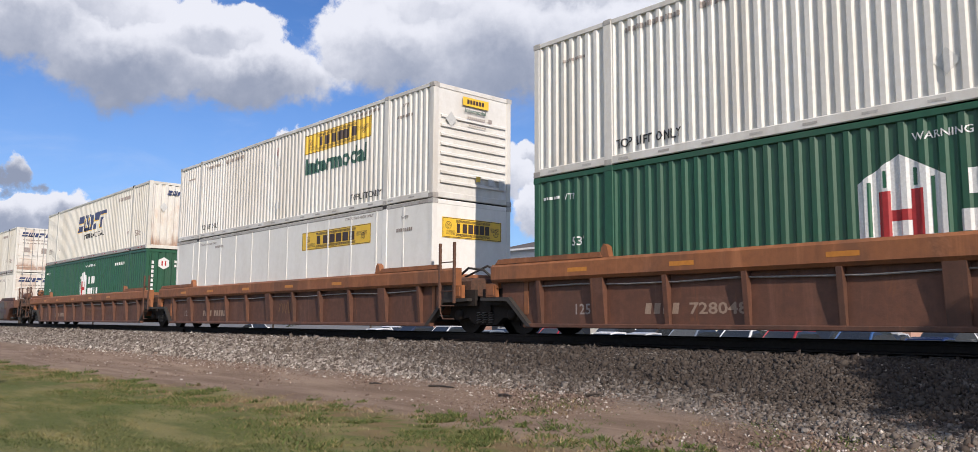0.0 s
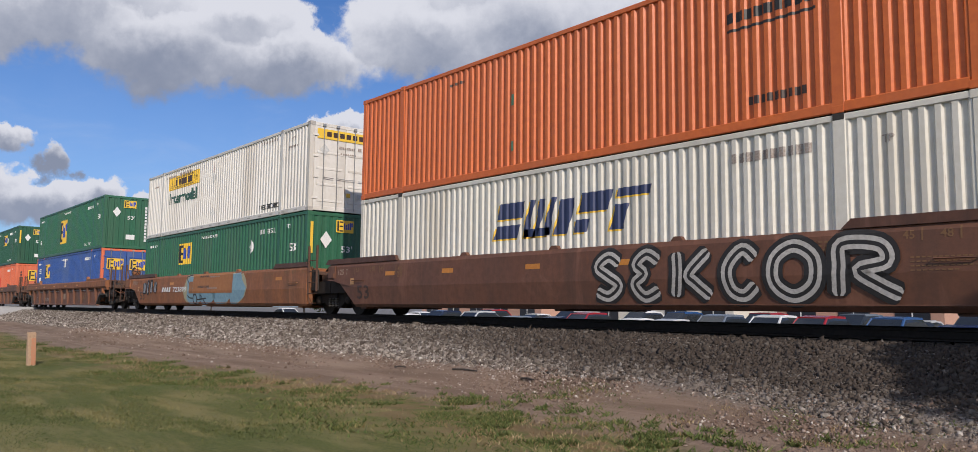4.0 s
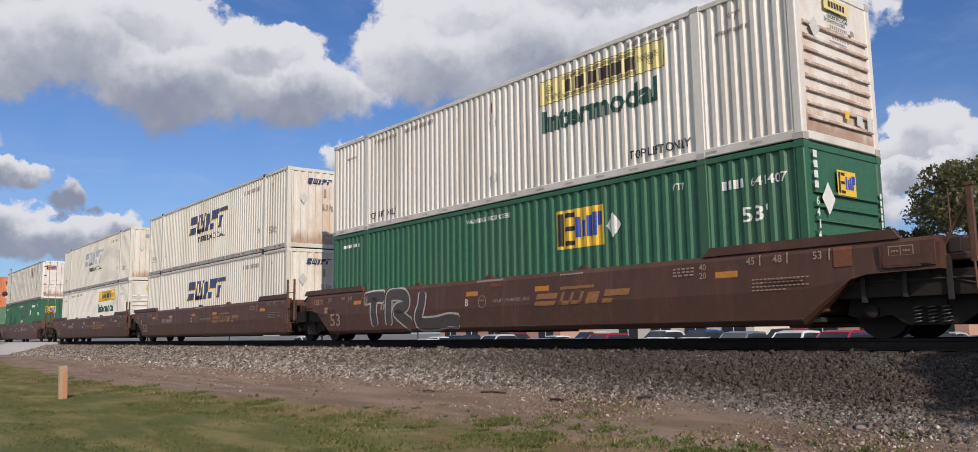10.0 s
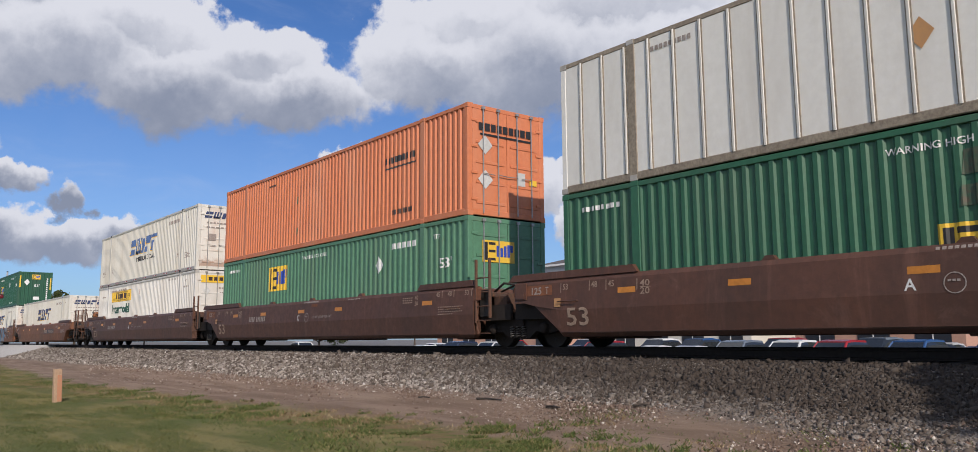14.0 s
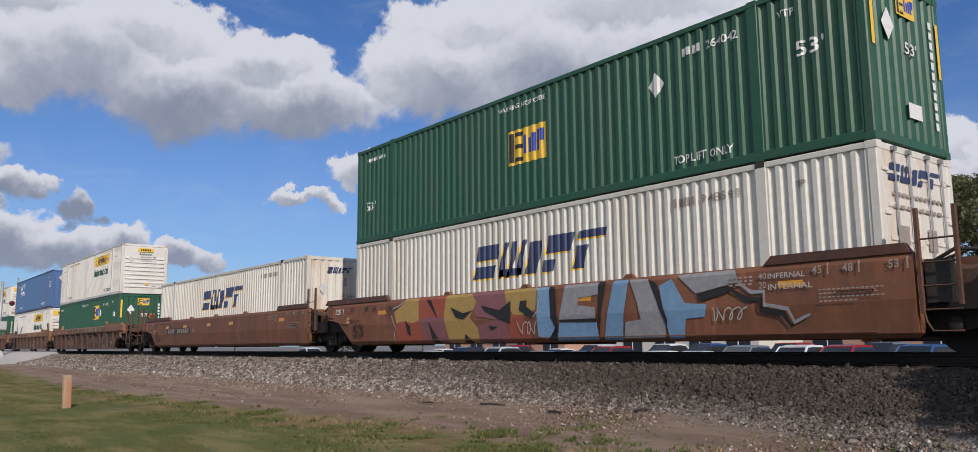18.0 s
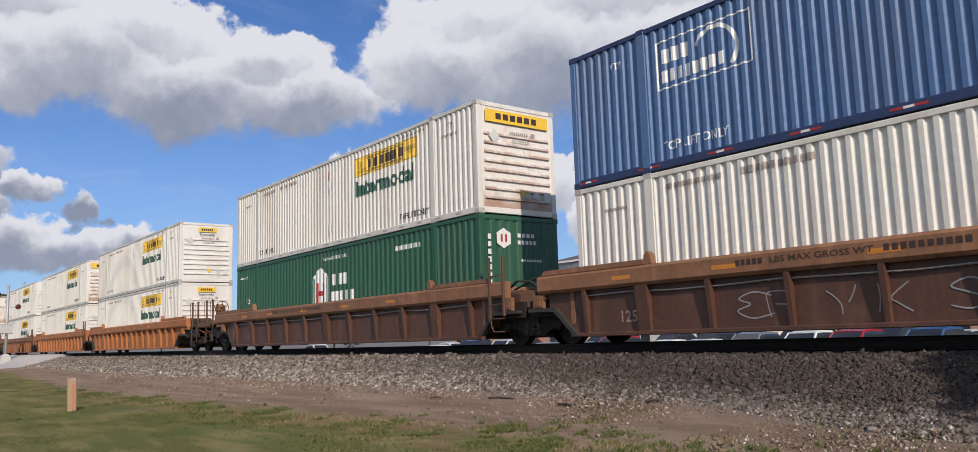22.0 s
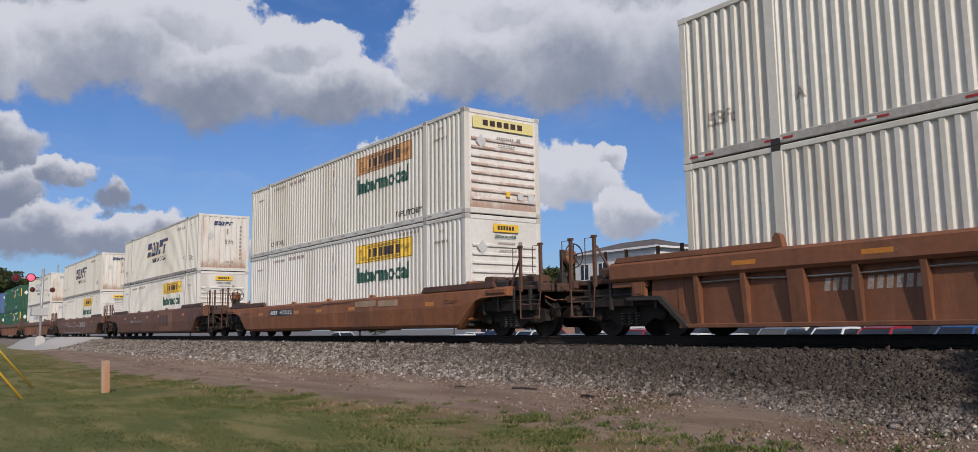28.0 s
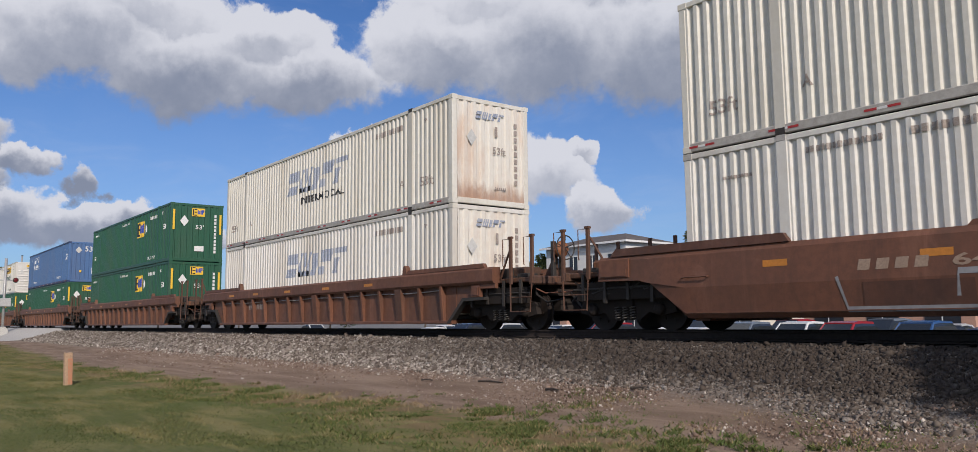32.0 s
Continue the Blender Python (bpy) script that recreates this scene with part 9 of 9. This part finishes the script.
def house():
    root = new("house")
    x0, x1, y0, y1, zb, ze, zr = -66.5, -54.8, 60.0, 67.5, LOT_Z, 8.0, 9.2
    part("wall", Shape().box(x0, x1, y0, y1, zb, ze), siding, root)
    sh = Shape()
    a, b, c, d = (x0 - 0.5, y0 - 0.5, ze), (x1 + 0.5, y0 - 0.5, ze), (x1 + 0.5, y1 + 0.5, ze), (x0 - 0.5, y1 + 0.5, ze)
    r0, r1 = (x0 + 3.4, (y0 + y1) / 2, zr), (x1 - 3.4, (y0 + y1) / 2, zr)
    sh.quad(a, b, r1, r0).quad(b, c, r1).quad(c, d, r0, r1).quad(d, a, r0).quad(d, c, b, a)
    part("roof", sh, roof_grey, root)
    part("eave_board", Shape().box(x0 - 0.55, x1 + 0.55, y0 - 0.55, y0 - 0.45, ze - 0.18, ze + 0.02), siding, root)
    part("eave_board", Shape().box(x1 + 0.45, x1 + 0.55, y0 - 0.45, y1 + 0.5, ze - 0.18, ze + 0.02), siding, root)
    for z in (1.6, 5.2):
        for x in (-65.0, -62.2, -59.4, -56.6):
            w = part("window", Shape().box(x - 0.55, x + 0.55, y0 - 0.06, y0 + 0.02, z, z + 1.6), pane_dark, root)
            part("window_frame", Shape().box(x - 0.62, x + 0.62, y0 - 0.09, y0 - 0.062, z + 1.6, z + 1.7).box(x - 0.62, x + 0.62, y0 - 0.09, y0 - 0.062, z - 0.1, z).box(x - 0.04, x + 0.04, y0 - 0.09, y0 - 0.062, z, z + 1.6), siding, w)
        for y in (62.0, 65.2):
            w = part("window", Shape().box(x1 - 0.02, x1 + 0.06, y - 0.55, y + 0.55, z, z + 1.6), pane_dark, root)
            part("window_frame", Shape().box(x1 + 0.062, x1 + 0.09, y - 0.62, y + 0.62, z + 0.75, z + 0.85).box(x1 + 0.062, x1 + 0.09, y - 0.05, y + 0.05, z, z + 1.6), siding, w)
    part("porch_roof", Shape().prism([(x1 + 0.06, 3.6), (x1 + 2.4, 3.2), (x1 + 2.4, 3.32), (x1 + 0.06, 3.75)], y0 + 0.5, y1 - 0.5, "y"), roof_grey, root)
    tagged(root, "white two-storey house with a grey hipped roof", "house")


def shop(x0, x1, y0, y1, h, wall, label):
    root = new("shop_building")
    part("wall", Shape().box(x0, x1, y0, y1, LOT_Z, LOT_Z + h), wall, root)
    part("roof", Shape().box(x0 - 0.3, x1 + 0.3, y0 - 0.4, y1 + 0.3, LOT_Z + h, LOT_Z + h + 0.25, 0.04), roof_grey, root)
    k = int((x1 - x0) / 3.2)
    for i in range(k):
        x = x0 + (i + 0.5) * (x1 - x0) / k
        w = part("window", Shape().box(x - 1.0, x + 1.0, y0 - 0.04, y0 + 0.02, LOT_Z + 0.7, LOT_Z + 2.1), pane_dark, root)
        part("window_frame", Shape().box(x - 1.06, x + 1.06, y0 - 0.07, y0 - 0.042, LOT_Z + 2.1, LOT_Z + 2.2).box(x - 0.03, x + 0.03, y0 - 0.07, y0 - 0.042, LOT_Z + 0.7, LOT_Z + 2.1), siding, w)
    tagged(root, label, "shop")


house()
shop(-30.0, -19.5, 50.0, 57.0, 2.7, brick_pink, "low salmon masonry shop with wide windows")
shop(-47.5, -34.0, 51.0, 57.0, 2.6, stucco, "low cream stucco shop behind the car park")
shop(-74.0, -55.0, 52.0, 57.0, 2.5, brick_pink, "long low salmon masonry shop behind the lot")


# ---------------------------------------------------------------- level crossing
def crossing():
    road_mat = surface("worn_asphalt", (0.42, 0.41, 0.395), (0.33, 0.32, 0.31), 3.0, 0.9, bump=0.3, rand=0.0)
    s = Shape()
    # y, z, the two edges of the carriageway
    line = [(8.7, -1.06, -90, -78), (9.0, -0.96, -91, -72), (9.7, -0.74, -93, -66), (10.6, -0.34, -96, -65.4), (11.6, -0.03, -98, -65.4), (12.0, -0.02, -98, -65.4),
            (14.9, -0.02, -98, -65.4), (15.4, -0.03, -98, -65.4), (17, -0.2, -98, -66), (19, -0.5, -98, -67), (22, -0.9, -98, -68), (26, -1.2, -98, -68), (34, -1.33, -98, -68), (120, -1.33, -98, -68)]
    for y, z, x0, x1 in line:
        s.v += [(x0 - 1.6, y, z - 0.5), (x0, y, z), (x1, y, z), (x1 + 0.7, y, z - 0.5)]
    for i in range(len(line) - 1):
        for j in range(3):
            a = 4 * i + j
            s.f.append((a, a + 1, a + 5, a + 4))
    road = new("road", s.mesh("road", road_mat, True))
    tagged(road, "pale worn asphalt road rising over the track", "road", kind="structure")


def crossing_signal():
    root = new("crossing_signal")
    x, y, zb = -78.0, 10.05, -0.70
    grey = surface("aluminium_mast", (0.50, 0.50, 0.50), rough=0.5, metal=0.4, bump=0.05)
    part("foundation", Shape().prism([(y - 0.40, zb - 0.4), (y + 0.40, zb - 0.4), (y + 0.36, zb + 0.55), (y + 0.15, zb + 0.8), (y - 0.15, zb + 0.8), (y - 0.36, zb + 0.55)], x - 0.35, x + 0.35, "x"), surface("concrete", (0.48, 0.47, 0.45), rough=0.9, bump=0.3), root)
    part("mast", Shape().tube([(x, y, zb), (x, y, 5.75)], 0.11, 8), grey, root, smooth=True)
    part("cross_arm", Shape().tube([(x, y - 2.3, 5.0), (x, y + 0.2, 4.75)], 0.05, 6), grey, root)
    part("cross_arm", Shape().tube([(x, y - 0.8, 3.95), (x, y + 0.9, 3.95)], 0.05, 6), grey, root)
    for k, (yy, zz) in enumerate(((y - 2.0, 4.92), (y - 0.9, 4.96), (y - 0.75, 3.95), (y + 0.75, 3.95))):
        k0 = 1.0 if k < 2 else 0.6
        hood = part("signal_head", Shape().lathe([(-0.24, 0.12 * k0), (-0.18, 0.26 * k0), (0.02, 0.28 * k0)], (x + 0.1, yy, zz), "x", 14), trim_black, root)
        part("backing_disc", Shape().lathe([(0.02, 0.36 * k0), (0.04, 0.36 * k0)], (x + 0.1, yy, zz), "x", 20), trim_black, hood)
        part("lens", Shape().lathe([(0.042, 0.27 * k0), (0.06, 0.24 * k0), (0.08, 0.11 * k0)], (x + 0.1, yy, zz), "x", 14), lit_red if k == 1 else dark_red, hood, "glowing red lens" if k == 1 else "")
    part("gate_box", Shape().box(x - 0.4, x + 0.4, y - 0.75, y + 0.45, 1.75, 2.45, 0.05), grey, root)
    tagged(root, "railway crossing signal mast with one red light glowing", "crossing signal")


def glow(name, colour, strength):
    m = bpy.data.materials.new(name)
    m.use_nodes = True
    b = m.node_tree.nodes["Principled BSDF"]
    b.inputs["Base Color"].default_value = rgb(colour)
    b.inputs["Emission Color"].default_value = rgb(colour)
    b.inputs["Emission Strength"].default_value = strength
    return m


lit_red = glow("lit_red_lens", (1.0, 0.03, 0.05), 6.0)
dark_red = surface("unlit_red_lens", (0.12, 0.01, 0.012), rough=0.2, bump=0.0)
crossing()
crossing_signal()


def relay_cabinet():
    root = new("relay_cabinet")
    x, y = -111.0, 7.9
    pale = surface("pale_cabinet_paint", (0.72, 0.72, 0.70), (0.62, 0.62, 0.60), 2.0, 0.5, bump=0.03)
    part("plinth", Shape().box(x - 0.6, x + 0.6, y - 0.65, y + 0.65, -1.2, -0.10, 0.03), surface("concrete", (0.48, 0.47, 0.45), rough=0.9, bump=0.3), root)
    part("housing", Shape().box(x - 0.5, x + 0.5, y - 0.55, y + 0.55, -0.10, 1.70, 0.04), pale, root)
    part("cabinet_door", Shape().box(x + 0.502, x + 0.53, y - 0.46, y + 0.46, 0.0, 1.6, 0.01), pale, root)
    part("rain_cap", Shape().box(x - 0.6, x + 0.6, y - 0.64, y + 0.64, 1.70, 1.78, 0.02), pale, root)
    tagged(root, "pale metal relay cabinet by the crossing", "relay cabinet")
    far = new("signal_pole")
    part("pole_shaft", Shape().tube([(-118, 16.9, -0.4), (-118, 16.9, 9.0)], 0.14, 8, 0.10), surface("aluminium_mast", (0.5, 0.5, 0.5)), far, smooth=True)
    part("pole_cap", Shape().lathe([(-0.05, 0.05), (0.0, 0.14), (0.05, 0.05)], (-118, 16.9, 9.0), "z", 8), trim_black, far)
    tagged(far, "thin grey metal pole across the track", "pole")


relay_cabinet()


def stake():
    root = new("marker_stake")
    wood = surface("weathered_pine", (0.50, 0.34, 0.22), (0.36, 0.24, 0.16), 6.0, 0.85, bump=0.3, streak=0.1)
    worn = surface("worn_orange_paint", (0.55, 0.20, 0.10), (0.42, 0.24, 0.15), 6.0, 0.8, bump=0.2)
    root.location = (-20.6, 4.05, GRASS_Z)
    root.rotation_euler = (radians(2.5), radians(1.5), radians(12))
    part("post", Shape().box(-0.05, 0.05, -0.085, 0.085, -0.1, 0.70, 0.012), wood, root)
    part("painted_face", Shape().box(0.051, 0.056, -0.02, 0.075, 0.02, 0.60), worn, root, "flaking orange paint strip")
    part("chipped_top", Shape().prism([(-0.085, 0.70), (0.085, 0.70), (0.06, 0.735), (-0.03, 0.725), (-0.07, 0.74)], -0.05, 0.05, "x"), wood, root)
    tagged(root, "short weathered wooden marker stake in the grass", "marker stake")


stake()


def guy_wires():
    yellow = surface("yellow_guard_plastic", (0.72, 0.46, 0.03), (0.62, 0.38, 0.04), 4.0, 0.5, bump=0.0)
    steel = surface("wire_rope", (0.30, 0.30, 0.30), rough=0.5, metal=0.5, bump=0.0)
    timber = surface("pole_timber", (0.17, 0.12, 0.085), (0.11, 0.08, 0.06), 4.0, 0.9, bump=0.4, streak=0.1)
    pole = new("utility_pole")
    px, py = -20.9, -4.85
    part("shaft", Shape().tube([(px, py, GRASS_Z - 0.2), (px, py, 9.5)], 0.16, 10, 0.11), timber, pole, smooth=True)
    part("crossarm", Shape().box(px - 0.06, px + 0.06, py - 1.2, py + 1.2, 8.7, 8.85), timber, pole)
    tagged(pole, "weathered timber utility pole held by guy wires", "utility pole")
    for bx, by, top, g in ((-19.7, 2.30, 8.1, 2.3), (-23.4, 2.95, 8.3, 2.3), (-19.3, 1.25, 7.6, 2.3)):
        root = new("guy_wire")
        a, b = Vector((bx, by, GRASS_Z)), Vector((px, py, top))
        d = (b - a).normalized()
        part("wire", Shape().tube([a - d * 0.1, b], 0.006, 5), steel, root)
        part("guard", Shape().tube([a + d * 0.03, a + d * g], 0.024, 8), yellow, root, "yellow plastic guard tube", smooth=True)
        part("anchor_eye", Shape().tube([a + d * 0.0, a - d * 0.25], 0.018, 6), steel, root)
        tagged(root, "guy wire with a yellow plastic guard", "guy wire", "guy wires of the pole")


guy_wires()


def fallen_sticks():
    wood = surface("dead_wood", (0.07, 0.055, 0.045), (0.04, 0.032, 0.027), 8.0, 0.95, bump=0.3)
    for x, y, n, turn in ((-11.75, 9.32, 0.62, 8), (-9.95, 9.20, 0.34, -4), (-13.5, 9.1, 0.28, 20), (-8.4, 9.6, 0.3, 40)):
        s = Shape().tube([(-n / 2, 0, 0.03), (-n * 0.1, 0.02, 0.045), (n / 2, -0.01, 0.035)], 0.022, 6, 0.012)
        ob = new("fallen_stick", s.mesh("fallen_stick", wood))
        ob.location = (x, y, lie(y))
        ob.rotation_euler = (0, 0, radians(turn))
        tagged(ob, "dark broken stick lying on the dirt", "stick", "sticks on the dirt")


fallen_sticks()
motions()
